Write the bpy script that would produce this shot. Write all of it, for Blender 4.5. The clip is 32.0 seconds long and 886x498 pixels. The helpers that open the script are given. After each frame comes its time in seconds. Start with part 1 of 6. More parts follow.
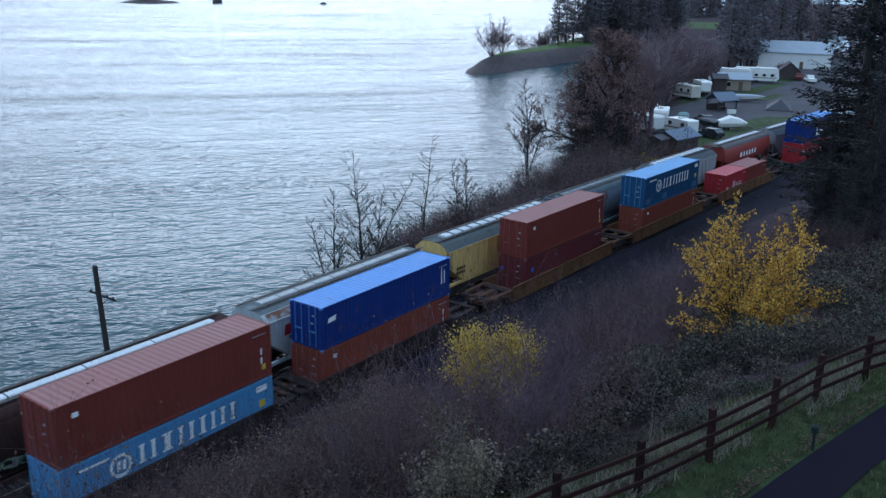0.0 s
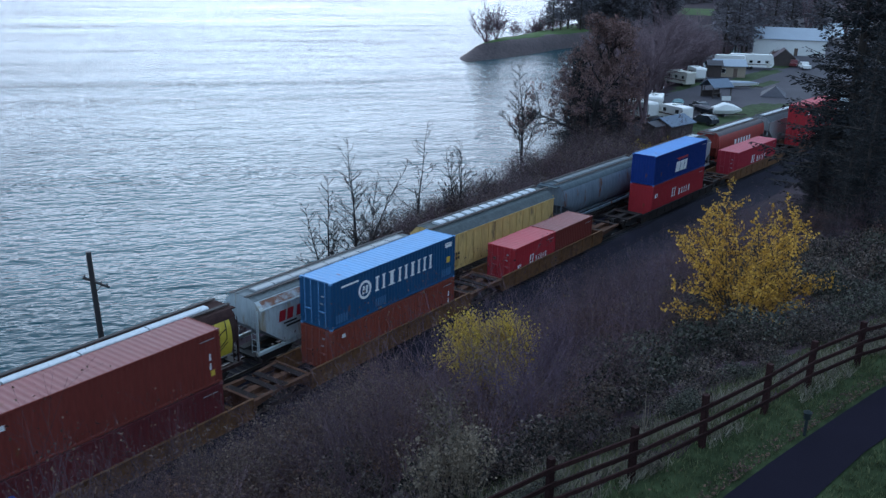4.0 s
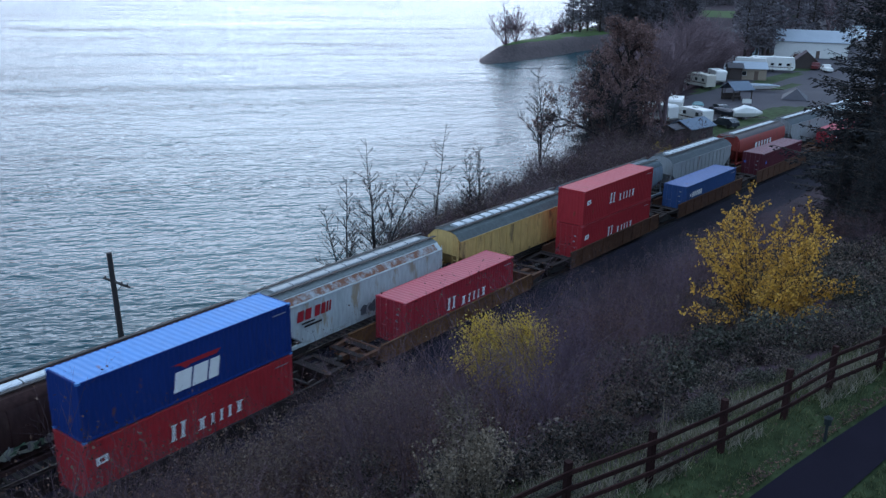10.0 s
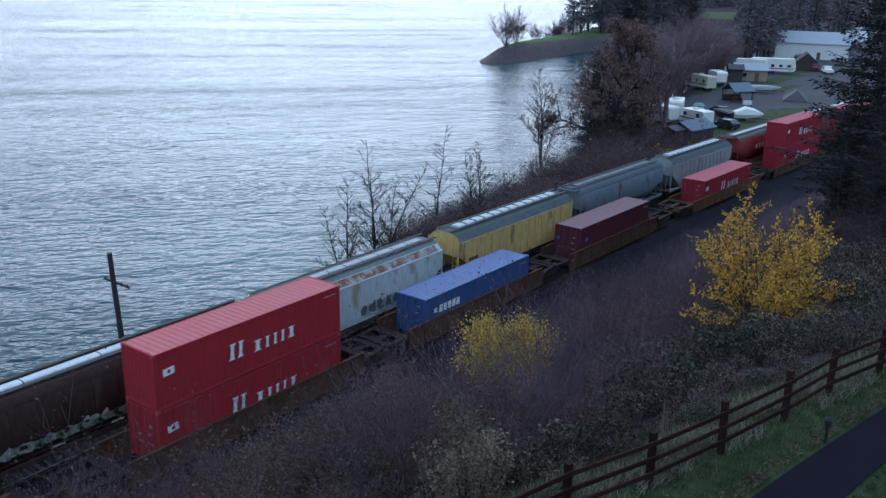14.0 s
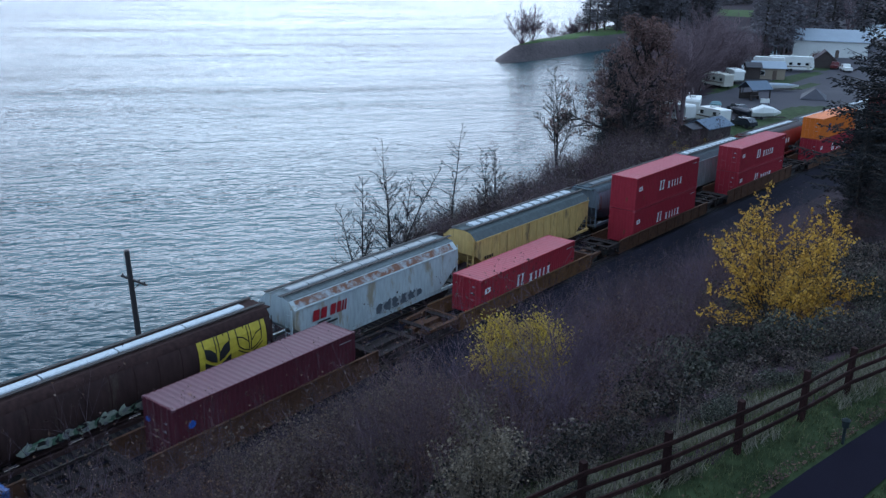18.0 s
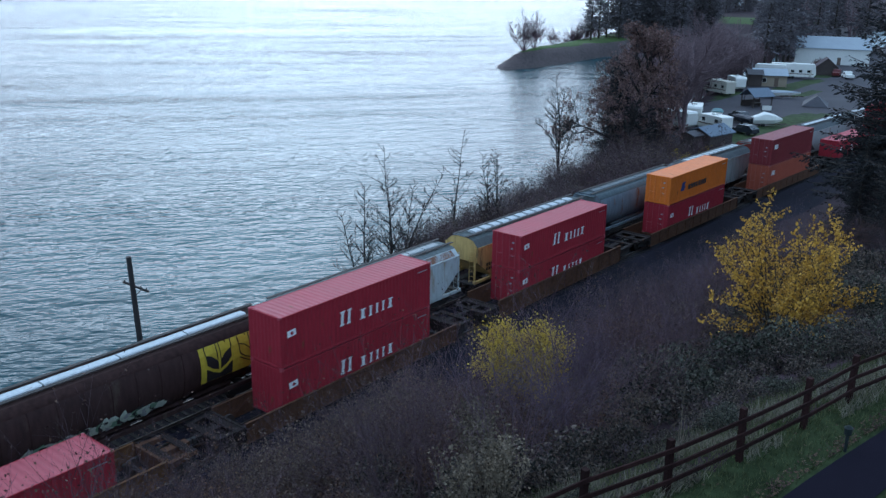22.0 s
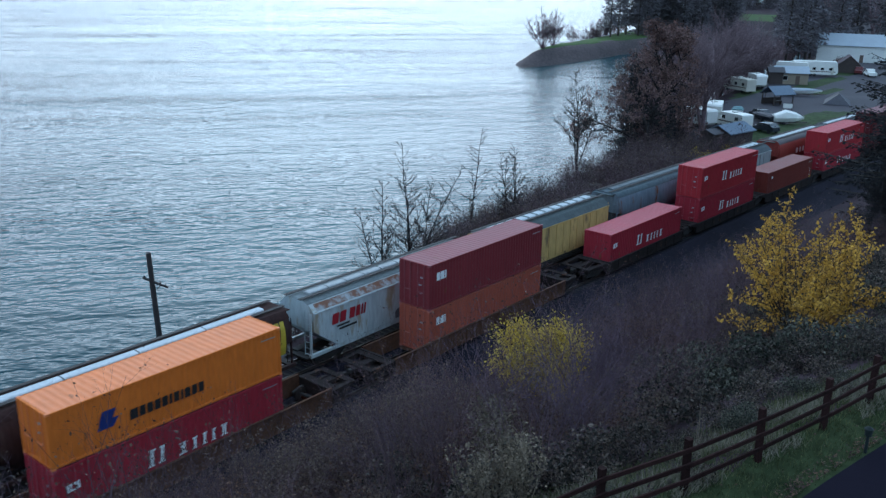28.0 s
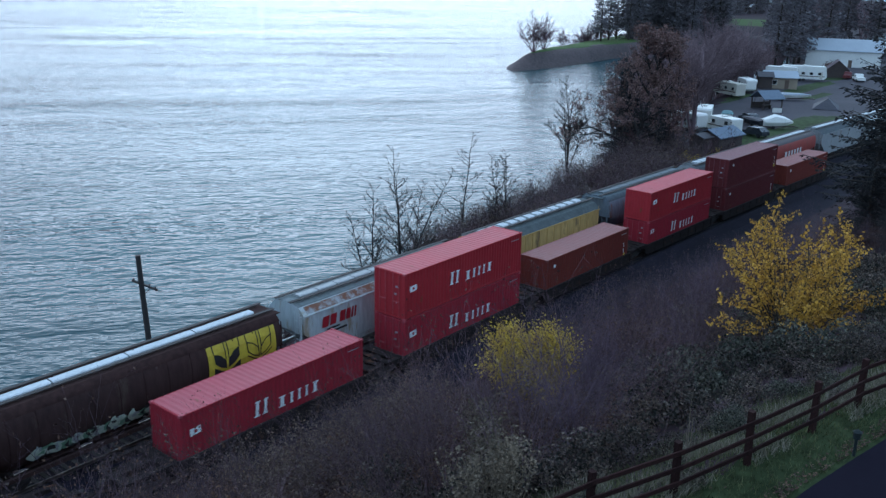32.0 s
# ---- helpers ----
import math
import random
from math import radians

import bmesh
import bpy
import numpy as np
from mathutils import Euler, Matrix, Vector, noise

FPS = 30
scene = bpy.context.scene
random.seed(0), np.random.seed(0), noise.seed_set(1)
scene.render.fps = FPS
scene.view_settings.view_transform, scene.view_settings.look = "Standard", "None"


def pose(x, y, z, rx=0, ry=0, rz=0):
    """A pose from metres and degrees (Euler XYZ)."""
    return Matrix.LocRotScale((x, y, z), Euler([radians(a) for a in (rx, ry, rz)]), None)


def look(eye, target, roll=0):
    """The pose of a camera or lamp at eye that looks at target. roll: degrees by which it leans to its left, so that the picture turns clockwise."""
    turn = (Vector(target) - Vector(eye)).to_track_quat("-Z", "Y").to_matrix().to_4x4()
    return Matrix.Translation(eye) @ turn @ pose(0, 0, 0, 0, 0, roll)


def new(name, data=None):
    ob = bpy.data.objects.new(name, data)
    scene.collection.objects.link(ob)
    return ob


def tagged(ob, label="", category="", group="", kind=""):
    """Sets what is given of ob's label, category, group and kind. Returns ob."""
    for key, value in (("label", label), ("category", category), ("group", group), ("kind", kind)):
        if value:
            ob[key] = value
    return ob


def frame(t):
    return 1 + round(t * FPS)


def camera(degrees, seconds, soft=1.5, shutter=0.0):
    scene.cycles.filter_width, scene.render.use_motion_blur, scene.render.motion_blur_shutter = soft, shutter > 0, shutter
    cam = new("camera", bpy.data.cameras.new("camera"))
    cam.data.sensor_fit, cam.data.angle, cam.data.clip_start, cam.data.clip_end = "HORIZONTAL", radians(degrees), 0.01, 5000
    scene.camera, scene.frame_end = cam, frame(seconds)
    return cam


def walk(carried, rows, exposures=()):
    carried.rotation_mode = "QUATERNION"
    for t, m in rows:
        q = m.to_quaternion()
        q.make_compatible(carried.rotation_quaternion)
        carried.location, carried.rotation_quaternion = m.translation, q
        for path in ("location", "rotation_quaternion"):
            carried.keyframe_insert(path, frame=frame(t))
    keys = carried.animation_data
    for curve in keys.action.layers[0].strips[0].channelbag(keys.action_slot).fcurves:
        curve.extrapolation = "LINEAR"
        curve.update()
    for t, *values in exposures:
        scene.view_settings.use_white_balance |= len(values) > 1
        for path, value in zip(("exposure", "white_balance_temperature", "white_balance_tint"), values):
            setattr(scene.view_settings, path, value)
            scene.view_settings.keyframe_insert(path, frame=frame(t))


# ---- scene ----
# ---- the camera: held by hand high over the line, it only turns a little ----
EYE = (0.0, -33.57, 23.10)
cam = camera(53.07, 32.0, soft=1.4, shutter=0.3)
walk(cam, [(t, pose(*EYE, rx, ry, rz)) for t, rx, ry, rz in (
    (0, 72.98, -0.89, -53.69), (0.5, 72.79, -0.92, -53.76), (1, 72.63, -1.02, -53.79), (1.5, 72.52, -0.96, -53.87), (2, 72.42, -0.89, -53.97),
    (2.5, 72.31, -0.86, -53.99), (3, 72.21, -0.96, -54.09), (3.5, 72.19, -1.04, -54.10), (5.5, 71.85, -0.80, -53.70), (6, 71.82, -0.85, -53.64),
    (6.5, 71.78, -0.92, -53.59), (7, 71.96, -1.02, -53.49), (7.5, 72.08, -1.06, -53.39), (8, 72.11, -1.05, -53.24), (8.5, 72.14, -1.03, -53.08),
    (9, 72.19, -1.01, -53.00), (9.5, 72.24, -0.97, -52.90), (10, 72.25, -0.95, -52.83), (10.5, 72.17, -0.88, -52.75), (11, 71.91, -1.07, -52.80),
    (11.5, 71.87, -1.11, -52.81), (12, 71.84, -1.11, -52.80), (12.5, 71.82, -1.01, -52.77), (13, 71.89, -1.02, -52.86), (13.5, 72.13, -1.11, -52.78),
    (14, 72.31, -1.02, -52.78), (14.5, 72.25, -1.01, -52.62), (16.5, 72.28, -1.11, -52.14), (17, 72.33, -1.02, -51.96), (17.5, 72.15, -0.86, -51.82),
    (18, 72.19, -0.86, -51.80), (18.5, 72.39, -0.89, -51.65), (19, 72.47, -0.78, -51.60), (19.5, 72.49, -0.78, -51.76), (20, 72.63, -0.85, -51.68),
    (20.5, 72.51, -0.90, -51.78), (21, 72.50, -0.91, -51.72), (21.5, 72.60, -0.90, -51.61), (22, 72.62, -0.90, -51.67), (22.5, 72.56, -0.84, -51.58),
    (23, 72.46, -0.81, -51.56), (23.5, 72.37, -0.81, -51.43), (24, 72.42, -0.76, -51.30), (24.5, 72.45, -0.71, -51.08), (25, 72.52, -0.69, -51.10),
    (25.5, 72.54, -0.74, -51.00), (27.5, 72.47, -0.97, -50.55), (28, 72.44, -0.82, -50.50), (28.5, 72.35, -0.81, -50.45), (29, 72.19, -0.77, -50.34),
    (29.5, 72.17, -0.82, -50.31), (30, 72.14, -0.92, -50.48), (30.5, 72.24, -0.84, -50.59), (31, 72.35, -0.90, -50.72), (31.5, 72.48, -0.97, -50.97),
    (32, 72.65, -1.10, -51.05),
)], exposures=[(0.0, 1.03, 5950, 17), (10.0, 1.03, 5950, 19), (19.0, 1.03, 5950, 17), (24.0, 1.03, 5860, 12), (29.0, 1.04, 5860, 11), (32.0, 1.04, 5860, 14)])

# ---- light: a low, overcast late-autumn sky ----
world = bpy.data.worlds.new("overcast_sky")
scene.world = world
world.use_nodes = True
SUN_AZ, SUN_EL = radians(50), radians(22)      # from +x towards +y, over the river
wn, wl = world.node_tree.nodes, world.node_tree.links
sky = wn.new("ShaderNodeTexSky")
sky.sky_type = "NISHITA"
sky.sun_disc = False
sky.sun_elevation = SUN_EL
sky.sun_rotation = radians(90) - SUN_AZ
sky.air_density, sky.dust_density, sky.ozone_density = 1.0, 5.0, 2.0
pale = wn.new("ShaderNodeHueSaturation")       # thin cloud takes most of the colour out of the sky
pale.inputs["Saturation"].default_value = 0.25
wl.new(sky.outputs["Color"], pale.inputs["Color"])
cool = wn.new("ShaderNodeMix")
cool.data_type, cool.blend_type = "RGBA", "MULTIPLY"
cool.inputs["Factor"].default_value = 1.0
cool.inputs["B"].default_value = (0.71, 1.0, 1.17, 1)
wl.new(pale.outputs["Color"], cool.inputs["A"])
cloud = wn.new("ShaderNodeMix")                # the rest is a closed grey-blue cover
cloud.data_type = "RGBA"
cloud.inputs["Factor"].default_value = 0.85
cloud.inputs["B"].default_value = (3.95, 5.9, 7.85, 1)
wl.new(cool.outputs["Result"], cloud.inputs["A"])
wl.new(cloud.outputs["Result"], wn["Background"].inputs["Color"])
wn["Background"].inputs["Strength"].default_value = 0.10
sun = new("sun", bpy.data.lights.new("sun", "SUN"))
sun.data.energy, sun.data.angle, sun.data.color = 0.5, radians(60), (1.0, 0.97, 0.94)
sun.matrix_world = look((math.cos(SUN_AZ) * 50, math.sin(SUN_AZ) * 50, 50 * math.tan(SUN_EL) + 20), (0, 0, 20))


# ---- small mesh kit ----
class Kit:
    """Collects verts and faces for one mesh."""

    def __init__(self):
        self.v, self.f = [], []

    def add(self, verts, faces, m=None):
        n = len(self.v)
        self.v += [tuple(m @ Vector(p)) for p in verts] if m is not None else [tuple(p) for p in verts]
        self.f += [tuple(i + n for i in f) for f in faces]
        return self

    def box(self, x0, x1, y0, y1, z0, z1, m=None, c=0.0):
        """A box, its long edges chamfered by c."""
        if c <= 0:
            v = [(x, y, z) for x in (x0, x1) for y in (y0, y1) for z in (z0, z1)]
            return self.add(v, [(0, 1, 3, 2), (4, 6, 7, 5), (0, 4, 5, 1), (2, 3, 7, 6), (0, 2, 6, 4), (1, 5, 7, 3)], m)
        dx, dy, dz = x1 - x0, y1 - y0, z1 - z0
        def ring(a, b, p, q):
            return [(a + c, p), (b - c, p), (b, p + c), (b, q - c), (b - c, q), (a + c, q), (a, q - c), (a, p + c)]
        if dx >= dy and dx >= dz:
            r = ring(y0, y1, z0, z1)
            v = [(x, a, b) for x in (x0, x1) for a, b in r]
        elif dy >= dz:
            r = ring(x0, x1, z0, z1)
            v = [(a, y, b) for y in (y1, y0) for a, b in r]
        else:
            r = ring(x0, x1, y0, y1)
            v = [(a, b, z) for z in (z0, z1) for a, b in r]
        f = [(i, (i + 1) % 8, 8 + (i + 1) % 8, 8 + i) for i in range(8)] + [tuple(range(7, -1, -1)), tuple(range(8, 16))]
        return self.add(v, f, m)

    def tube(self, a, b, r0, r1=None, n=8, cap=True):
        a, b = Vector(a), Vector(b)
        r1 = r0 if r1 is None else r1
        q = (b - a).to_track_quat("Z", "Y")
        v = []
        for p, r in ((a, r0), (b, r1)):
            for i in range(n):
                w = 2 * math.pi * i / n
                v.append(p + q @ Vector((math.cos(w) * r, math.sin(w) * r, 0)))
        f = [(i, (i + 1) % n, n + (i + 1) % n, n + i) for i in range(n)]
        if cap:
            f += [tuple(range(n - 1, -1, -1)), tuple(range(n, 2 * n))]
        return self.add(v, f)

    def prism(self, outline, axis, a, b, m=None):
        """An outline (pairs) swept along an axis from a to b."""
        n = len(outline)
        if axis == "x":
            v = [(t, p, q) for t in (a, b) for p, q in outline]
        elif axis == "y":
            v = [(p, t, q) for t in (b, a) for p, q in outline]
        else:
            v = [(p, q, t) for t in (a, b) for p, q in outline]
        f = [(i, (i + 1) % n, n + (i + 1) % n, n + i) for i in range(n)] + [tuple(range(n - 1, -1, -1)), tuple(range(n, 2 * n))]
        return self.add(v, f, m)

    def mesh(self, name, mat, smooth=False):
        me = bpy.data.meshes.new(name)
        me.from_pydata(self.v, [], self.f)
        for one in (mat if isinstance(mat, (list, tuple)) else [mat]):
            me.materials.append(one)
        if smooth:
            me.polygons.foreach_set("use_smooth", [True] * len(me.polygons))
        me.update()
        return me


def part(name, kit, mat, parent, label="", smooth=False):
    """One mesh object under a thing or a part; a kit or a shared mesh."""
    me = kit.mesh(name, mat, smooth) if isinstance(kit, Kit) else kit
    ob = new(name, me)
    ob.parent = parent
    if label:
        ob["label"] = label
    return ob


def thing(name, label, category, group="", kind="", at=None):
    ob = new(name)
    ob.empty_display_size = 0.3
    tagged(ob, label, category, group, kind)
    if at is not None:
        ob.matrix_world = at
    return ob


# ---- materials ----
def tint(rgb, k):
    return (min(1, rgb[0] * k), min(1, rgb[1] * k), min(1, rgb[2] * k), 1)


def surface(name, rgb, rough=0.7, vary=0.25, grain=6.0, stain=0.7, bump=0.2, metal=0.0, rust=0.0, rust_rgb=(0.14, 0.055, 0.025), per_object=0.0, per_island=0.0, streak=0.0, spec=0.4):
    """Grain and stains at two scales, optional rust patches, streaks and a shift from piece to piece."""
    mat = bpy.data.materials.new(name)
    mat.use_nodes = True
    nt = mat.node_tree
    n, l = nt.nodes, nt.links
    b = n["Principled BSDF"]
    co = n.new("ShaderNodeTexCoord")
    src = co.outputs["Object"]
    if streak:
        mp = n.new("ShaderNodeMapping")
        mp.inputs["Scale"].default_value = (1, 1, 1 / (1 + streak))
        l.new(src, mp.inputs["Vector"])
        src = mp.outputs["Vector"]
    fine, wide = n.new("ShaderNodeTexNoise"), n.new("ShaderNodeTexNoise")
    fine.inputs["Scale"].default_value, fine.inputs["Detail"].default_value = grain, 5
    wide.inputs["Scale"].default_value, wide.inputs["Detail"].default_value = stain, 6
    wide.inputs["Roughness"].default_value = 0.65
    l.new(src, fine.inputs["Vector"])
    l.new(src, wide.inputs["Vector"])
    mix = n.new("ShaderNodeMix")
    mix.data_type = "RGBA"
    mix.inputs["A"].default_value, mix.inputs["B"].default_value = tint(rgb, 1 - vary), tint(rgb, 1 + vary)
    half = n.new("ShaderNodeMath")
    half.operation = "ADD"
    hf = n.new("ShaderNodeMath")
    hf.operation = "MULTIPLY"
    hf.inputs[1].default_value = 0.5
    l.new(fine.outputs["Fac"], half.inputs[0])
    l.new(wide.outputs["Fac"], half.inputs[1])
    l.new(half.outputs[0], hf.inputs[0])
    ramp = n.new("ShaderNodeMapRange")
    ramp.inputs["From Min"].default_value, ramp.inputs["From Max"].default_value = 0.32, 0.68
    l.new(hf.outputs[0], ramp.inputs["Value"])
    l.new(ramp.outputs["Result"], mix.inputs["Factor"])
    colour = mix.outputs["Result"]
    if rust:
        rn = n.new("ShaderNodeTexNoise")
        rn.inputs["Scale"].default_value, rn.inputs["Detail"].default_value = 1.1, 8
        rn.inputs["Roughness"].default_value = 0.7
        l.new(src, rn.inputs["Vector"])
        rr = n.new("ShaderNodeMapRange")
        rr.inputs["From Min"].default_value, rr.inputs["From Max"].default_value = 0.68 - rust * 0.3, 0.76 - rust * 0.25
        l.new(rn.outputs["Fac"], rr.inputs["Value"])
        rm = n.new("ShaderNodeMix")
        rm.data_type = "RGBA"
        rm.inputs["B"].default_value = (*rust_rgb, 1)
        l.new(rr.outputs["Result"], rm.inputs["Factor"])
        l.new(colour, rm.inputs["A"])
        colour = rm.outputs["Result"]
    if per_object or per_island:
        if per_object:
            info = n.new("ShaderNodeObjectInfo").outputs["Random"]
            k = per_object
        else:
            info = n.new("ShaderNodeNewGeometry").outputs["Random Per Island"]
            k = per_island
        mr = n.new("ShaderNodeMapRange")
        mr.inputs["To Min"].default_value, mr.inputs["To Max"].default_value = 1 - k, 1 + k
        l.new(info, mr.inputs["Value"])
        hv = n.new("ShaderNodeHueSaturation")
        l.new(mr.outputs["Result"], hv.inputs["Value"])
        l.new(colour, hv.inputs["Color"])
        colour = hv.outputs["Color"]
    l.new(colour, b.inputs["Base Color"])
    b.inputs["Metallic"].default_value = metal
    b.inputs["Specular IOR Level"].default_value = spec
    ro = n.new("ShaderNodeMapRange")
    ro.inputs["To Min"].default_value, ro.inputs["To Max"].default_value = max(0.05, rough - 0.12), min(1, rough + 0.12)
    l.new(wide.outputs["Fac"], ro.inputs["Value"])
    l.new(ro.outputs["Result"], b.inputs["Roughness"])
    if bump:
        bp = n.new("ShaderNodeBump")
        bp.inputs["Strength"].default_value, bp.inputs["Distance"].default_value = bump, 0.02
        l.new(fine.outputs["Fac"], bp.inputs["Height"])
        l.new(bp.outputs["Normal"], b.inputs["Normal"])
    return mat


def leafy(name, rgb, rgb2, rough=0.6, spread=0.3, skew=1.0):
    """Leaves: each island its own mix of two colours, with a little light passing through."""
    mat = bpy.data.materials.new(name)
    mat.use_nodes = True
    n, l = mat.node_tree.nodes, mat.node_tree.links
    b = n["Principled BSDF"]
    geo, info = n.new("ShaderNodeNewGeometry"), n.new("ShaderNodeObjectInfo")
    mix = n.new("ShaderNodeMix")
    mix.data_type = "RGBA"
    mix.inputs["A"].default_value, mix.inputs["B"].default_value = (*rgb, 1), (*rgb2, 1)
    few = n.new("ShaderNodeMath")                # a few bright leaves among many dark ones
    few.operation = "POWER"
    few.inputs[1].default_value = skew
    l.new(geo.outputs["Random Per Island"], few.inputs[0])
    l.new(few.outputs[0], mix.inputs["Factor"])
    hv = n.new("ShaderNodeHueSaturation")
    mr = n.new("ShaderNodeMapRange")
    mr.inputs["To Min"].default_value, mr.inputs["To Max"].default_value = 1 - spread, 1 + spread
    l.new(info.outputs["Random"], mr.inputs["Value"])
    l.new(mr.outputs["Result"], hv.inputs["Value"])
    l.new(mix.outputs["Result"], hv.inputs["Color"])
    l.new(hv.outputs["Color"], b.inputs["Base Color"])
    b.inputs["Roughness"].default_value = rough
    b.inputs["Specular IOR Level"].default_value = 0.12
    tr = n.new("ShaderNodeBsdfTranslucent")
    l.new(hv.outputs["Color"], tr.inputs["Color"])
    ms = n.new("ShaderNodeMixShader")
    ms.inputs["Fac"].default_value = 0.25
    l.new(b.outputs["BSDF"], ms.inputs[1])
    l.new(tr.outputs["BSDF"], ms.inputs[2])
    l.new(ms.outputs["Shader"], n["Material Output"].inputs["Surface"])
    return mat


def water_material():
    """Wind-ruffled river: waves at every scale from ripples to long swells, in gusts, with current streaks."""
    mat = bpy.data.materials.new("river_water")
    mat.use_nodes = True
    n, l = mat.node_tree.nodes, mat.node_tree.links
    b = n["Principled BSDF"]
    b.inputs["Base Color"].default_value = (0.001, 0.037, 0.047, 1)
    b.inputs["IOR"].default_value = 1.142
    co = n.new("ShaderNodeTexCoord")

    def waves(size, stretch, turn, detail, rough):
        mp = n.new("ShaderNodeMapping")
        mp.vector_type = "TEXTURE"
        mp.inputs["Rotation"].default_value = (0, 0, radians(turn))
        mp.inputs["Scale"].default_value = (size * stretch, size, 1)
        nz = n.new("ShaderNodeTexNoise")
        nz.inputs["Scale"].default_value, nz.inputs["Detail"].default_value, nz.inputs["Roughness"].default_value = 1.0, detail, rough
        l.new(co.outputs["Object"], mp.inputs["Vector"])
        l.new(mp.outputs["Vector"], nz.inputs["Vector"])
        return nz.outputs["Fac"]

    def spread(value, a, b_, lo, hi):
        mr = n.new("ShaderNodeMapRange")
        for key, v in (("From Min", a), ("From Max", b_), ("To Min", lo), ("To Max", hi)):
            mr.inputs[key].default_value = v
        l.new(value, mr.inputs["Value"])
        return mr.outputs["Result"]

    gust, streak = waves(60.0, 4.0, 142, 5.0, 0.62), waves(14.0, 9.0, 138, 3.0, 0.5)
    force = spread(gust, 0.35, 0.65, 0.5, 1.3)
    normal = None
    for size, stretch, turn, detail, tall in ((34.0, 2.2, 146, 1.0, 1.5), (9.0, 2.0, 138, 1.0, 0.6), (3.0, 2.0, 145, 1.5, 0.42), (1.1, 1.7, 139, 2.0, 0.34), (0.4, 2.0, 142, 1.0, 0.08)):
        bp = n.new("ShaderNodeBump")
        bp.inputs["Distance"].default_value = tall
        l.new(force, bp.inputs["Strength"])
        l.new(waves(size, stretch, turn, detail, 0.5), bp.inputs["Height"])
        if normal is not None:
            l.new(normal, bp.inputs["Normal"])
        normal = bp.outputs["Normal"]
    l.new(normal, b.inputs["Normal"])
    l.new(spread(streak, 0.38, 0.62, 0.08, 0.19), b.inputs["Roughness"])
    return mat


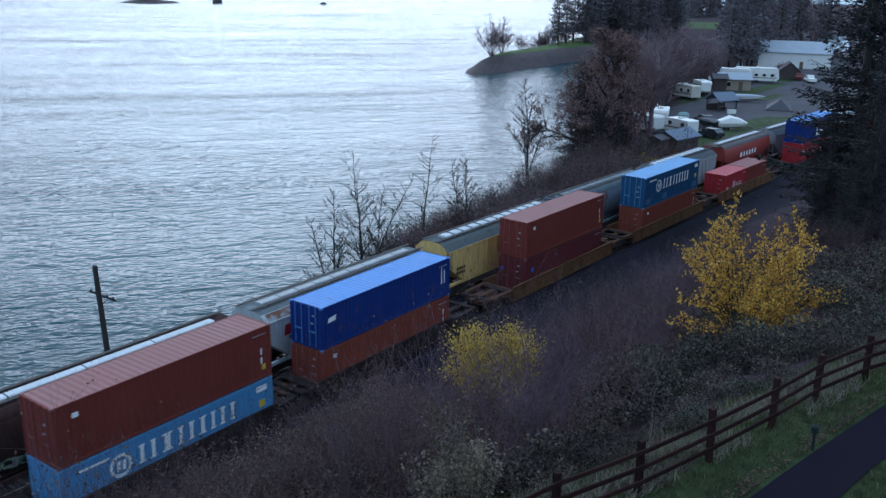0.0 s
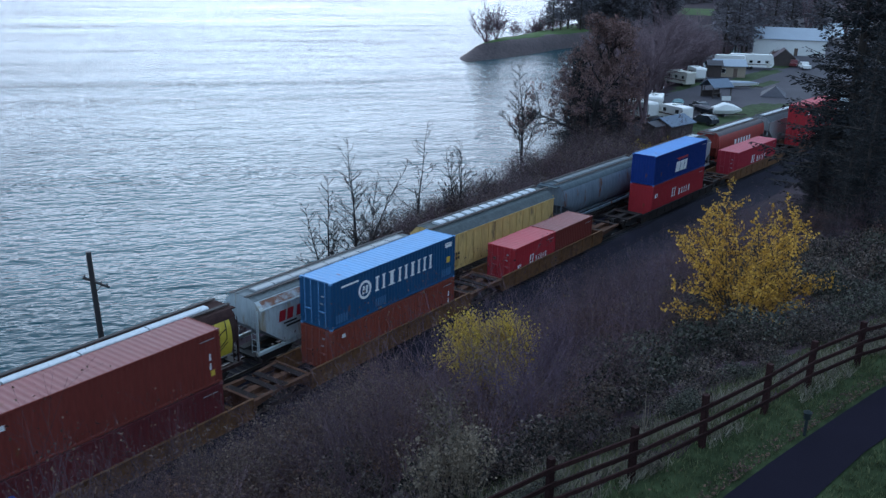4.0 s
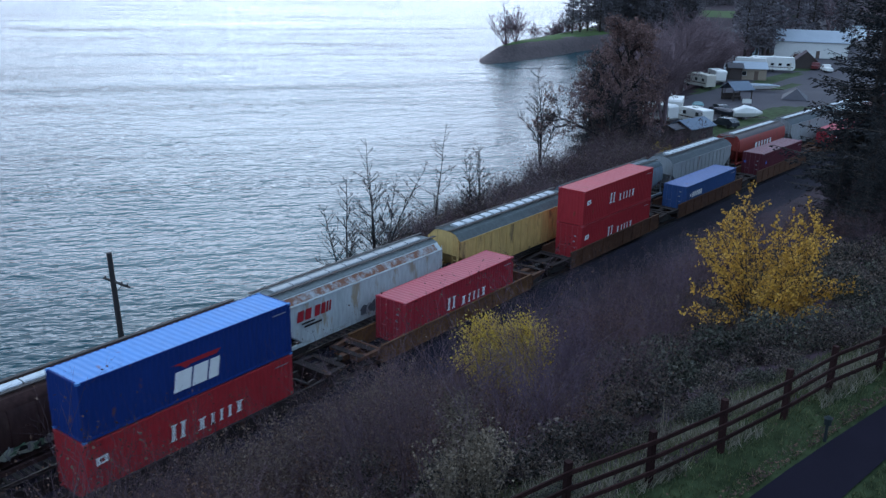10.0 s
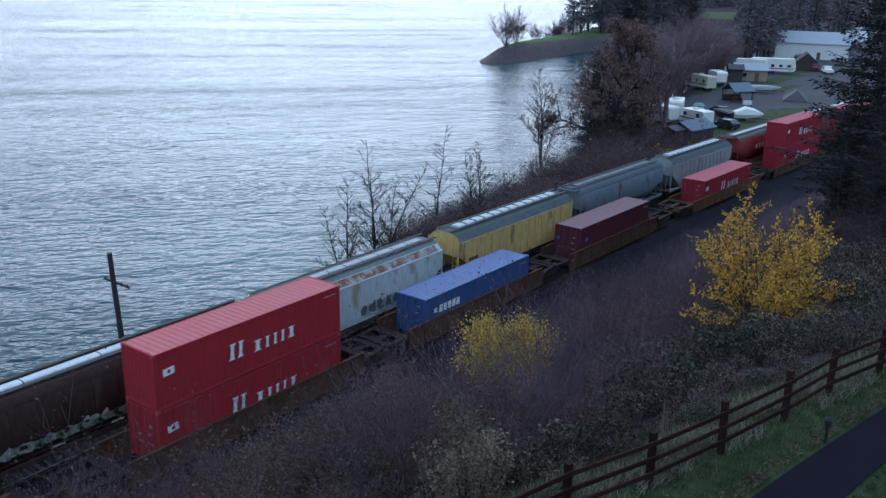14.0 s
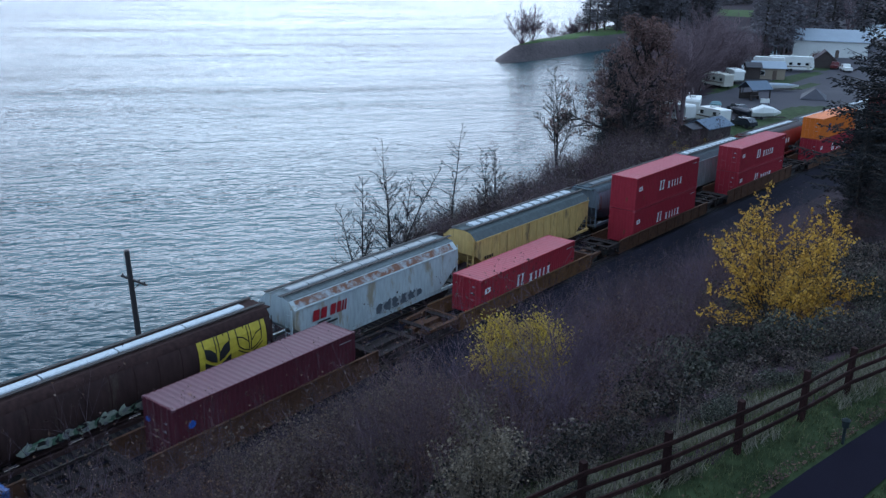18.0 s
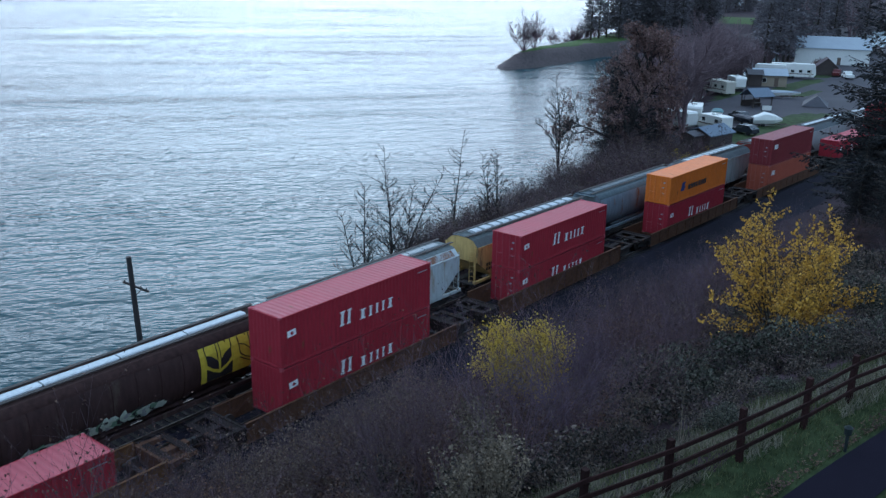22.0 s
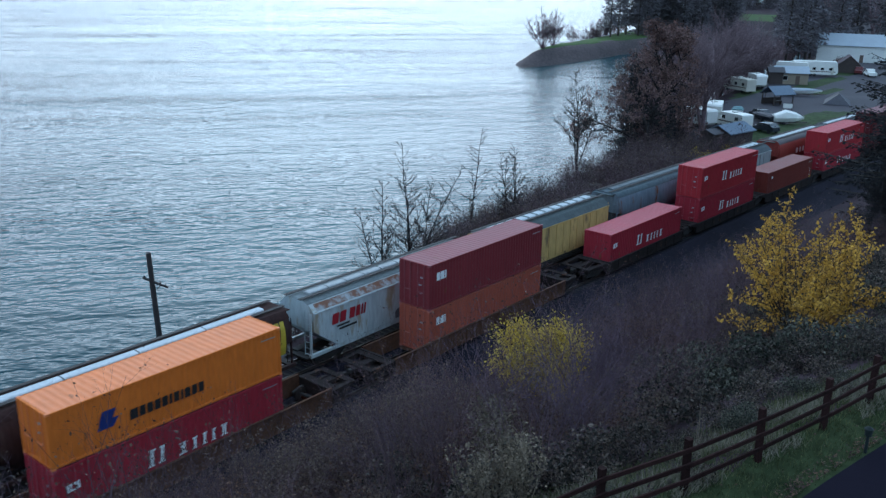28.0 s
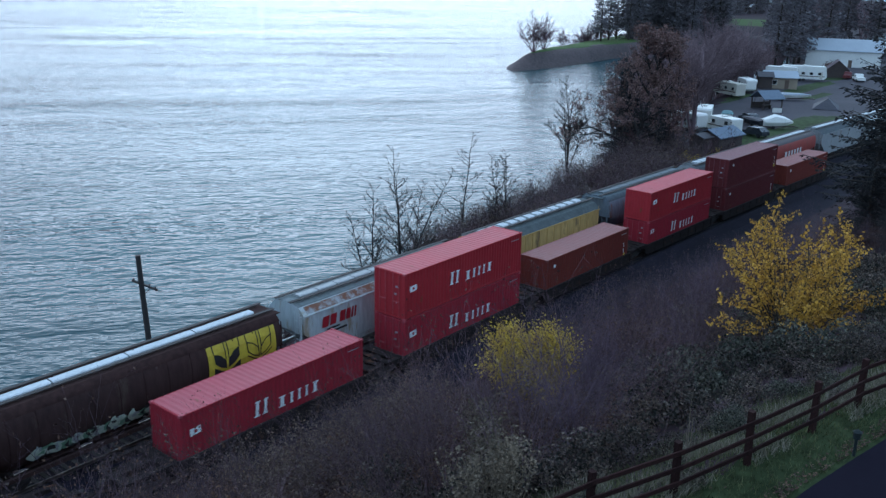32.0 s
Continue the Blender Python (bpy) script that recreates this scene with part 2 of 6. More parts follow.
M = dict(
    water=water_material(),
    soil=surface("slope_soil", (0.025, 0.0145, 0.0195), 0.95, 0.5, 3.0, 0.35, 0.8, spec=0.1),
    ballast=surface("dark_ballast", (0.014, 0.0118, 0.018), 0.95, 0.5, 14.0, 0.3, 0.9, spec=0.1),
    grass=surface("wet_grass", (0.027, 0.037, 0.017), 1.0, 0.7, 3.0, 0.5, 0.8, spec=0.02),
    field=surface("far_grass", (0.034, 0.05, 0.02), 0.95, 0.6, 1.5, 0.12, 0.6, spec=0.1),
    lawn=surface("headland_grass", (0.05, 0.085, 0.025), 0.95, 0.35, 2.0, 0.06, 0.4, spec=0.1),
    bank=surface("rocky_bank", (0.060, 0.043, 0.042), 0.95, 0.5, 1.2, 0.12, 1.0),
    camp=surface("camp_gravel", (0.028, 0.024, 0.031), 0.9, 0.35, 2.0, 0.08, 0.4),
    asphalt=surface("asphalt", (0.010, 0.0085, 0.014), 1.0, 0.2, 40.0, 0.8, 0.3, spec=0.02),
    steel=surface("rail_steel", (0.07, 0.055, 0.05), 0.55, 0.3, 8.0, 0.6, 0.1, metal=0.6, rust=0.3),
    tie=surface("creosoted_tie", (0.014, 0.012, 0.012), 0.98, 0.35, 9.0, 0.8, 0.4, per_object=0.2),
    under=surface("grimy_running_gear", (0.028, 0.024, 0.022), 0.85, 0.4, 6.0, 0.9, 0.3, rust=0.25),
    wheel=surface("wheel_steel", (0.05, 0.04, 0.035), 0.6, 0.3, 8.0, 1.0, 0.1, metal=0.6, rust=0.3),
    white=surface("white_marking", (0.72, 0.72, 0.70), 0.6, 0.08, 12.0, 1.5, 0.0),
    silver=surface("galvanised_rod", (0.32, 0.32, 0.33), 0.5, 0.2, 8.0, 1.0, 0.1, metal=0.5),
    yellow_mark=surface("yellow_marking", (0.55, 0.36, 0.04), 0.6, 0.15, 9.0, 1.0, 0.0),
    red_mark=surface("red_marking", (0.30, 0.012, 0.02), 0.6, 0.1, 9.0, 1.0, 0.0),
    blue_mark=surface("blue_marking", (0.02, 0.10, 0.42), 0.6, 0.1, 9.0, 1.0, 0.0),
    navy_mark=surface("navy_marking", (0.012, 0.025, 0.13), 0.6, 0.1, 9.0, 1.0, 0.0),
    black_mark=surface("black_marking", (0.015, 0.013, 0.013), 0.6, 0.1, 9.0, 1.0, 0.0),
    fence=surface("brown_stained_rail", (0.023, 0.010, 0.009), 0.95, 0.4, 14.0, 1.5, 0.5, per_object=0.25, spec=0.08),
    bark=surface("bark", (0.045, 0.034, 0.028), 0.95, 0.4, 10.0, 1.5, 0.8),
    twig=surface("bare_twigs", (0.082, 0.046, 0.053), 1.0, 0.55, 10.0, 1.0, 0.2, per_object=0.55),
    greytwig=surface("grey_twigs", (0.082, 0.055, 0.070), 1.0, 0.4, 10.0, 1.0, 0.2, per_object=0.5, spec=0.1),
    banktwig=surface("bank_twigs", (0.115, 0.078, 0.084), 1.0, 0.4, 10.0, 1.0, 0.2, per_object=0.4, spec=0.1),
    darkbark=surface("dark_bark", (0.020, 0.015, 0.014), 0.95, 0.4, 10.0, 1.5, 0.5),
    # twigs of the farther trees, with distance haze mixed into their colour
    hazytwig=surface("haze_paled_twigs", (0.175, 0.122, 0.128), 1.0, 0.3, 4.0, 0.5, 0.1, per_object=0.25, spec=0.05),
    drystem=surface("dry_stalk", (0.17, 0.135, 0.10), 0.9, 0.3, 9.0, 1.0, 0.1, spec=0.1),
    pole=surface("weathered_pole", (0.03, 0.026, 0.025), 0.9, 0.3, 12.0, 1.2, 0.5),
)


# ---- the line of the near track: straight, then a long gentle curve ----
BEND_AT, BEND = 40.5, 0.00091


def line(s, lat=0.0):
    """The place and heading of the near track at s metres along it; lat: to its river side."""
    a = max(s - BEND_AT, 0.0) * BEND
    if a <= 0:
        return s, lat, 0.0
    return BEND_AT + math.sin(a) / BEND + lat * math.sin(a), -(1 - math.cos(a)) / BEND + lat * math.cos(a), -a


def on_line(s, lat=0.0, z=0.0):
    x, y, a = line(s, lat)
    return pose(x, y, z, 0, 0, math.degrees(a))


RIVER = -6.0
TRACK2 = 4.3


def shore(x):
    return float(np.interp(x, [-400, 40, 90, 120, 180, 280, 330, 420, 900, 4000], [15, 17, 23, 31, 46, 62, 62, 44, 30, -200]))


def crest(x):
    return float(np.interp(x, [-60, 5, 12, 24, 60, 110, 200, 400], [-25, -25.2, -26.2, -29.8, -42, -52, -70, -120]))


HEAD = [(243.5, 136), (234, 130), (230, 123.5), (247, 121.5), (270, 122.5), (294, 125), (340, 121), (460, 92), (1200, 120), (1200, 360), (520, 205), (420, 178), (335, 152), (300, 145), (262, 140)]


def head_depth(x, y):
    """Metres inside the far headland (negative outside)."""
    inside, best = False, 1e9
    for (ax, ay), (bx, by) in zip(HEAD, HEAD[1:] + HEAD[:1]):
        if (ay > y) != (by > y) and x < (bx - ax) * (y - ay) / (by - ay) + ax:
            inside = not inside
        ux, uy = bx - ax, by - ay
        t = max(0, min(1, ((x - ax) * ux + (y - ay) * uy) / (ux * ux + uy * uy)))
        best = min(best, math.hypot(x - ax - t * ux, y - ay - t * uy))
    return best if inside else -best


def ground_z(x, y):
    """The height of the ground."""
    lx, ly, a = line(x)
    lat = (y - ly)
    n1 = noise.noise((x * 0.07, y * 0.07, 3.0)) + 0.4 * noise.noise((x * 0.3, y * 0.3, 7.0))
    if lat < -6:
        toe, top = ly - 6, crest(x)
        if y > top:
            t = (toe - y) / max(1.0, toe - top)
            return -0.75 + 13.95 * t ** 0.85 + n1 * 0.35 * min(1, 6 * t * (1 - t))
        back = top - y
        return 13.2 + 0.02 * back + max(0.0, back - 60) * 0.25 + (0.0 if back < 60 else n1 * 4)
    if lat < 9:
        return -0.75 - (max(0, lat - 7.5) * 0.3)
    s = shore(x)
    camp = float(np.interp(x, [60, 110, 140, 260], [-2.6, -2.0, -1.1, -1.0]))
    z = camp + n1 * 0.25
    if y < s:
        z = min(z, RIVER - 0.4 + (s - y) * 0.75)
        k = min(1.0, (lat - 9) / 6)
        return (-1.2) * (1 - k) + z * k if y < s - 5 else min(z, -1.2)
    z = RIVER - 0.4 - min(4.0, (y - s) * 0.3)
    d = head_depth(x, y)
    if d > -20:
        z = max(z, min(RIVER - 0.4 + d * float(np.interp(x, [228, 258, 300], [0.55, 0.8, 1.7])), -1.5 + 0.05 * max(0, min(d, 25)) + n1 * 0.3))
    if y > 1900:
        z = max(z, min(110.0, (y - 1900) * 0.4) * (0.8 + 0.25 * noise.noise((x * 0.0005, 1.0, 0.0))))
    return z


CLEARING = (500, 152)                        # a mown patch on the far shore


def ground_class(x, y):
    lx, ly, a = line(x)
    lat = y - ly
    if lat < -6:
        return 2 if y < crest(x) - 0.0 else 0
    if lat < 8.2:
        return 1
    if y < shore(x):
        if shore(x) - y < 9 or x < 112:
            return 0
        strip = min(abs(y - 31) / 2.2 + max(0, abs(x - 219) - 13), abs(y - 25) / 1.6 + max(0, abs(x - 203) - 8), abs(y - 36) / 1.8 + max(0, abs(x - 184) - 9), abs(y - 33) / 2.0 + max(0, abs(x - 246) - 9))
        return 3 if strip < 1 or noise.noise((x * 0.04, y * 0.04, 0.0)) > 0.5 else 4
    d = head_depth(x, y)
    if math.hypot(x - CLEARING[0], y - CLEARING[1]) < 40:
        return 6
    return (6 if d > float(np.interp(x, [230, 260, 300], [8.5, 6.5, 4.5])) else 5) if x < 345 else 0 if d > 5.2 else 5


def steps(spans):
    out = []
    for a, b, n in spans:
        out += list(np.linspace(a, b, n, endpoint=False))
    return out + [spans[-1][1]]


def build_ground():
    xs = steps([(-4000, -400, 8), (-400, -20, 24), (-20, 110, 150), (110, 420, 105), (420, 1200, 40), (1200, 4500, 14)])
    ys = steps([(-4000, -400, 8), (-400, -60, 14), (-60, 26, 105), (26, 70, 30), (70, 240, 70), (240, 600, 20), (600, 1900, 12), (1900, 4500, 22)])
    nx, ny = len(xs), len(ys)
    v = [(x, y, ground_z(x, y)) for y in ys for x in xs]
    f, cls = [], []
    for j in range(ny - 1):
        for i in range(nx - 1):
            f.append((j * nx + i, j * nx + i + 1, (j + 1) * nx + i + 1, (j + 1) * nx + i))
            cls.append(ground_class((xs[i] + xs[i + 1]) / 2, (ys[j] + ys[j + 1]) / 2))
    me = bpy.data.meshes.new("ground")
    me.from_pydata(v, [], f)
    for k in ("soil", "ballast", "grass", "field", "camp", "bank", "lawn"):
        me.materials.append(M[k])
    me.polygons.foreach_set("material_index", cls)
    me.polygons.foreach_set("use_smooth", [True] * len(f))
    tagged(new("ground", me), "dark hillside, railway bench and grassy far shore", "ground", kind="structure")


build_ground()
k = Kit().add([(-4500, -30, 0), (4500, -30, 0), (4500, 2200, 0), (-4500, 2200, 0)], [(0, 1, 2, 3)])
water = new("water", k.mesh("water", M["water"]))
water.location.z = RIVER
tagged(water, "wide grey-blue river ruffled by small waves", "river", kind="structure")


def asphalt_path():
    k = Kit()
    rows = []
    for i in range(30):
        x = 2 + i * 1.7
        yn = float(np.interp(x, [2, 15.3, 18.0, 22.3, 52], [-27.2, -29.3, -29.8, -30.75, -40]))
        yf = float(np.interp(x, [2, 16.4, 19.7, 52], [-28.6, -30.75, -31.3, -41.2]))
        rows.append((x, yn, yf))
    v, f = [], []
    for x, a, b in rows:
        v += [(x, a, ground_z(x, a) + 0.03), (x, b, ground_z(x, b) + 0.03)]
    f = [(2 * i, 2 * i + 1, 2 * i + 3, 2 * i + 2) for i in range(len(rows) - 1)]
    k.add(v, f)
    tagged(new("pavement", k.mesh("pavement", M["asphalt"])), "narrow dark asphalt footpath through grass", "footpath", kind="structure")


asphalt_path()


# ---- the moving train ----
MOVERS = []                                   # thing, metres along the line at the start, height
SPEED, GAIN = -10.223, 0.0146


def at_time(s, t):
    return s + SPEED * t + GAIN * t * t / 2


def paint(name, rgb, rust=0.15, rough=0.72, spec=0.16):
    if name not in M:
        M[name] = surface(name, rgb, rough, 0.16, 5.0, 0.5, 0.05, rust=rust, streak=2.0, spec=spec)
    return M[name]


PAINTS = dict(
    brick=((0.15, 0.03, 0.022), "brick-red"), maroon=((0.105, 0.02, 0.022), "dark maroon"), red=((0.32, 0.023, 0.029), "bright red"),
    crimson=((0.29, 0.022, 0.034), "crimson red"), rustred=((0.19, 0.042, 0.026), "rust-red"), coral=((0.32, 0.075, 0.045), "faded coral-red"),
    navy=((0.008, 0.026, 0.135), "royal blue"), teal=((0.014, 0.062, 0.135), "steel blue"), sky=((0.07, 0.22, 0.40), "light blue"),
    azure=((0.025, 0.16, 0.40), "azure"), slate=((0.035, 0.075, 0.19), "slate blue"), orange=((0.60, 0.145, 0.02), "orange"), wine=((0.175, 0.026, 0.03), "wine-red"), plum=((0.085, 0.018, 0.026), "deep plum-red"),
)
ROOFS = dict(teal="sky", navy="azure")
CACHE = {}


def shared(key, make):
    if key not in CACHE:
        CACHE[key] = make()
    return CACHE[key]


def corrugated(length, height, pitch=0.29, deep=0.036):
    """A corrugated sheet in x and z, ridges towards -y, lying in y 0 to deep."""
    k = Kit()
    n = max(2, int(length / pitch))
    p = length / n
    xs = []
    for i in range(n):
        a = i * p
        xs += [(a, 0.0), (a + p * 0.25, 0.0), (a + p * 0.5, deep), (a + p * 0.75, deep)]
    xs.append((length, 0.0))
    v = [(x, y, z) for x, y in xs for z in (0, height)]
    f = [(2 * i, 2 * i + 2, 2 * i + 3, 2 * i + 1) for i in range(len(xs) - 1)]
    return k.add(v, f)


def ring(r0, r1, n=20):
    k = Kit()
    v = [(r * math.cos(2 * math.pi * i / n), 0, r * math.sin(2 * math.pi * i / n)) for r in (r0, r1) for i in range(n)]
    return k.add(v, [(i, n + i, n + (i + 1) % n, (i + 1) % n) for i in range(n)])


def flat(x0, z0, x1, z1):
    return Kit().add([(x0, 0, z0), (x1, 0, z0), (x1, 0, z1), (x0, 0, z1)], [(0, 1, 2, 3)])


def mark(ct, kit, mat, x, z, y=None, name="marking", end=False):
    """Puts a flat sign on the near side (or on the leading end) of a container."""
    ob = part(name, kit, mat, ct)
    ob.matrix_basis = pose(x, -1.226, z) if not end else pose(-ct["half"] - 0.012, y, z, 0, 0, -90)
    return ob


def container(colour, height=2.59, length=12.19, doors=True, roof=None, state="closed", stands="in a railway well car"):
    rgb, word = PAINTS[colour]
    mat = paint("steel_" + colour, rgb)
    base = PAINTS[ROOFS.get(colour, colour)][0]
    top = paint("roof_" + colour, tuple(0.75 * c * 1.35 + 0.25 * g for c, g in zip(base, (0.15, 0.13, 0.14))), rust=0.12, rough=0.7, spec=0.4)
    h2 = length / 2
    feet = "forty-foot" if length > 8 else "twenty-foot"
    ct = thing("shipping_container", f"{word} {feet} container {stands}", "container", "containers on the train")
    ct["half"] = h2
    key = (colour, height, length)
    inset = 0.11
    side = shared(("side", *key), lambda: corrugated(length - 2 * inset, height - 0.3).mesh("side_panel", mat))
    a = part("side_panel", side, mat, ct)
    a.matrix_basis = pose(-h2 + inset, -1.205, 0.18)
    b = part("side_panel", side, mat, ct)
    b.matrix_basis = pose(h2 - inset, 1.205, 0.18, 0, 0, 180)
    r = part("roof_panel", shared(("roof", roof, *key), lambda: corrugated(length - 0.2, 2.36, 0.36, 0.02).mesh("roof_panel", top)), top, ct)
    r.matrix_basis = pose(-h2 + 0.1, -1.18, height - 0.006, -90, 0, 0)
    end = shared(("end", colour, height), lambda: corrugated(2.24, height - 0.3, 0.28).mesh("end_panel", mat))
    e = part("end_panel", end, mat, ct)
    e.matrix_basis = pose(h2 - 0.015, -1.12, 0.18, 0, 0, 90)
    if not doors:
        e = part("end_panel", end, mat, ct)
        e.matrix_basis = pose(-h2 + 0.015, 1.12, 0.18, 0, 0, -90)
    post = shared(("post", colour, height), lambda: Kit().box(0, 0.14, 0, 0.12, 0, height, c=0.015).mesh("corner_post", mat))
    for x, y, s in ((-h2, -1.219, 0), (-h2 + 0.14, 1.219, 180), (h2 - 0.14, -1.219, 0), (h2, 1.219, 180)):
        part("corner_post", post, mat, ct).matrix_basis = pose(x, y, 0, 0, 0, s)
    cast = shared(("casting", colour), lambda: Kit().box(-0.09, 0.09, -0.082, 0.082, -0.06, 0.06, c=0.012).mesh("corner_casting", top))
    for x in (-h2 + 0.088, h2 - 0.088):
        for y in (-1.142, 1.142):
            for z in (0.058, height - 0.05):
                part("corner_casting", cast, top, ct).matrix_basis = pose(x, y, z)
    rail = shared(("rail", colour, length), lambda: Kit().box(-h2 + 0.12, h2 - 0.12, 0, 0.07, 0, 0.13, c=0.012).mesh("side_rail", mat))
    for y in (-1.219, 1.149):
        for z in (0.05, height - 0.14):
            part("side_rail", rail, mat, ct).matrix_basis = pose(0, y, z)
    head = shared(("head", colour), lambda: Kit().box(0, 0.09, -1.1, 1.1, 0, 0.13, c=0.012).mesh("end_rail", mat))
    for x in (-h2 + 0.004, h2 - 0.094):
        for z in (0.05, height - 0.135):
            part("end_rail", head, mat, ct).matrix_basis = pose(x, 0, z)
    if doors:
        leaf = shared(("door", colour, height), lambda: corrugated(1.09, height - 0.32, 0.36, 0.03).mesh("door", mat))
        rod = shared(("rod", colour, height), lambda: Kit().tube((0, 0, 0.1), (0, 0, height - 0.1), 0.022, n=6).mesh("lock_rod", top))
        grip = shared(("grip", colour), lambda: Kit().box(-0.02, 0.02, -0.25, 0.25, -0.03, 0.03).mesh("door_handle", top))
        tag = shared("placard", lambda: flat(0, 0, 0.2, 0.11).mesh("placard", M["silver"]))
        for side_y in (1.105, 0.005):
            d = part("door", leaf, mat, ct)
            d.matrix_basis = pose(-h2 + 0.03, side_y, 0.18, 0, 0, -90)
            for q in (0.3, 0.8):
                o = part("lock_rod", rod, top, d, "painted lock rod")
                o.matrix_basis = pose(q, -0.04, 0)
                o.matrix_basis.translation.z = -0.1
            g = part("door_handle", grip, top, d)
            g.matrix_basis = pose(0.55, -0.06, 0.9, 0, 0, 90)
            if side_y < 0.5:
                for dx, dz in ((0.46, 0.82), (0.40, 1.32), (0.5, 1.78)):
                    part("placard", tag, M["silver"], d).matrix_basis = pose(dx, -0.03, dz)
    # plain bars for the small code at the trailing end
    code = shared("code", lambda: flat(0, 0, 0.9, 0.06).mesh("code_bar", M["silver"]))
    mark(ct, code, M["white"], h2 - 1.25, height - 0.42, name="code_bar")
    return ct


def blocks(x0, x1, z0, z1, widths, lean=0.0, gap=0.22, slab=False):
    """A row of plain blocks that fills a box, a kit for each; widths: their shares."""
    out = []
    n = sum(widths) + gap * (len(widths) - 1)
    u = (x1 - x0) / n
    x = x0
    def bar(k, p, q, lo, hi, s):
        k.add([(p + s * (lo - z0), 0, lo), (q + s * (lo - z0), 0, lo), (q + s * (hi - z0), 0, hi), (p + s * (hi - z0), 0, hi)], [(0, 1, 2, 3)])
    h = z1 - z0
    for w in widths:
        a = w * u
        k = Kit()
        out.append(k)
        if slab:                                # an upright between two thin feet
            m = min(a * 0.24, 0.16)
            bar(k, x + a / 2 - m, x + a / 2 + m, z0 + h * 0.1, z1 - h * 0.1, lean)
            bar(k, x + a * 0.08, x + a * 0.92, z0, z0 + h * 0.1, lean)
            bar(k, x + a * 0.08, x + a * 0.92, z1 - h * 0.1, z1, lean)
        else:
            bar(k, x, x + a, z0, z1, lean)
        x += a + gap * u
    return out


def word_line(ct, kind, height):
    """The big trade signs, drawn as plain blocks; x runs from the leading end."""
    def put(kit, mat):
        for one in kit if isinstance(kit, list) else [kit]:
            mark(ct, one, mat, -ct["half"], 0)
    if kind in ("k", "p"):
        flag = None if kind == "p" else M["red_mark"]
        if ct["half"] < 4:
            put(blocks(2.1, 2.75, 0.95, 1.6, [0.42, 0.38], 0.1, 0.12, True), M["white"])
            put(blocks(3.0, 4.7, 0.9, 1.35, [0.7, 0.4, 0.4, 0.4, 0.6], 0, 0.3, True), M["white"])
        else:
            put(blocks(4.25, 5.2, height * 0.38, height * 0.38 + 0.85, [0.42, 0.38], 0.1, 0.12, True), M["white"])
            put(blocks(5.87, 8.7, height * 0.36, height * 0.36 + 0.6, [0.7, 0.45, 0.4, 0.4, 0.65], 0.06, 0.3, True), M["white"])
        if flag:
            w, z = (0.62, height * 0.57) if ct["half"] > 4 else (0.42, height * 0.36)
            put(Kit().add([(0.5, 0, z), (0.5 + w, 0, z + 0.06), (0.5 + w * 0.94, 0, z + w * 0.68), (0.48, 0, z + w * 0.6)], [(0, 1, 2, 3)]), M["white"])
            mark(ct, ring(0.0, w * 0.17, 8), flag, -ct["half"] + 0.5 + w * 0.5, z + w * 0.33).location.y -= 0.004
    elif kind == "h":
        put(blocks(3.85, 9.6, height * 0.46, height * 0.46 + 0.92, [0.45, 0.45, 0.8, 0.45, 0.45, 0.55, 0.4, 0.45, 0.45], 0.04, 0.25, True), M["white"])
        mark(ct, ring(0.42, 0.58), M["white"], -ct["half"] + 2.95, height * 0.6)
        put(blocks(2.72, 3.18, height * 0.6 - 0.25, height * 0.6 + 0.25, [0.4, 0.4], 0.1, 0.25), M["white"])
        put(flat(0.9, height - 0.5, 2.4, height - 0.38), M["white"])
        put(flat(11.05, height - 0.62, 11.75, height - 0.3), M["white"])
        put(flat(11.2, height * 0.42, 11.6, height * 0.42 + 0.4), M["yellow_mark"])
        pale = paint("steel_paler_blue", (0.05, 0.13, 0.24))
        for x in (0.4, 3.9, 10.7):
            put(blocks(x, x + 1.0, 0.32, 0.85, [0.5] * 5, 0, 0.2), pale)
    elif kind == "a":
        put(blocks(4.7, 7.3, 0.6, 1.6, [0.95, 0.85, 0.6], 0.18, 0.1), M["white"])
        put(Kit().add([(4.7, 0, 2.0), (5.2, 0, 1.86), (5.45, 0, 1.66), (5.75, 0, 1.78), (7.3, 0, 1.78), (7.55, 0, 2.0)], [(0, 1, 2, 3, 4, 5)]), M["red_mark"])
    elif kind == "l":
        put(blocks(3.65, 7.5, 0.9, 1.38, [0.8, 0.6, 0.6, 0.6, 0.6, 0.3, 0.6, 0.25, 0.6, 0.6, 0.6], 0.05, 0.18), M["black_mark"])
        put(Kit().add([(2.1, 0, 0.95), (2.85, 0, 0.95), (3.15, 0, 1.35), (2.85, 0, 1.35), (3.05, 0, 1.78), (2.4, 0, 1.78)], [(0, 1, 2, 3, 4, 5)]), M["navy_mark"])
    elif kind == "c":
        put(blocks(0.7, 1.6, height * 0.62, height * 0.62 + 0.5, [0.7, 0.8, 0.3], 0.0, 0.15), M["white"])
    elif kind == "s":
        put(blocks(1.4, 3.6, height * 0.52, height * 0.52 + 0.5, [0.6] * 5, 0.1, 0.2), M["white"])
        put(flat(0.9, height * 0.56, 1.2, height * 0.56 + 0.3), M["white"])
    elif kind == "b":
        put(Kit().add([(0.5, 0, 1.55), (1.15, 0, 1.62), (1.2, 0, 1.92), (0.6, 0, 1.85)], [(0, 1, 2, 3)]), M["white"])
        put(flat(11.2, 1.0, 11.3, 2.1), M["white"])
        put(flat(11.5, 1.0, 11.6, 1.9), M["white"])
    elif kind == "d":
        mark(ct, ring(0.0, 0.22, 8), M["blue_mark"], -ct["half"] + 1.0, height * 0.62)
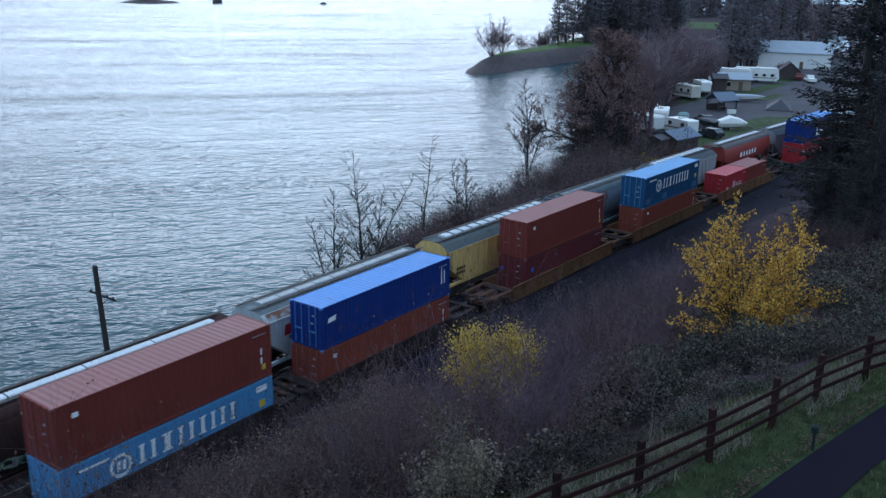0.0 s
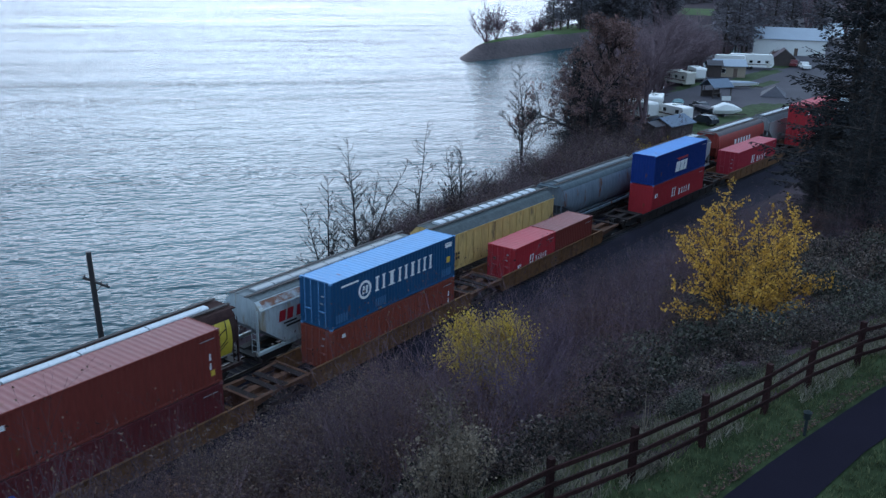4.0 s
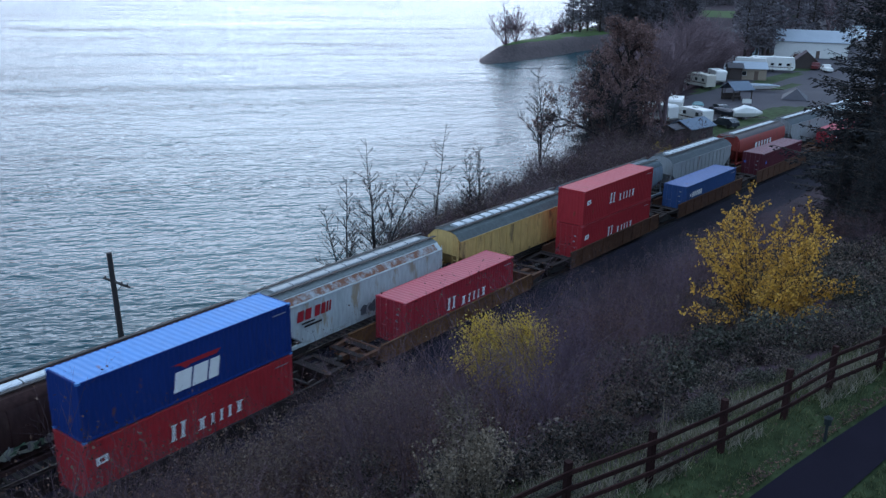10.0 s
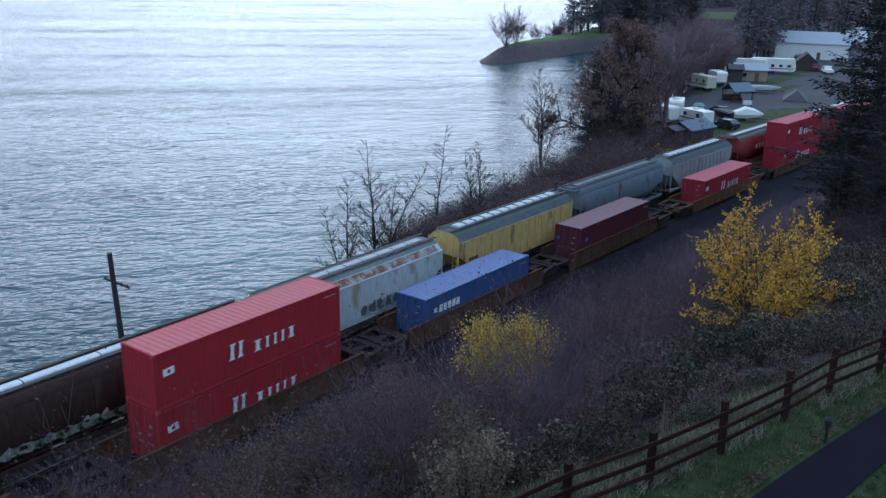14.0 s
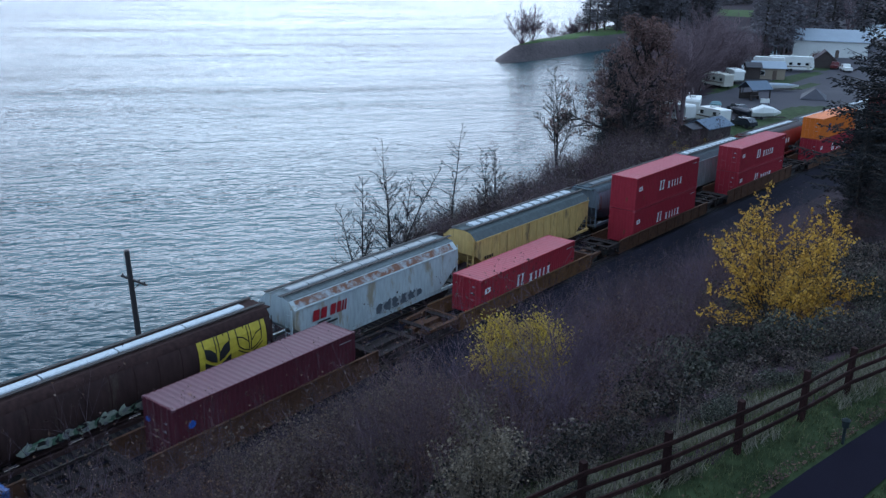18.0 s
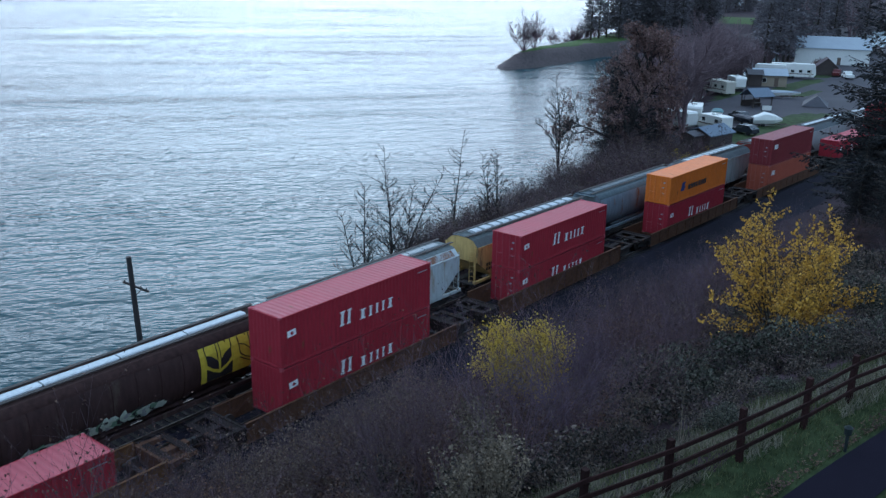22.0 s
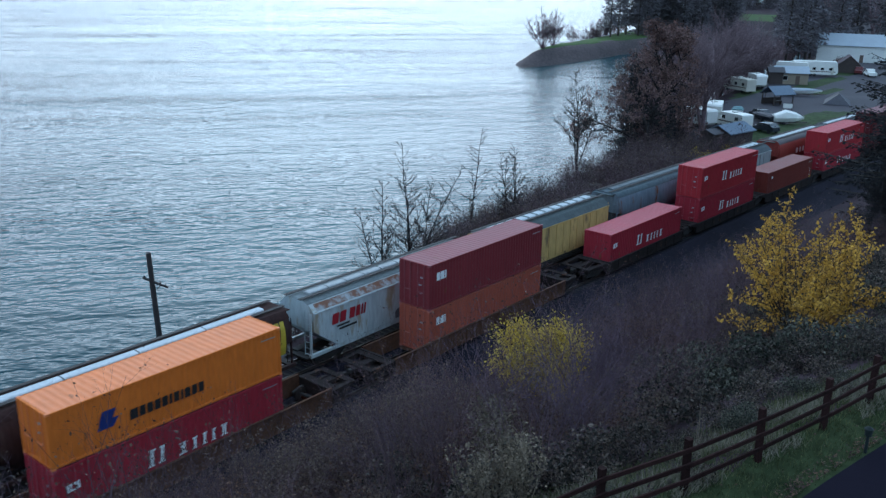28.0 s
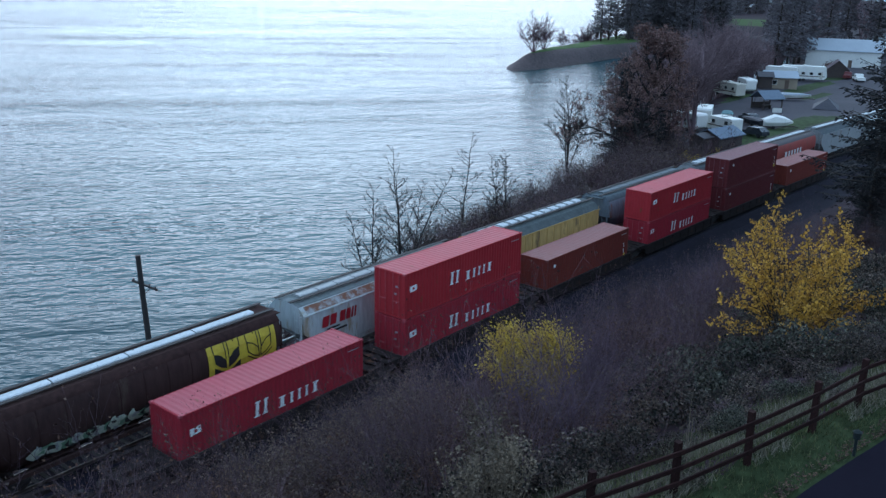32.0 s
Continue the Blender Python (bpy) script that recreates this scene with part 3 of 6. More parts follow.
        mark(ct, ring(0.0, 0.16, 8), M["blue_mark"], 0, height * 0.62, y=0.85, end=True)
    elif kind == "t":
        put(flat(0.9, height * 0.74, 1.2, height * 0.74 + 0.24), M["white"])
        for z in (0.9, 1.4):
            put(flat(11.45, z, 11.55, z + 0.35), M["white"])
        put(flat(11.5, 0.55, 11.75, 0.85), M["yellow_mark"])


SILL = dict(
    ochre=surface("weathered_ochre_steel", (0.12, 0.057, 0.026), 0.8, 0.4, 4.0, 0.6, 0.2, spec=0.1, rust=0.45, rust_rgb=(0.07, 0.035, 0.022)),
    brown=surface("rusty_brown_steel", (0.085, 0.04, 0.024), 0.8, 0.4, 4.0, 0.6, 0.2, spec=0.1, rust=0.4, rust_rgb=(0.05, 0.028, 0.02)),
    dark=surface("grimy_dark_steel", (0.023, 0.017, 0.016), 0.8, 0.4, 4.0, 0.6, 0.2, spec=0.1, rust=0.3, rust_rgb=(0.08, 0.04, 0.025)),
)
GREYDECK = surface("worn_deck_steel", (0.021, 0.015, 0.014), 0.9, 0.4, 5.0, 0.7, 0.3, rust=0.3, spec=0.12)


def truck(parent, x):
    """A freight truck: side frames, axles, wheels."""
    fr = shared("sideframe", lambda: Kit().prism([(-1.25, 0.55), (-1.25, 0.38), (-0.5, 0.2), (0.5, 0.2), (1.25, 0.38), (1.25, 0.55), (0.6, 0.68), (-0.6, 0.68)], "y", -0.06, 0.06).mesh("side_frame", M["under"]))
    wh = shared("wheelmesh", lambda: Kit().tube((0, -0.065, 0), (0, 0.065, 0), 0.42, n=20).mesh("wheel", M["wheel"]))
    ax = shared("axle", lambda: Kit().tube((0, -0.95, 0), (0, 0.95, 0), 0.085, n=8).mesh("axle", M["under"]))
    bo = shared("bolster", lambda: Kit().box(-0.18, 0.18, -0.95, 0.95, 0.42, 0.68, c=0.02).mesh("bolster", M["under"]))
    t = part("truck", bo, M["under"], parent, "grimy cast-steel truck")
    t.matrix_basis = pose(x, 0, 0)
    for y in (-0.98, 0.98):
        part("side_frame", fr, M["under"], t).matrix_basis = pose(0, y, 0.02)
    for dx in (-0.89, 0.89):
        part("axle", ax, M["under"], t).matrix_basis = pose(dx, 0, 0.425)
        for y in (-0.75, 0.75):
            part("wheel", wh, M["wheel"], t).matrix_basis = pose(dx, y, 0.425)
    return t


def well_car(centre, left, right, top, steel, ends, label):
    """One unit of a double-stack car; left, right: its reach from the middle of the well; ends: trucks and platforms at its own ends."""
    mat = SILL[steel]
    car = thing("well_car", label, "railway car", "cars of the train")
    well = min(left, right) - 2.1 if min(left, right) > 9 else 6.45
    prof = [(0, 0.12), (0.10, 0.12), (0.10, 0.17), (0.06, 0.17), (0.06, top - 0.07), (0.12, top - 0.07), (0.12, top), (-0.02, top), (-0.02, top - 0.07), (0, top - 0.07)]
    k = Kit()
    k.prism(prof, "x", -well, well)
    n = int(well * 2 / 1.6)
    for i in range(n + 1):
        x = -well + 0.05 + i * (2 * well - 0.1) / n
        k.box(x - 0.03, x + 0.03, 0.055, 0.10, 0.17, top - 0.07)
    sm = k.mesh("side_sill", mat)
    s = part("side_sill", sm, mat, car)
    s.matrix_basis = pose(0, 1.29, 0)
    s = part("side_sill", sm, mat, car)
    s.matrix_basis = pose(0, -1.29, 0, 0, 0, 180)
    for i in range(7):
        x = -well + 0.3 + i * (2 * well - 0.6) / 6
        part("cross_beam", shared(("beam", steel), lambda: Kit().box(-0.14, 0.14, -1.29, 1.29, 0.14, 0.30).mesh("cross_beam", mat)), mat, car).matrix_basis = pose(x, 0, 0)
    deck = 1.02
    for sgn, reach, own in ((-1, left, ends[0]), (1, right, ends[1])):
        r = reach - (0.35 if own else 0.12)
        plat = Kit()
        # bulkhead at the well's end, side arms that narrow towards the coupler, a centre sill and an end beam
        plat.box(well - 0.02, well + 0.16, -1.40, 1.40, 0.30, deck + 0.10, c=0.02)
        for y in (-1, 1):
            a, b = sorted((1.40 * y, 1.14 * y))
            plat.add([(well + 0.16, a, deck - 0.30), (well + 0.16, b, deck - 0.30), (r, b * 0.9, deck - 0.12), (r, a * 0.9, deck - 0.12),
                      (well + 0.16, a, deck + 0.06), (well + 0.16, b, deck + 0.06), (r, b * 0.9, deck + 0.03), (r, a * 0.9, deck + 0.03)],
                     [(0, 3, 2, 1), (4, 5, 6, 7), (0, 1, 5, 4), (1, 2, 6, 5), (2, 3, 7, 6), (3, 0, 4, 7)])
        plat.box(well + 0.16, r + (0.3 if own else 0.1), -0.22, 0.22, deck - 0.38, deck - 0.02)
        plat.box(well + 0.16, r - 0.1, -1.0, 1.0, deck - 0.36, deck - 0.30)
        p = part("end_platform", plat, SILL["brown" if steel == "ochre" else "dark"], car)
        if sgn < 0:
            p.matrix_basis = pose(0, 0, 0, 0, 0, 180)
        for dk in (Kit().box(r - 0.42, r, -1.22, 1.22, deck - 0.02, deck + 0.045, c=0.01), Kit().box(well + 0.16, well + 0.62, -1.30, 1.30, deck - 0.01, deck + 0.05, c=0.01)):
            p2 = part("walkway", dk, GREYDECK, car, "worn grey steel walkway")
            if sgn < 0:
                p2.matrix_basis = pose(0, 0, 0, 0, 0, 180)
        if own:
            part("coupler", shared("coupler", lambda: Kit().box(-0.3, 0.45, -0.12, 0.12, 0.72, 0.98, c=0.03).mesh("coupler", M["under"])), M["under"], car).matrix_basis = pose(sgn * (r + 0.05), 0, 0, 0, 0, 0 if sgn > 0 else 180)
            truck(car, sgn * (reach - 1.75))
        elif sgn < 0:
            truck(car, -reach)
    MOVERS.append((car, centre, 0.0))
    return car


FLOOR = 0.31


def load(s_left, *stack):
    """Containers stacked from the well's floor, over the middle of the unit."""
    z = FLOOR
    for colour, height, doors, sign in stack:
        ct = container(colour, height, doors=doors, stands="set low in a railway well car" if z == FLOOR else "stacked on another steel container")
        word_line(ct, sign, height)
        MOVERS.append((ct, s_left + 6.095, z))
        z += height + 0.012


def build_train():
    LOW, HI = 1.27, 1.5
    units = (
        (23.25, 9.3, 7.97, LOW, "dark", (1, 0), "dark rusty double-stack well car"),
        (39.2, 7.97, 9.7, LOW, "dark", (0, 1), "dark rusty double-stack well car"),
        (61.05, 11.3, 10.0, LOW, "ochre", (1, 0), "weathered ochre long well car"),
        (81.1, 10.0, 10.0, LOW, "ochre", (0, 0), "weathered ochre long well car"),
        (101.1, 10.0, 11.6, LOW, "ochre", (0, 1), "weathered ochre long well car"),
        (125.3, 11.6, 10.6, 0.9, "dark", (1, 1), "grimy dark well car"),
        (147.0, 10.6, 10.9, LOW, "ochre", (1, 1), "weathered ochre well car"),
        (169.2, 10.9, 10.0, HI, "brown", (1, 0), "rusty brown long well car"),
        (189.2, 10.0, 10.0, HI, "brown", (0, 0), "rusty brown long well car"),
        (209.1, 10.0, 11.9, HI, "brown", (0, 1), "rusty brown long well car"),
        (233.5, 11.9, 10.7, LOW, "ochre", (1, 1), "weathered ochre well car"),
        (255.4, 10.8, 10.8, LOW, "brown", (1, 1), "rusty brown well car"),
        (277.6, 10.8, 11.5, HI, "brown", (1, 1), "rusty brown well car with high sides"),
        (301.2, 11.5, 11.6, LOW, "brown", (1, 1), "rusty brown well car"),
        (325.0, 11.6, 11.4, 1.2, "brown", (1, 1), "rusty brown well car"),
        (347.0, 9.6, 7.87, 1.0, "dark", (1, 0), "grimy dark articulated well car"),
        (362.75, 7.87, 7.87, 1.0, "dark", (0, 0), "grimy dark articulated well car"),
        (378.4, 7.87, 7.87, 1.0, "dark", (0, 0), "grimy dark articulated well car"),
        (394.1, 7.87, 7.87, 1.0, "dark", (0, 0), "grimy dark articulated well car"),
        (409.75, 7.87, 7.87, 1.0, "dark", (0, 0), "grimy dark articulated well car"),
        (425.5, 7.87, 9.6, 1.0, "dark", (0, 1), "grimy dark articulated well car"),
    )
    for u in units:
        well_car(*u)
    S, HC = 2.59, 2.896
    load(17.15, ("sky", S, True, "h"), ("brick", HC, True, "t"))
    load(33.1, ("rustred", S, True, "t"), ("navy", S, True, "b"))
    load(54.95, ("maroon", S, True, "d"), ("brick", HC, True, "t"))
    load(75.1, ("rustred", S, True, "t"), ("teal", HC, True, "h"))
    for x, c in ((95.0, "red"), (101.15, "brick")):
        ct = container(c, S, 6.06, stands="end to end with another container")
        if c == "red":
            word_line(ct, "k", S)
        MOVERS.append((ct, x + 3.03, FLOOR))
    load(119.2, ("red", HC, False, "k"), ("navy", HC, False, "a"))
    load(140.9, ("crimson", HC, True, "p"))
    load(163.1, ("red", HC, True, "k"), ("red", HC, False, "k"))
    load(183.1, ("slate", S, True, "s"))
    load(203.0, ("plum", HC, True, "d"))
    load(227.4, ("crimson", S, True, "k"))
    load(249.3, ("crimson", HC, False, "k"), ("crimson", HC, False, "k"))
    load(271.5, ("crimson", S, True, "k"), ("crimson", S, True, "k"))
    load(295.1, ("crimson", HC, True, "k"), ("orange", S, True, "l"))
    load(318.9, ("coral", HC, True, "c"), ("wine", HC, True, "c"))
    load(340.9, ("crimson", HC, False, "k"))
    load(356.65, ("crimson", HC, True, "k"), ("red", HC, True, "k"))
    load(372.3, ("brick", HC, False, "t"))
    load(388.0, ("crimson", S, True, "k"), ("red", S, False, "k"))
    load(403.65, ("maroon", HC, True, "t"), ("maroon", HC, True, "t"))
    load(419.4, ("brick", HC, False, "t"))


build_train()


def rails():
    for lat, word in ((0.0, "near"), (TRACK2, "far")):
        for y in (-0.755, 0.755):
            k = Kit()
            ss = [-60 + 6 * i for i in range(60)]
            pr = [(-0.07, 0), (0.07, 0), (0.07, 0.02), (0.012, 0.03), (0.012, 0.13), (0.036, 0.14), (0.036, 0.17), (-0.036, 0.17), (-0.036, 0.14), (-0.012, 0.13), (-0.012, 0.03), (-0.07, 0.02)]
            v, f = [], []
            n = len(pr)
            for s in ss:
                for a, b in pr:
                    x, yy, _ = line(s, lat + y + a)
                    v.append((x, yy, b - 0.17))
            for i in range(len(ss) - 1):
                f += [(i * n + j, i * n + (j + 1) % n, (i + 1) * n + (j + 1) % n, (i + 1) * n + j) for j in range(n)]
            k.add(v, f)
            tagged(new("rail", k.mesh("rail", M["steel"])), "worn steel rail on wooden ties", "rail", "rails", kind="structure")
        k = Kit()
        for i in range(420):
            k.box(-0.11, 0.11, -1.3, 1.3, -0.18, -0.02, m=on_line(-40 + i * 0.53, lat, -0.17))
        tagged(new("ties", k.mesh("ties", M["tie"])), "dark creosoted wooden railway ties", "ties", kind="stuff")
        # the ballast shoulder
        k = Kit()
        v, f = [], []
        ss = [-60 + 3 * i for i in range(120)]
        for s in ss:
            for a, b in ((-2.6, -0.85), (-1.6, -0.215), (1.6, -0.215), (2.6, -0.85)):
                x, yy, _ = line(s, lat + a)
                v.append((x, yy, b))
        for i in range(len(ss) - 1):
            f += [(i * 4 + j, (i + 1) * 4 + j, (i + 1) * 4 + j + 1, i * 4 + j + 1) for j in range(3)]
        tagged(new("track_bed", k.add(v, f).mesh("track_bed", M["ballast"])), "dark crushed-stone ballast under the track", "track bed", kind="structure")


rails()


# ---- the standing grain train on the far track ----
HOP = dict(
    cp=dict(body=surface("pale_blue_grey_paint", (0.39, 0.43, 0.43), 0.7, 0.22, 4.0, 0.5, 0.08, rust=0.5, rust_rgb=(0.29, 0.24, 0.17), streak=3.0),
            roof=surface("grey_blue_roof", (0.135, 0.15, 0.15), 0.95, 0.25, 4.0, 0.5, 0.05, rust=0.2, spec=0.08), word="pale blue-grey"),
    yellow=dict(body=surface("faded_yellow_paint", (0.52, 0.34, 0.12), 0.75, 0.25, 4.0, 0.5, 0.08, rust=0.4, rust_rgb=(0.20, 0.13, 0.06), streak=3.0),
                roof=surface("grey_green_roof", (0.085, 0.097, 0.097), 0.95, 0.25, 4.0, 0.5, 0.05, spec=0.08), word="faded yellow"),
    grey=dict(body=surface("blue_grey_paint", (0.14, 0.17, 0.20), 0.85, 0.25, 4.0, 0.5, 0.08, rust=0.35, streak=3.0, spec=0.12),
              roof=surface("dull_grey_roof", (0.08, 0.10, 0.11), 0.95, 0.25, 4.0, 0.5, 0.05, spec=0.08), word="blue-grey"),
    pale=dict(body=surface("dusty_grey_paint", (0.26, 0.27, 0.27), 0.6, 0.2, 4.0, 0.5, 0.08, rust=0.25, streak=3.0),
              roof=surface("dark_grey_roof", (0.085, 0.095, 0.10), 0.95, 0.2, 4.0, 0.5, 0.05, spec=0.08), word="dusty grey"),
    brown=dict(body=surface("grimy_brown_paint", (0.036, 0.018, 0.016), 0.8, 0.4, 4.0, 0.5, 0.08, rust=0.3, rust_rgb=(0.06, 0.04, 0.03), streak=3.0, spec=0.2),
               roof=surface("brown_roof", (0.034, 0.018, 0.016), 0.95, 0.35, 4.0, 0.5, 0.1, spec=0.08), word="grimy dark brown"),
    red=dict(body=surface("faded_red_paint", (0.25, 0.034, 0.024), 0.6, 0.2, 4.0, 0.5, 0.08, rust=0.2, streak=3.0),
             roof=surface("dark_roof", (0.05, 0.035, 0.035), 0.6, 0.3, 4.0, 0.5, 0.05), word="faded red"),
)
HATCH = surface("white_hatch_cover", (0.46, 0.475, 0.48), 0.95, 0.2, 6.0, 0.8, 0.05, rust=0.12, spec=0.1)
GREYHATCH = surface("grey_hatch_cover", (0.30, 0.305, 0.30), 0.75, 0.2, 6.0, 0.8, 0.05, rust=0.1)
DARKHATCH = surface("dark_hatch_cover", (0.10, 0.12, 0.13), 0.75, 0.2, 6.0, 0.8, 0.05)
RUSTBAND = surface("rust_stained_roof_edge", (0.30, 0.31, 0.31), 0.9, 0.3, 3.0, 0.9, 0.1, rust=0.88, rust_rgb=(0.17, 0.075, 0.045))


def hopper_car(s0, s1, kind, round_body, long_hatch=True, ribs=0, hatch=None):
    """A covered hopper from s0 to s1 along the far track."""
    look_ = HOP[kind]
    L = s1 - s0
    h = L / 2
    shape = "round-sided" if round_body else "ribbed" if ribs else "smooth-sided"
    car = thing("covered_hopper_car", f"{look_['word']} {shape} grain hopper car standing on the far track", "railway car", "standing hopper cars",
                at=on_line((s0 + s1) / 2, TRACK2))
    if round_body:
        prof = [(0.0, 1.05), (0.75, 1.12), (1.25, 1.5), (1.52, 2.1), (1.60, 2.75), (1.57, 3.35), (1.46, 3.86), (1.28, 4.16), (1.02, 4.33)]
    else:
        prof = [(0.0, 1.12), (1.50, 1.12), (1.53, 1.2), (1.53, 3.66), (1.50, 3.71), (1.06, 4.15), (1.0, 4.19), (0.5, 4.33)]
    if round_body:
        zs = [z for y, z in prof]
        fine = np.linspace(0, len(prof) - 1, 25)
        prof = [(float(np.interp(t, range(len(prof)), [y for y, z in prof])), float(np.interp(t, range(len(zs)), zs))) for t in fine]
        # round the corners off
        for _ in range(3):
            prof = [prof[0]] + [((a[0] + 2 * b[0] + c[0]) / 4, (a[1] + 2 * b[1] + c[1]) / 4) for a, b, c in zip(prof, prof[1:], prof[2:])] + [prof[-1]]
    full = [(-y, z) for y, z in prof[1:]][::-1] + prof
    full = full[:len(full)]
    n = len(full)
    b = Kit()
    # stations: the body's lower half draws in towards the ends (slope sheets)
    body_h = h - 0.55
    for x, low in ((-body_h, 2.55), (-body_h + 1.9, 1.12), (body_h - 1.9, 1.12), (body_h, 2.55)):
        b.v += [(x, y, max(z, low)) for y, z in full]
    for i in range(3):
        b.f += [(i * n + j, i * n + (j + 1) % n, (i + 1) * n + (j + 1) % n, (i + 1) * n + j) for j in range(n)]
    b.f += [tuple(range(n - 1, -1, -1)), tuple(range(3 * n, 4 * n))]
    part("body", b, look_["body"], car)
    # roof skin, a hand proud of the body
    r = Kit()
    top = [(y, z) for y, z in full if z >= (3.9 if round_body else 4.12 if kind == "cp" else 3.7)]
    rt = sorted(set(top))
    r.v += [(x, y * 1.01, z + 0.012) for x in (-body_h - 0.04, body_h + 0.04) for y, z in rt]
    m = len(rt)
    r.f += [(j, m + j, m + j + 1, j + 1) for j in range(m - 1)]
    part("roof", r, look_["roof"], car)
    # walkway gratings and hatches along the top
    wk = shared(("walk", round(L, 1)), lambda: Kit().box(-body_h - 0.3, body_h + 0.3, -0.12, 0.12, 0, 0.04).mesh("running_board", M["under"]))
    for y in (-0.62, 0.62):
        part("running_board", wk, M["under"], car).matrix_basis = pose(0, y, 4.44)
    cover = hatch or HATCH
    if long_hatch:
        cnt = 4 if kind == "brown" else 7 if kind == "red" else 9
        span = 2 * body_h - 1.6
        seg = span / cnt
        hm = shared(("hatch", kind, round(seg, 2)), lambda: Kit().prism([(-0.29, 0), (0.29, 0), (0.29, 0.08), (0.2, 0.13), (-0.2, 0.13), (-0.29, 0.08)], "x", -seg / 2 + 0.05, seg / 2 - 0.05).mesh("hatch_cover", cover))
        for i in range(cnt):
            part("hatch_cover", hm, cover, car, "long flat hatch cover").matrix_basis = pose(-span / 2 + seg * (i + 0.5), 0, 4.36)
    else:
        hm = shared("short_hatch", lambda: Kit().prism([(-0.38, 0), (0.38, 0), (0.38, 0.09), (0.28, 0.17), (-0.28, 0.17), (-0.38, 0.09)], "x", -0.4, 0.4).mesh("hatch_cover", HATCH))
        for i in range(12):
            part("hatch_cover", hm, HATCH, car, "short white hatch cover").matrix_basis = pose(-body_h + 1.6 + i * (2 * body_h - 3.2) / 11, 0, 4.36)
    sill = shared(("hsill", kind, round(L, 1)), lambda: Kit().box(-h + 0.25, h - 0.25, -0.09, 0.09, 0.92, 1.14, c=0.015).mesh("side_sill", look_["body"]))
    for y in (-1.42, 1.42):
        part("side_sill", sill, look_["body"], car).matrix_basis = pose(0, y, 0)
    if not round_body:
        ev = shared(("eave", kind, round(L, 1)), lambda: Kit().box(-body_h, body_h, -0.02, 0.02, 3.64, 3.73, c=0.006).mesh("eave_rail", look_["body"]))
        for y in (-1.56, 1.56):
            part("eave_rail", ev, look_["body"], car).matrix_basis = pose(0, y, 0)
    rb = shared(("rib", kind), lambda: Kit().box(-0.05, 0.05, -0.03, 0.03, 1.14, 3.6, c=0.01).mesh("side_post", look_["body"]))
    for i in range(ribs):
        x = -body_h + 2.0 + i * (2 * body_h - 4.0) / max(1, ribs - 1)
        for y in (-1.555, 1.555):
            part("side_post", rb, look_["body"], car).matrix_basis = pose(x, y, 0)
    # end frames: corner posts, crossbar, ladder rungs
    for sgn in (-1, 1):
        for y in (-1.38, 1.38):
            part("corner_post", shared(("cpost", kind, round_body), lambda: Kit().box(-0.05, 0.05, -0.05, 0.05, 0.95, 3.7, c=0.01).mesh("corner_post", look_["body"])), look_["body"], car).matrix_basis = pose(sgn * (h - 0.42), y, 0)
        ld = Kit()
        for i in range(7):
            ld.box(-0.015, 0.015, -0.22, 0.22, 1.1 + i * 0.38, 1.13 + i * 0.38)
        ld.box(-0.02, 0.02, -0.24, -0.2, 1.0, 3.9)
        ld.box(-0.02, 0.02, 0.2, 0.24, 1.0, 3.9)
        part("ladder", ld, look_["body"], car, "steel end ladder").matrix_basis = pose(sgn * (h - 0.36), -1.12, 0)
        part("end_platform", Kit().box(-0.55, 0.0, -1.4, 1.4, 0.9, 1.0, c=0.01), M["under"], car).matrix_basis = pose(sgn * h if sgn > 0 else -h + 0.55, 0, 0)
        part("coupler", CACHE["coupler"], M["under"], car).matrix_basis = pose(sgn * (h - 0.05), 0, 0, 0, 0, 0 if sgn > 0 else 180)
        truck(car, sgn * (h - 2.2))
    if round_body:
        for sgn in (-1, 1):
            part("roof_platform", Kit().box(-0.34, 0.34, -0.95, 0.95, 4.2, 4.26, c=0.01), look_["roof"], car).matrix_basis = pose(sgn * (h - 0.4), 0, 0)
            for y in (-0.9, 0.9):
                part("platform_strut", Kit().tube((0, 0, 3.6), (sgn * 0.28, 0, 4.2), 0.03, n=5), look_["body"], car).matrix_basis = pose(sgn * (h - 0.6), y, 0)
        if kind == "brown":
            for i in range(11):
                x = -body_h + 1.95 + i * (2 * body_h - 3.9) / 10
                seam = Kit()
                seam.v = [(x + dx, y * 1.004, z * 1.002) for dx in (-0.035, 0.035) for y, z in full]
                seam.f = [(j, j + 1, n + j + 1, n + j) for j in range(n - 1)]
                part("weld_seam", seam, look_["roof"], car)
    part("centre_sill", Kit().box(-h + 0.3, h - 0.3, -0.25, 0.25, 0.72, 1.12), M["under"], car)
    nb = 4
    ch = shared(("chute", kind), lambda: Kit().add([(-1.3, -1.2, 1.2), (1.3, -1.2, 1.2), (1.3, 1.2, 1.2), (-1.3, 1.2, 1.2), (-0.35, -0.5, 0.35), (0.35, -0.5, 0.35), (0.35, 0.5, 0.35), (-0.35, 0.5, 0.35)],
                                                   [(0, 1, 5, 4), (1, 2, 6, 5), (2, 3, 7, 6), (3, 0, 4, 7), (4, 5, 6, 7), (3, 2, 1, 0)]).mesh("discharge_chute", look_["body"]))
    for i in range(nb):
        x = (-h + 4.6) + i * (L - 9.2) / (nb - 1)
        part("discharge_chute", ch, look_["body"], car).matrix_basis = pose(x, 0, 0)
    return car


def side_sign(car, kit, mat, x, z, lean=0.0, y=-1.60, label=""):
    for one in kit if isinstance(kit, list) else [kit]:
        part("marking", one, mat, car, label).matrix_basis = pose(x, y, z)


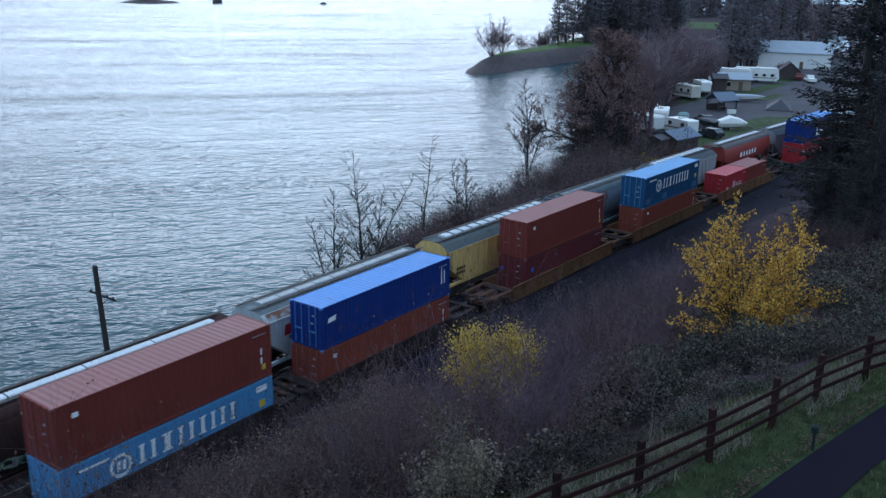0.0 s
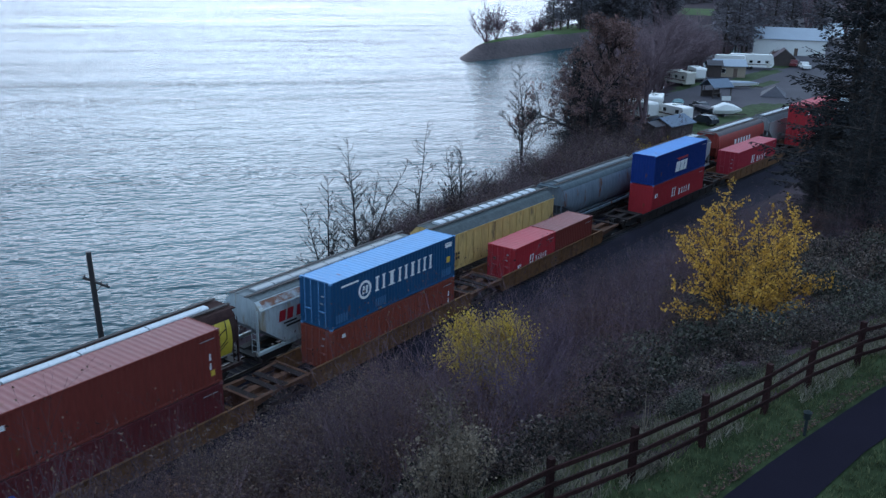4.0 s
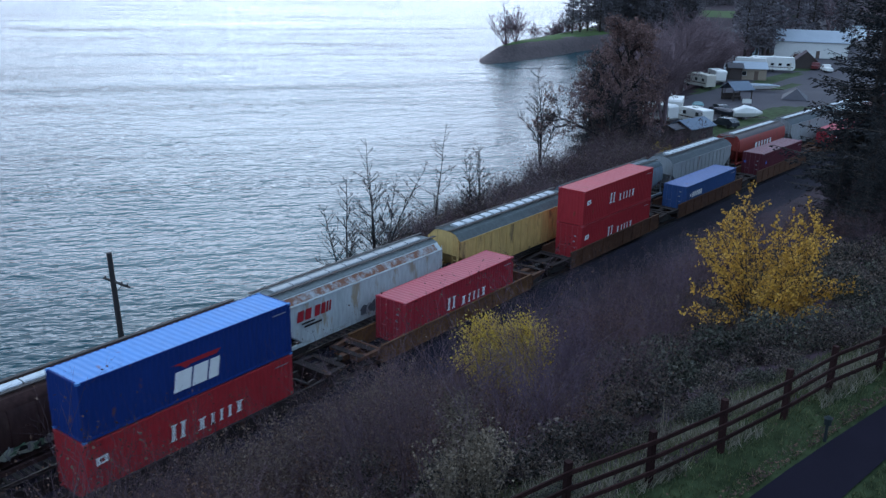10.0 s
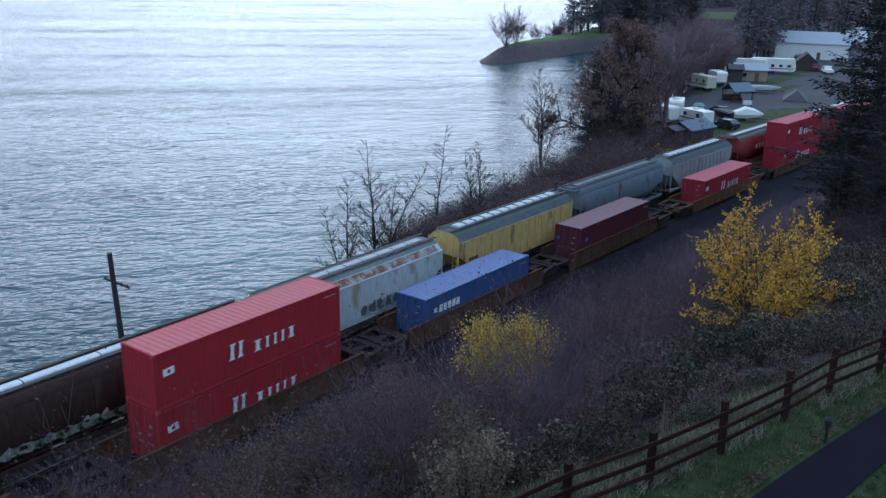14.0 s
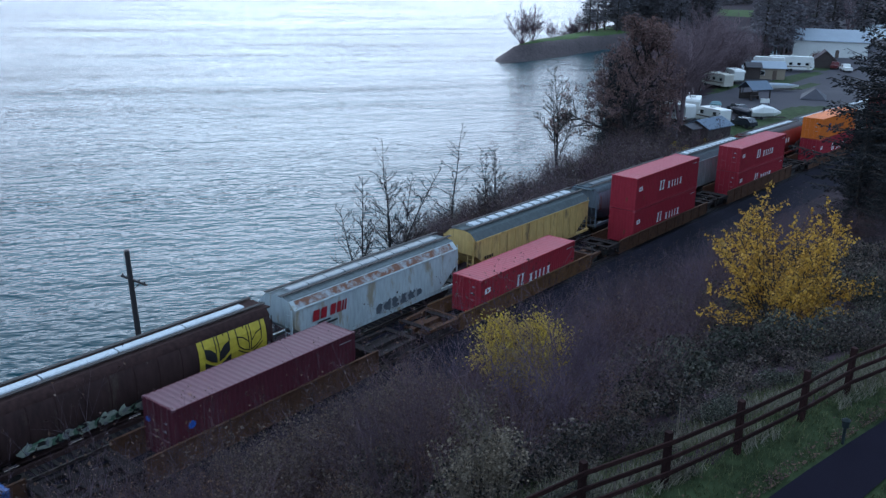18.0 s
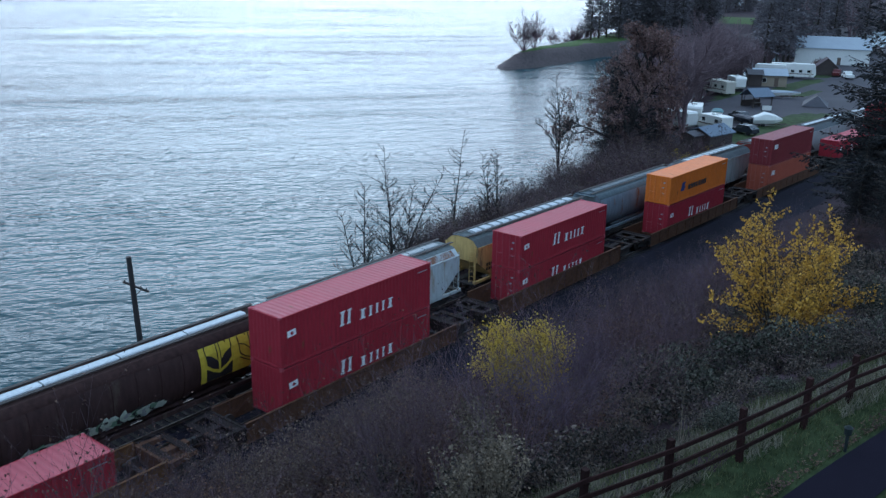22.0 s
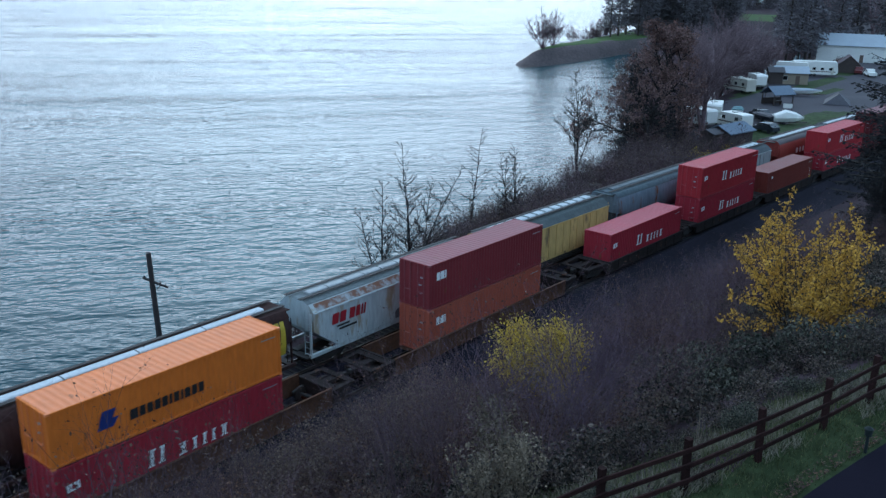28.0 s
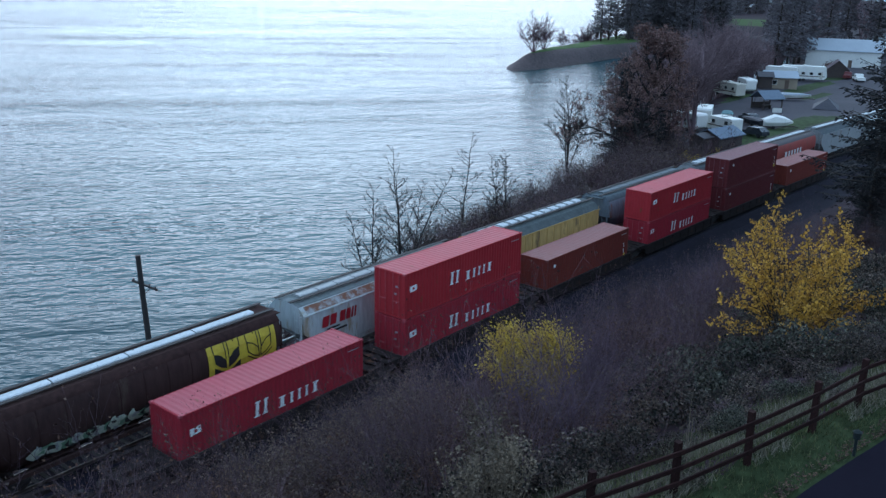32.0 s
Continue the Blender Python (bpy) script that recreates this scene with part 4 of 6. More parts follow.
def build_hoppers():
    hopper_car(-7.0, 11.2, "brown", True)
    brown = hopper_car(12.7, 31.4, "brown", True)
    cp = hopper_car(32.1, 48.9, "cp", False, hatch=GREYHATCH)
    yel = hopper_car(50.0, 67.3, "yellow", False, long_hatch=False, ribs=13)
    hopper_car(68.0, 85.0, "grey", True, hatch=DARKHATCH)
    hopper_car(86.3, 102.3, "pale", False, long_hatch=False, ribs=12)
    red = hopper_car(103.6, 119.0, "red", True)
    hopper_car(120.0, 136.5, "pale", False)
    hopper_car(137.8, 154.0, "cp", False)
    hopper_car(155.3, 171.5, "pale", False)
    side_sign(cp, blocks(-6.5, -5.35, 0, 0.68, [0.8, 0.75], 0.15, 0.2), M["red_mark"], 0, 2.6)
    side_sign(cp, blocks(-5.05, -3.65, 0, 0.68, [0.8, 0.6, 0.25, 0.25], 0.15, 0.2), M["red_mark"], 0, 2.6)
    side_sign(cp, blocks(-6.1, -5.0, 0, 0.12, [1]), M["black_mark"], 0, 2.35)
    side_sign(cp, blocks(-5.9, -4.4, 0, 0.14, [1]), M["black_mark"], 0, 2.12)
    edge = Kit().add([(-7.55, -0.27, 0), (7.4, -0.27, 0), (7.4, 0.25, 0), (-7.55, 0.25, 0)], [(0, 1, 2, 3)])
    part("roof_edge", edge, RUSTBAND, cp, "rust showing through the pale roof edge").matrix_basis = pose(0, -1.292, 3.948) @ pose(0, 0, 0, 45, 0, 0)
    for z in (1.75, 2.1):
        side_sign(yel, blocks(-7.1, -6.0, 0, 0.24, [0.6, 0.6, 0.6, 0.6], 0, 0.3), M["black_mark"], 0, z, y=-1.59)
    side_sign(red, blocks(-2.6, 2.4, 0, 0.6, [0.7, 0.5, 0.5, 0.5, 0.5, 0.5], 0, 0.5), M["white"], 0, 2.45, y=-1.62)
    # the brown car's yellow panel, bent round its side, with outlined dark leaves on stems
    arc = [(1.53, 1.95), (1.60, 2.3), (1.64, 2.7), (1.63, 3.1), (1.57, 3.5), (1.46, 3.82), (1.34, 4.06), (1.17, 4.24)]

    def bent(x, z, out=0.0):
        return (x, -float(np.interp(z, [q for p, q in arc], [p for p, q in arc])) - out, z)

    panel = Kit()
    panel.add([bent(x, z) for x in (3.75, 8.35) for y, z in arc], [(j, 8 + j, 9 + j, j + 1) for j in range(7)])
    ym = surface("yellow_panel_paint", (0.44, 0.33, 0.03), 0.6, 0.2, 5.0, 0.8, 0.05, rust=0.12)
    part("panel", panel, ym, brown, "bright yellow panel with dark leaf shapes")

    def stroke(pts, wide):
        lf = Kit()
        for (x0, z0), (x1, z1) in zip(pts, pts[1:]):
            n = math.hypot(x1 - x0, z1 - z0)
            ux, uz = -(z1 - z0) / n * wide / 2, (x1 - x0) / n * wide / 2
            q = [bent(x0 - ux, z0 - uz, 0.03), bent(x1 - ux, z1 - uz, 0.03), bent(x1 + ux, z1 + uz, 0.03), bent(x0 + ux, z0 + uz, 0.03)]
            lf.add(q, [(0, 1, 2, 3)])
        part("leaf_outline", lf, M["black_mark"], brown)

    def fill(poly):
        """A dark convex patch, cut in slices so that it follows the bent side."""
        lf = Kit()
        zs = np.linspace(min(z for x, z in poly), max(z for x, z in poly), 14)
        cuts = []
        for z in zs:
            xs = [x for x, q in poly if abs(q - z) < 1e-6]
            for (x0, z0), (x1, z1) in zip(poly, poly[1:] + poly[:1]):
                if (z0 - z) * (z1 - z) < 0:
                    xs.append(x0 + (x1 - x0) * (z - z0) / (z1 - z0))
            cuts.append((min(xs), max(xs), float(z)))
        for (a0, b0, za), (a1, b1, zb) in zip(cuts, cuts[1:]):
            lf.add([bent(a0, za, 0.02), bent(b0, za, 0.02), bent(b1, zb, 0.02), bent(a1, zb, 0.02)], [(0, 1, 2, 3)])
        part("leaf_shape", lf, M["black_mark"], brown)

    for cx, filled in ((4.95, True), (7.15, False)):
        for dx in (-0.1, 0.1):
            stroke([(cx + dx, 3.05), (cx + dx, 3.5), (cx + dx, 4.0)], 0.06)
        for sg in (-1, 1):
            blade = [(cx + sg * x, z) for x, z in ((0.06, 2.5), (0.45, 2.66), (0.8, 2.95), (0.84, 3.5), (0.45, 3.36), (0.08, 3.0))]
            foot = [(cx + sg * x, z) for x, z in ((0.0, 1.97), (0.86, 1.97), (0.86, 2.75), (0.4, 2.45), (0.0, 2.28))]
            if filled:
                fill(blade)
                fill(foot)
            else:
                stroke(blade + blade[:1], 0.06)
                stroke(foot[2:] + [(cx, 2.0)], 0.06)
            stroke([(cx + sg * 0.84, 3.5), (cx + sg * 0.86, 3.8), (cx + sg * 0.86, 4.0)], 0.06)
    # scrawled colour low on the sides
    green = surface("scrawl_green", (0.12, 0.22, 0.14), 0.6, 0.3, 5, 1, 0)
    rg = random.Random(12)
    sage = surface("scrawl_sage", (0.40, 0.44, 0.35), 0.8, 0.3, 5, 1, 0)
    for i in range(36):
        n, w, hh = 12, rg.uniform(0.25, 0.5), rg.uniform(0.2, 0.42)
        lf = Kit()
        zc = 1.84 + rg.uniform(-0.1, 0.12)
        rim = [(w * math.cos(2 * math.pi * q / n) * rg.uniform(0.5, 1.15), zc + hh * math.sin(2 * math.pi * q / n) * rg.uniform(0.6, 1.2)) for q in range(n)]
        # the paint follows the belly of the car
        lf.add([(x, -float(np.interp(z, [1.1, 1.5, 2.1, 2.75], [0.95, 1.31, 1.56, 1.64])) - 0.02 - 0.002 * i, z) for x, z in rim], [tuple(range(n))])
        side_sign(brown, lf, (sage, HOP["pale"]["body"], sage, green, M["black_mark"])[i % 5], -5.8 + i * 0.2, 0, y=0)
    slate = surface("scrawl_slate", (0.075, 0.085, 0.095), 0.8, 0.3, 5, 1, 0)
    for i in range(16):
        n, w, hh = 13, rg.uniform(0.28, 0.46), rg.uniform(0.3, 0.45)
        lf = Kit().add([(w * math.cos(2 * math.pi * q / n) * rg.uniform(0.45, 1.15), 0, hh * math.sin(2 * math.pi * q / n) * rg.uniform(0.6, 1.15)) for q in range(n)], [tuple(range(n))])
        side_sign(cp, lf, (slate, slate, HOP["pale"]["body"])[i % 3], -0.6 + i * 0.27, 1.66 + rg.uniform(-0.06, 0.06), y=-1.56 - 0.002 * i)


build_hoppers()


# ---- plants ----
rng = random.Random(11)


def unit(r):
    while True:
        v = Vector((r.uniform(-1, 1), r.uniform(-1, 1), r.uniform(-1, 1)))
        if 0.05 < v.length < 1:
            return v.normalized()


def grow(k, p, d, length, rad, depth, r, kids=4, lean=0.45, sides=5, up=0.25, tips=None, start=0.3, fine=None):
    """A limb of two pieces that carries finer limbs; tips gathers the ends."""
    mid = p + d * length * 0.5
    d2 = (d + unit(r) * 0.18 + Vector((0, 0, up * 0.3))).normalized()
    end = mid + d2 * length * 0.5
    kk = fine if fine is not None and depth <= 1 else k
    kk.tube(p, mid, rad, rad * 0.72, sides, False)
    kk.tube(mid, end, rad * 0.72, rad * 0.4, sides, False)
    if tips is not None and depth <= 1:
        tips.append((mid, d2))
        tips.append((end, d2))
    if depth <= 0:
        return
    for i in range(kids):
        t = start + (1 - start) * (i + r.random() * 0.8) / kids
        q = p + d * length * t if t < 0.5 else mid + d2 * length * (t - 0.5)
        side = unit(r)
        side = (side - d * side.dot(d)).normalized()
        nd = (d * (1 - lean) + side * lean + Vector((0, 0, up))).normalized()
        grow(k, q, nd, length * r.uniform(0.42, 0.66) * (1.15 - 0.4 * t), rad * 0.5, depth - 1, r, max(2, kids - 1), lean, max(3, sides - 1), up, tips, 0.3, fine)


def leaf(k, p, size, r, droop=0.0):
    """One bent leaf."""
    a = unit(r)
    a.z -= droop
    a.normalize()
    b = a.cross(unit(r)).normalized()
    w = size * 0.36
    n = a.cross(b) * size * 0.12
    i = len(k.v)
    k.v += [tuple(p), tuple(p + a * size * 0.5 + b * w + n), tuple(p + a * size), tuple(p + a * size * 0.5 - b * w + n)]
    k.f += [(i, i + 1, i + 2), (i, i + 2, i + 3)]


L = dict(
    bramble=leafy("bramble_leaves", (0.015, 0.015, 0.013), (0.14, 0.105, 0.085), skew=1.9),
    greenbramble=leafy("green_bramble_leaves", (0.015, 0.018, 0.014), (0.125, 0.120, 0.092), skew=1.8),
    brownleaf=leafy("withered_leaves", (0.040, 0.021, 0.019), (0.16, 0.09, 0.06), skew=2.0),
    dead=leafy("dead_leaves", (0.05, 0.036, 0.035), (0.11, 0.08, 0.077)),
    sallow=leafy("sallow_leaves", (0.060, 0.041, 0.036), (0.165, 0.118, 0.086), skew=1.5),
    gold=leafy("golden_leaves", (0.68, 0.38, 0.062), (0.26, 0.14, 0.032), spread=0.05, skew=1.1),
    olive=leafy("olive_yellow_leaves", (0.28, 0.19, 0.03), (0.52, 0.35, 0.05), spread=0.1),
    dry=leafy("dry_seed_heads", (0.20, 0.152, 0.108), (0.05, 0.040, 0.028)),
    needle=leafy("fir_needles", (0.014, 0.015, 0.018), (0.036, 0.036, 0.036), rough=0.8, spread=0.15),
    # distance haze is put into this needle colour, far paler than the near firs
    hazeneedle=leafy("hazed_fir_needles", (0.095, 0.087, 0.096), (0.155, 0.138, 0.146), rough=0.8, spread=0.3),
    russet=leafy("russet_oak_leaves", (0.085, 0.052, 0.048), (0.24, 0.145, 0.125), spread=0.15),
    straw=leafy("pale_rough_grass", (0.09, 0.085, 0.062), (0.27, 0.235, 0.18), spread=0.1),
    blade=leafy("grass_blades", (0.036, 0.050, 0.022), (0.13, 0.13, 0.06), spread=0.15, skew=1.6),
)


def plant(name, label, category, x, y, turn, scale, stems, crown=None, group="", sink=0.1, part_names=("branchwork", "foliage"), z=None):
    """A plant: its wood and, where it has them, its leaves, on the ground."""
    ob = thing(name, label, category, group)
    gz = ground_z(x, y) if z is None else z
    if isinstance(stems, tuple):
        stems, crown = stems[0], crown or stems[1]
    ob.matrix_world = pose(x, y, gz - sink, 0, 0, turn) @ Matrix.Scale(scale, 4)
    a = part(part_names[0], stems, None, ob)
    b = part(part_names[1], crown, None, ob) if crown is not None else a
    for o in {a, b} if part_names[0] == "branchwork" else {b} - {a}:
        o["kind"] = "stuff"
    return ob


def bare_tree_mesh(seed, height, kids=5, depth=4, forks=1, lean=0.42, spread=0.12, up=0.3, rad=0.016, mat=None, start=0.3):
    """Limbs and twigs of a leafless tree that stands height metres tall."""
    r = random.Random(seed)
    k, fine = Kit(), Kit()
    for i in range(forks):
        d = Vector((r.uniform(-1, 1) * spread, r.uniform(-1, 1) * spread, 1)).normalized()
        h = height * (1 if i == 0 else r.uniform(0.6, 0.9))
        grow(k, Vector((0, 0, 0)), d, h * 0.72, height * rad, depth, r, kids, lean, 6, up, None, start, fine)
    f = height / max(p[2] for p in k.v + fine.v)
    for kit in (k, fine):
        kit.v = [(x * f, y * f, z * f) for x, y, z in kit.v]
    mat = mat or M["bark"]
    return k.mesh("trunk", mat), fine.mesh("crown", mat)


def slim_tree(seed, stems, mat, side=0.3, rad=0.07, rise=0.8, twig=0.02, count=24, start=0.25):
    """A leafless tree of few clear stems (x, y reach at the top, height), with fine rising branches."""
    r = random.Random(seed)
    k, fine = Kit(), Kit()

    for dx, dy, h in stems:
        w = rad * h / 12
        pts = shoot(k, Vector((dx * 0.06, dy * 0.06, 0)), Vector((dx, dy, h)).normalized(), h, w, 8, 0.01, r, 0.085)
        for i in range(count):
            f = start + (1 - start) * (i + r.random()) / count
            j = min(7, int(f * 8))
            p = pts[j].lerp(pts[j + 1], f * 8 - j)
            a = r.uniform(0, 6.28)
            d = Vector((math.cos(a), math.sin(a), rise)).normalized()
            ln = side * h * (1.12 - f) * r.uniform(0.6, 1.2) + 0.3
            bp = shoot(k if ln > 1.5 else fine, p, d, ln, max(twig * 1.4, w * 0.42 * (1.1 - f * 0.7)), 4, 0.045, r, 0.13)
            for b in range(max(3, int(ln * 3.2))):
                q = r.uniform(0.25, 1.0)
                jj = min(3, int(q * 4))
                pp = bp[jj].lerp(bp[jj + 1], q * 4 - jj)
                dd = (d + unit(r) * 0.7 + Vector((0, 0, 0.3))).normalized()
                tp = shoot(fine, pp, dd, ln * r.uniform(0.2, 0.42), twig, 2, 0.1, r)
                for _ in range(2):
                    shoot(fine, tp[1], (dd + unit(r) * 0.6).normalized(), ln * r.uniform(0.1, 0.2), twig * 0.7, 1, 0.1, r)
    return k.mesh("trunk", mat), fine.mesh("crown", mat)


def shrub_mesh(seed, height, stems=11, lean=0.45, depth=2, mat=None, thick=0.014, fan=0.6):
    r = random.Random(seed)
    k = Kit()
    tips = []
    for i in range(stems):
        a = r.uniform(0, 6.28)
        d = Vector((math.cos(a) * fan * r.random(), math.sin(a) * fan * r.random(), 1)).normalized()
        grow(k, Vector((r.uniform(-0.3, 0.3), r.uniform(-0.3, 0.3), 0)), d, height * r.uniform(0.55, 0.85), thick, depth, r, 4, lean, 3, 0.2, tips)
    return k.mesh("branchwork", mat or M["twig"]), tips


def leaves_on(seed, tips, per, size, mat, scatter=0.25, keep=1.0, droop=0.3):
    r = random.Random(seed)
    k = Kit()
    for p, d in tips:
        if r.random() > keep:
            continue
        for _ in range(per):
            leaf(k, p + unit(r) * scatter * r.random(), size * r.uniform(0.6, 1.3), r, droop)
    return k.mesh("foliage", mat)


def bramble_mesh(seed, radius, height, count, size, mat):
    r = random.Random(seed)
    k = Kit()
    lumps = [(Vector((r.uniform(-0.75, 0.75) * radius, r.uniform(-0.75, 0.75) * radius, 0)), r.uniform(0.35, 0.7) * radius, r.uniform(0.55, 1.0) * height) for _ in range(7)]
    for _ in range(count):
        c, rad, h = r.choice(lumps)
        v = unit(r)
        v.z = abs(v.z)
        p = c + Vector((v.x * rad, v.y * rad, v.z * h)) * r.uniform(0.75, 1.06)
        leaf(k, p, size * r.uniform(0.6, 1.3), r, 0.1)
    return k.mesh("foliage", mat)


def cane_mesh(seed, radius, height):
    r = random.Random(seed)
    k = Kit()
    for _ in range(44):
        a, b = r.uniform(0, 6.28), r.uniform(0, 6.28)
        p = Vector((math.cos(a), math.sin(a), 0)) * radius * 0.5 * r.random()
        d = Vector((math.cos(b) * 0.5, math.sin(b) * 0.5, 1)).normalized()
        w = 0.008
        for i in range(5):
            q = p + d * height * 0.24 * r.uniform(0.7, 1.2)
            k.tube(p, q, w, w * 0.8, 3, False)
            p, w = q, w * 0.8
            d = (d + unit(r) * 0.3 + Vector((math.cos(b) * 0.18, math.sin(b) * 0.18, -0.16))).normalized()
    return k.mesh("branchwork", M["twig"])


def shoot(kit, p, d, length, w, n, bend, r, wobble=0.14):
    """A tapering, slightly wandering stem; bend adds to its rise at each joint. Gives its joints."""
    pts = [p]
    for i in range(n):
        d = (d + unit(r) * wobble + Vector((0, 0, bend))).normalized()
        q = p + d * length / n
        kit.tube(p, q, w * (1 - i / n * 0.85), w * (1 - (i + 1) / n * 0.85), 4 if w > 0.02 else 3, False)
        p = q
        pts.append(p)
    return pts


def along(pts, f):
    """The point at the share f of a chain of joints."""
    n = len(pts) - 1
    j = min(n - 1, int(f * n))
    return pts[j].lerp(pts[j + 1], f * n - j)


def fir_mesh(seed, height, radius, gap=0.5, per=6, step=0.34, spray=0.34, bare=0.04):
    """A conifer: trunk, boughs that sag and lift again at the tip, side branchlets set with needle sprays."""
    r = random.Random(seed)
    t, n = Kit(), Kit()
    t.tube((0, 0, 0), (0, 0, height * 0.6), height * 0.014, height * 0.008, 8, False)
    t.tube((0, 0, height * 0.6), (0, 0, height), height * 0.008, 0.02, 6, False)
    z = height * bare
    while z < height * 0.985:
        f = (z / height - bare) / (1 - bare)
        reach = radius * (1 - f) ** 0.8 * r.uniform(0.7, 1.08) + 0.2
        for b in range(per):
            a = r.uniform(0, 6.28)
            ln = reach * r.uniform(0.5, 1.12)
            rise = 0.45 * f - 0.28 * (1 - f) + r.uniform(-0.1, 0.1)
            out, side = Vector((math.cos(a), math.sin(a), 0)), Vector((-math.sin(a), math.cos(a), 0))
            z0 = z + r.uniform(-0.5, 0.5) * gap

            def bough(u):
                return Vector((0, 0, z0 + ln * (rise * u + 0.2 * u * u))) + out * (ln * u)
            for u0, u1, w in ((0, 0.5, 0.014), (0.5, 1, 0.008)):
                t.tube(bough(u0), bough(u1), w * ln + 0.008, w * ln * 0.55 + 0.004, 3, False)
            count = max(3, int(ln / step))
            for i in range(count):
                u = 0.15 + 0.87 * (i + r.random()) / count
                p = bough(u)
                for s in (-1, 1):
                    bl = min(1.6, spray * 0.6 + 0.42 * ln * max(0.05, 1.03 - u)) * r.uniform(0.65, 1.15)
                    way = (side * s * 0.8 + out * 0.65 + Vector((0, 0, r.uniform(-0.4, 0.15)))).normalized()
                    m = max(1, int(bl / (spray * 0.6)))
                    for j in range(m):
                        q = p + way * (bl * (j + 0.3) / m)
                        q.z -= 0.14 * bl * (j / m) ** 2
                        e = (way + unit(r) * 0.55).normalized()
                        size = spray * r.uniform(0.7, 1.3)
                        wd = e.cross(unit(r)).normalized() * size * 0.2
                        k0 = len(n.v)
                        n.v += [tuple(q), tuple(q + e * size * 0.45 + wd), tuple(q + e * size), tuple(q + e * size * 0.45 - wd)]
                        n.f.append((k0, k0 + 1, k0 + 2, k0 + 3))
        z += gap * r.uniform(0.75, 1.25)
    return t, n


def oak_mesh(seed, height, reach, leaf_size, per, keep):
    """A broad old tree that still holds dull leaves: low wide boughs, an uneven crown with gaps."""
    r = random.Random(seed)
    k, fine, tips = Kit(), Kit(), []
    trunk = shoot(k, Vector((0, 0, 0)), Vector((0.08, 0.0, 1)), height * 0.8, height * 0.026, 8, 0.02, r, 0.1)
    for i in range(15):
        f = 0.12 + 0.86 * (i + r.random()) / 15
        a = i * 2.4 + r.uniform(-0.4, 0.4)
        out = 1.0 - 0.75 * f
        d = Vector((math.cos(a) * out, math.sin(a) * out, 0.25 + 0.6 * f)).normalized()
        grow(k, along(trunk, f), d, reach * (1.15 - 0.45 * f) * r.uniform(0.7, 1.1), height * 0.009, 3, r, 6, 0.55, 5, 0.08, tips, 0.25, fine)
    return k.mesh("trunk", M["darkbark"]), fine.mesh("branchwork", M["twig"]), leaves_on(seed + 1, tips, per, leaf_size, L["russet"], 0.55, keep, 0.3)


def golden_mesh(seed):
    """A young tree of many arching stems, its leaves strung along the outer shoots."""
    r = random.Random(seed)
    k, lf = Kit(), Kit()

    def string(pts, f0, gap, length, size):
        count = int(length * (1 - f0) / gap)
        for i in range(count):
            p = along(pts, f0 + (1 - f0) * (i + r.random()) / max(1, count))
            for _ in range(r.randint(1, 2)):
                leaf(lf, p + unit(r) * 0.16 * r.random() - Vector((0, 0, 0.05)), size * r.uniform(0.6, 1.35), r, 0.8)

    for i in range(32):
        a = i * 2.39996 + r.uniform(-0.3, 0.3)
        fan = 0.06 + 0.74 * (i / 32) ** 0.95
        d = Vector((math.cos(a) * fan, math.sin(a) * fan, 1)).normalized()
        ln = r.uniform(5.0, 6.5) * (1.0 - 0.2 * fan)
        pts = shoot(k, Vector((math.cos(a) * 0.3, math.sin(a) * 0.3, 0)), d, ln, r.uniform(0.035, 0.06), 8, 0.0, r, 0.13)
        dense = r.uniform(0.55, 1.25)
        string(pts, 0.6, 0.06 / dense, ln, 0.125)
        for j in range(13):
            f = 0.2 + 0.78 * (j + r.random()) / 13
            b = r.uniform(0, 6.28)
            side = (d * 0.75 + Vector((math.cos(b) * 0.8, math.sin(b) * 0.8, r.uniform(-0.1, 0.3)))).normalized()
            sl = r.uniform(0.5, 1.5) * (1.2 - 0.55 * f)
            sp = shoot(k, along(pts, f), side, sl, 0.013, 4, 0.05, r, 0.2)
            if r.random() < 0.72:
                string(sp, 0.1, 0.052 / dense, sl, 0.125)
            tl = sl * r.uniform(0.3, 0.6)
            tp = shoot(k, along(sp, r.uniform(0.3, 0.8)), (side + unit(r) * 0.8).normalized(), tl, 0.008, 2, 0.06, r, 0.2)
            if r.random() < 0.7:
                string(tp, 0.1, 0.052 / dense, tl, 0.12)
    # low sweeping side boughs
    for i in range(12):
        a = i * 0.53 + r.uniform(-0.2, 0.2)
        d = Vector((math.cos(a), math.sin(a), r.uniform(0.2, 0.55))).normalized()
        ln = r.uniform(2.6, 4.3)
        pts = shoot(k, Vector((0, 0, r.uniform(0.2, 1.4))), d, ln, 0.035, 6, -0.02, r, 0.15)
        string(pts, 0.35, 0.085, ln, 0.14)
        for j in range(7):
            f = r.uniform(0.3, 0.98)
            sl = r.uniform(0.4, 1.1)
            sp = shoot(k, along(pts, f), (d + unit(r) * 0.8).normalized(), sl, 0.01, 3, 0.03, r, 0.2)
            string(sp, 0.1, 0.075, sl, 0.135)
    return k.mesh("trunk", M["bark"]), lf.mesh("crown", L["gold"])


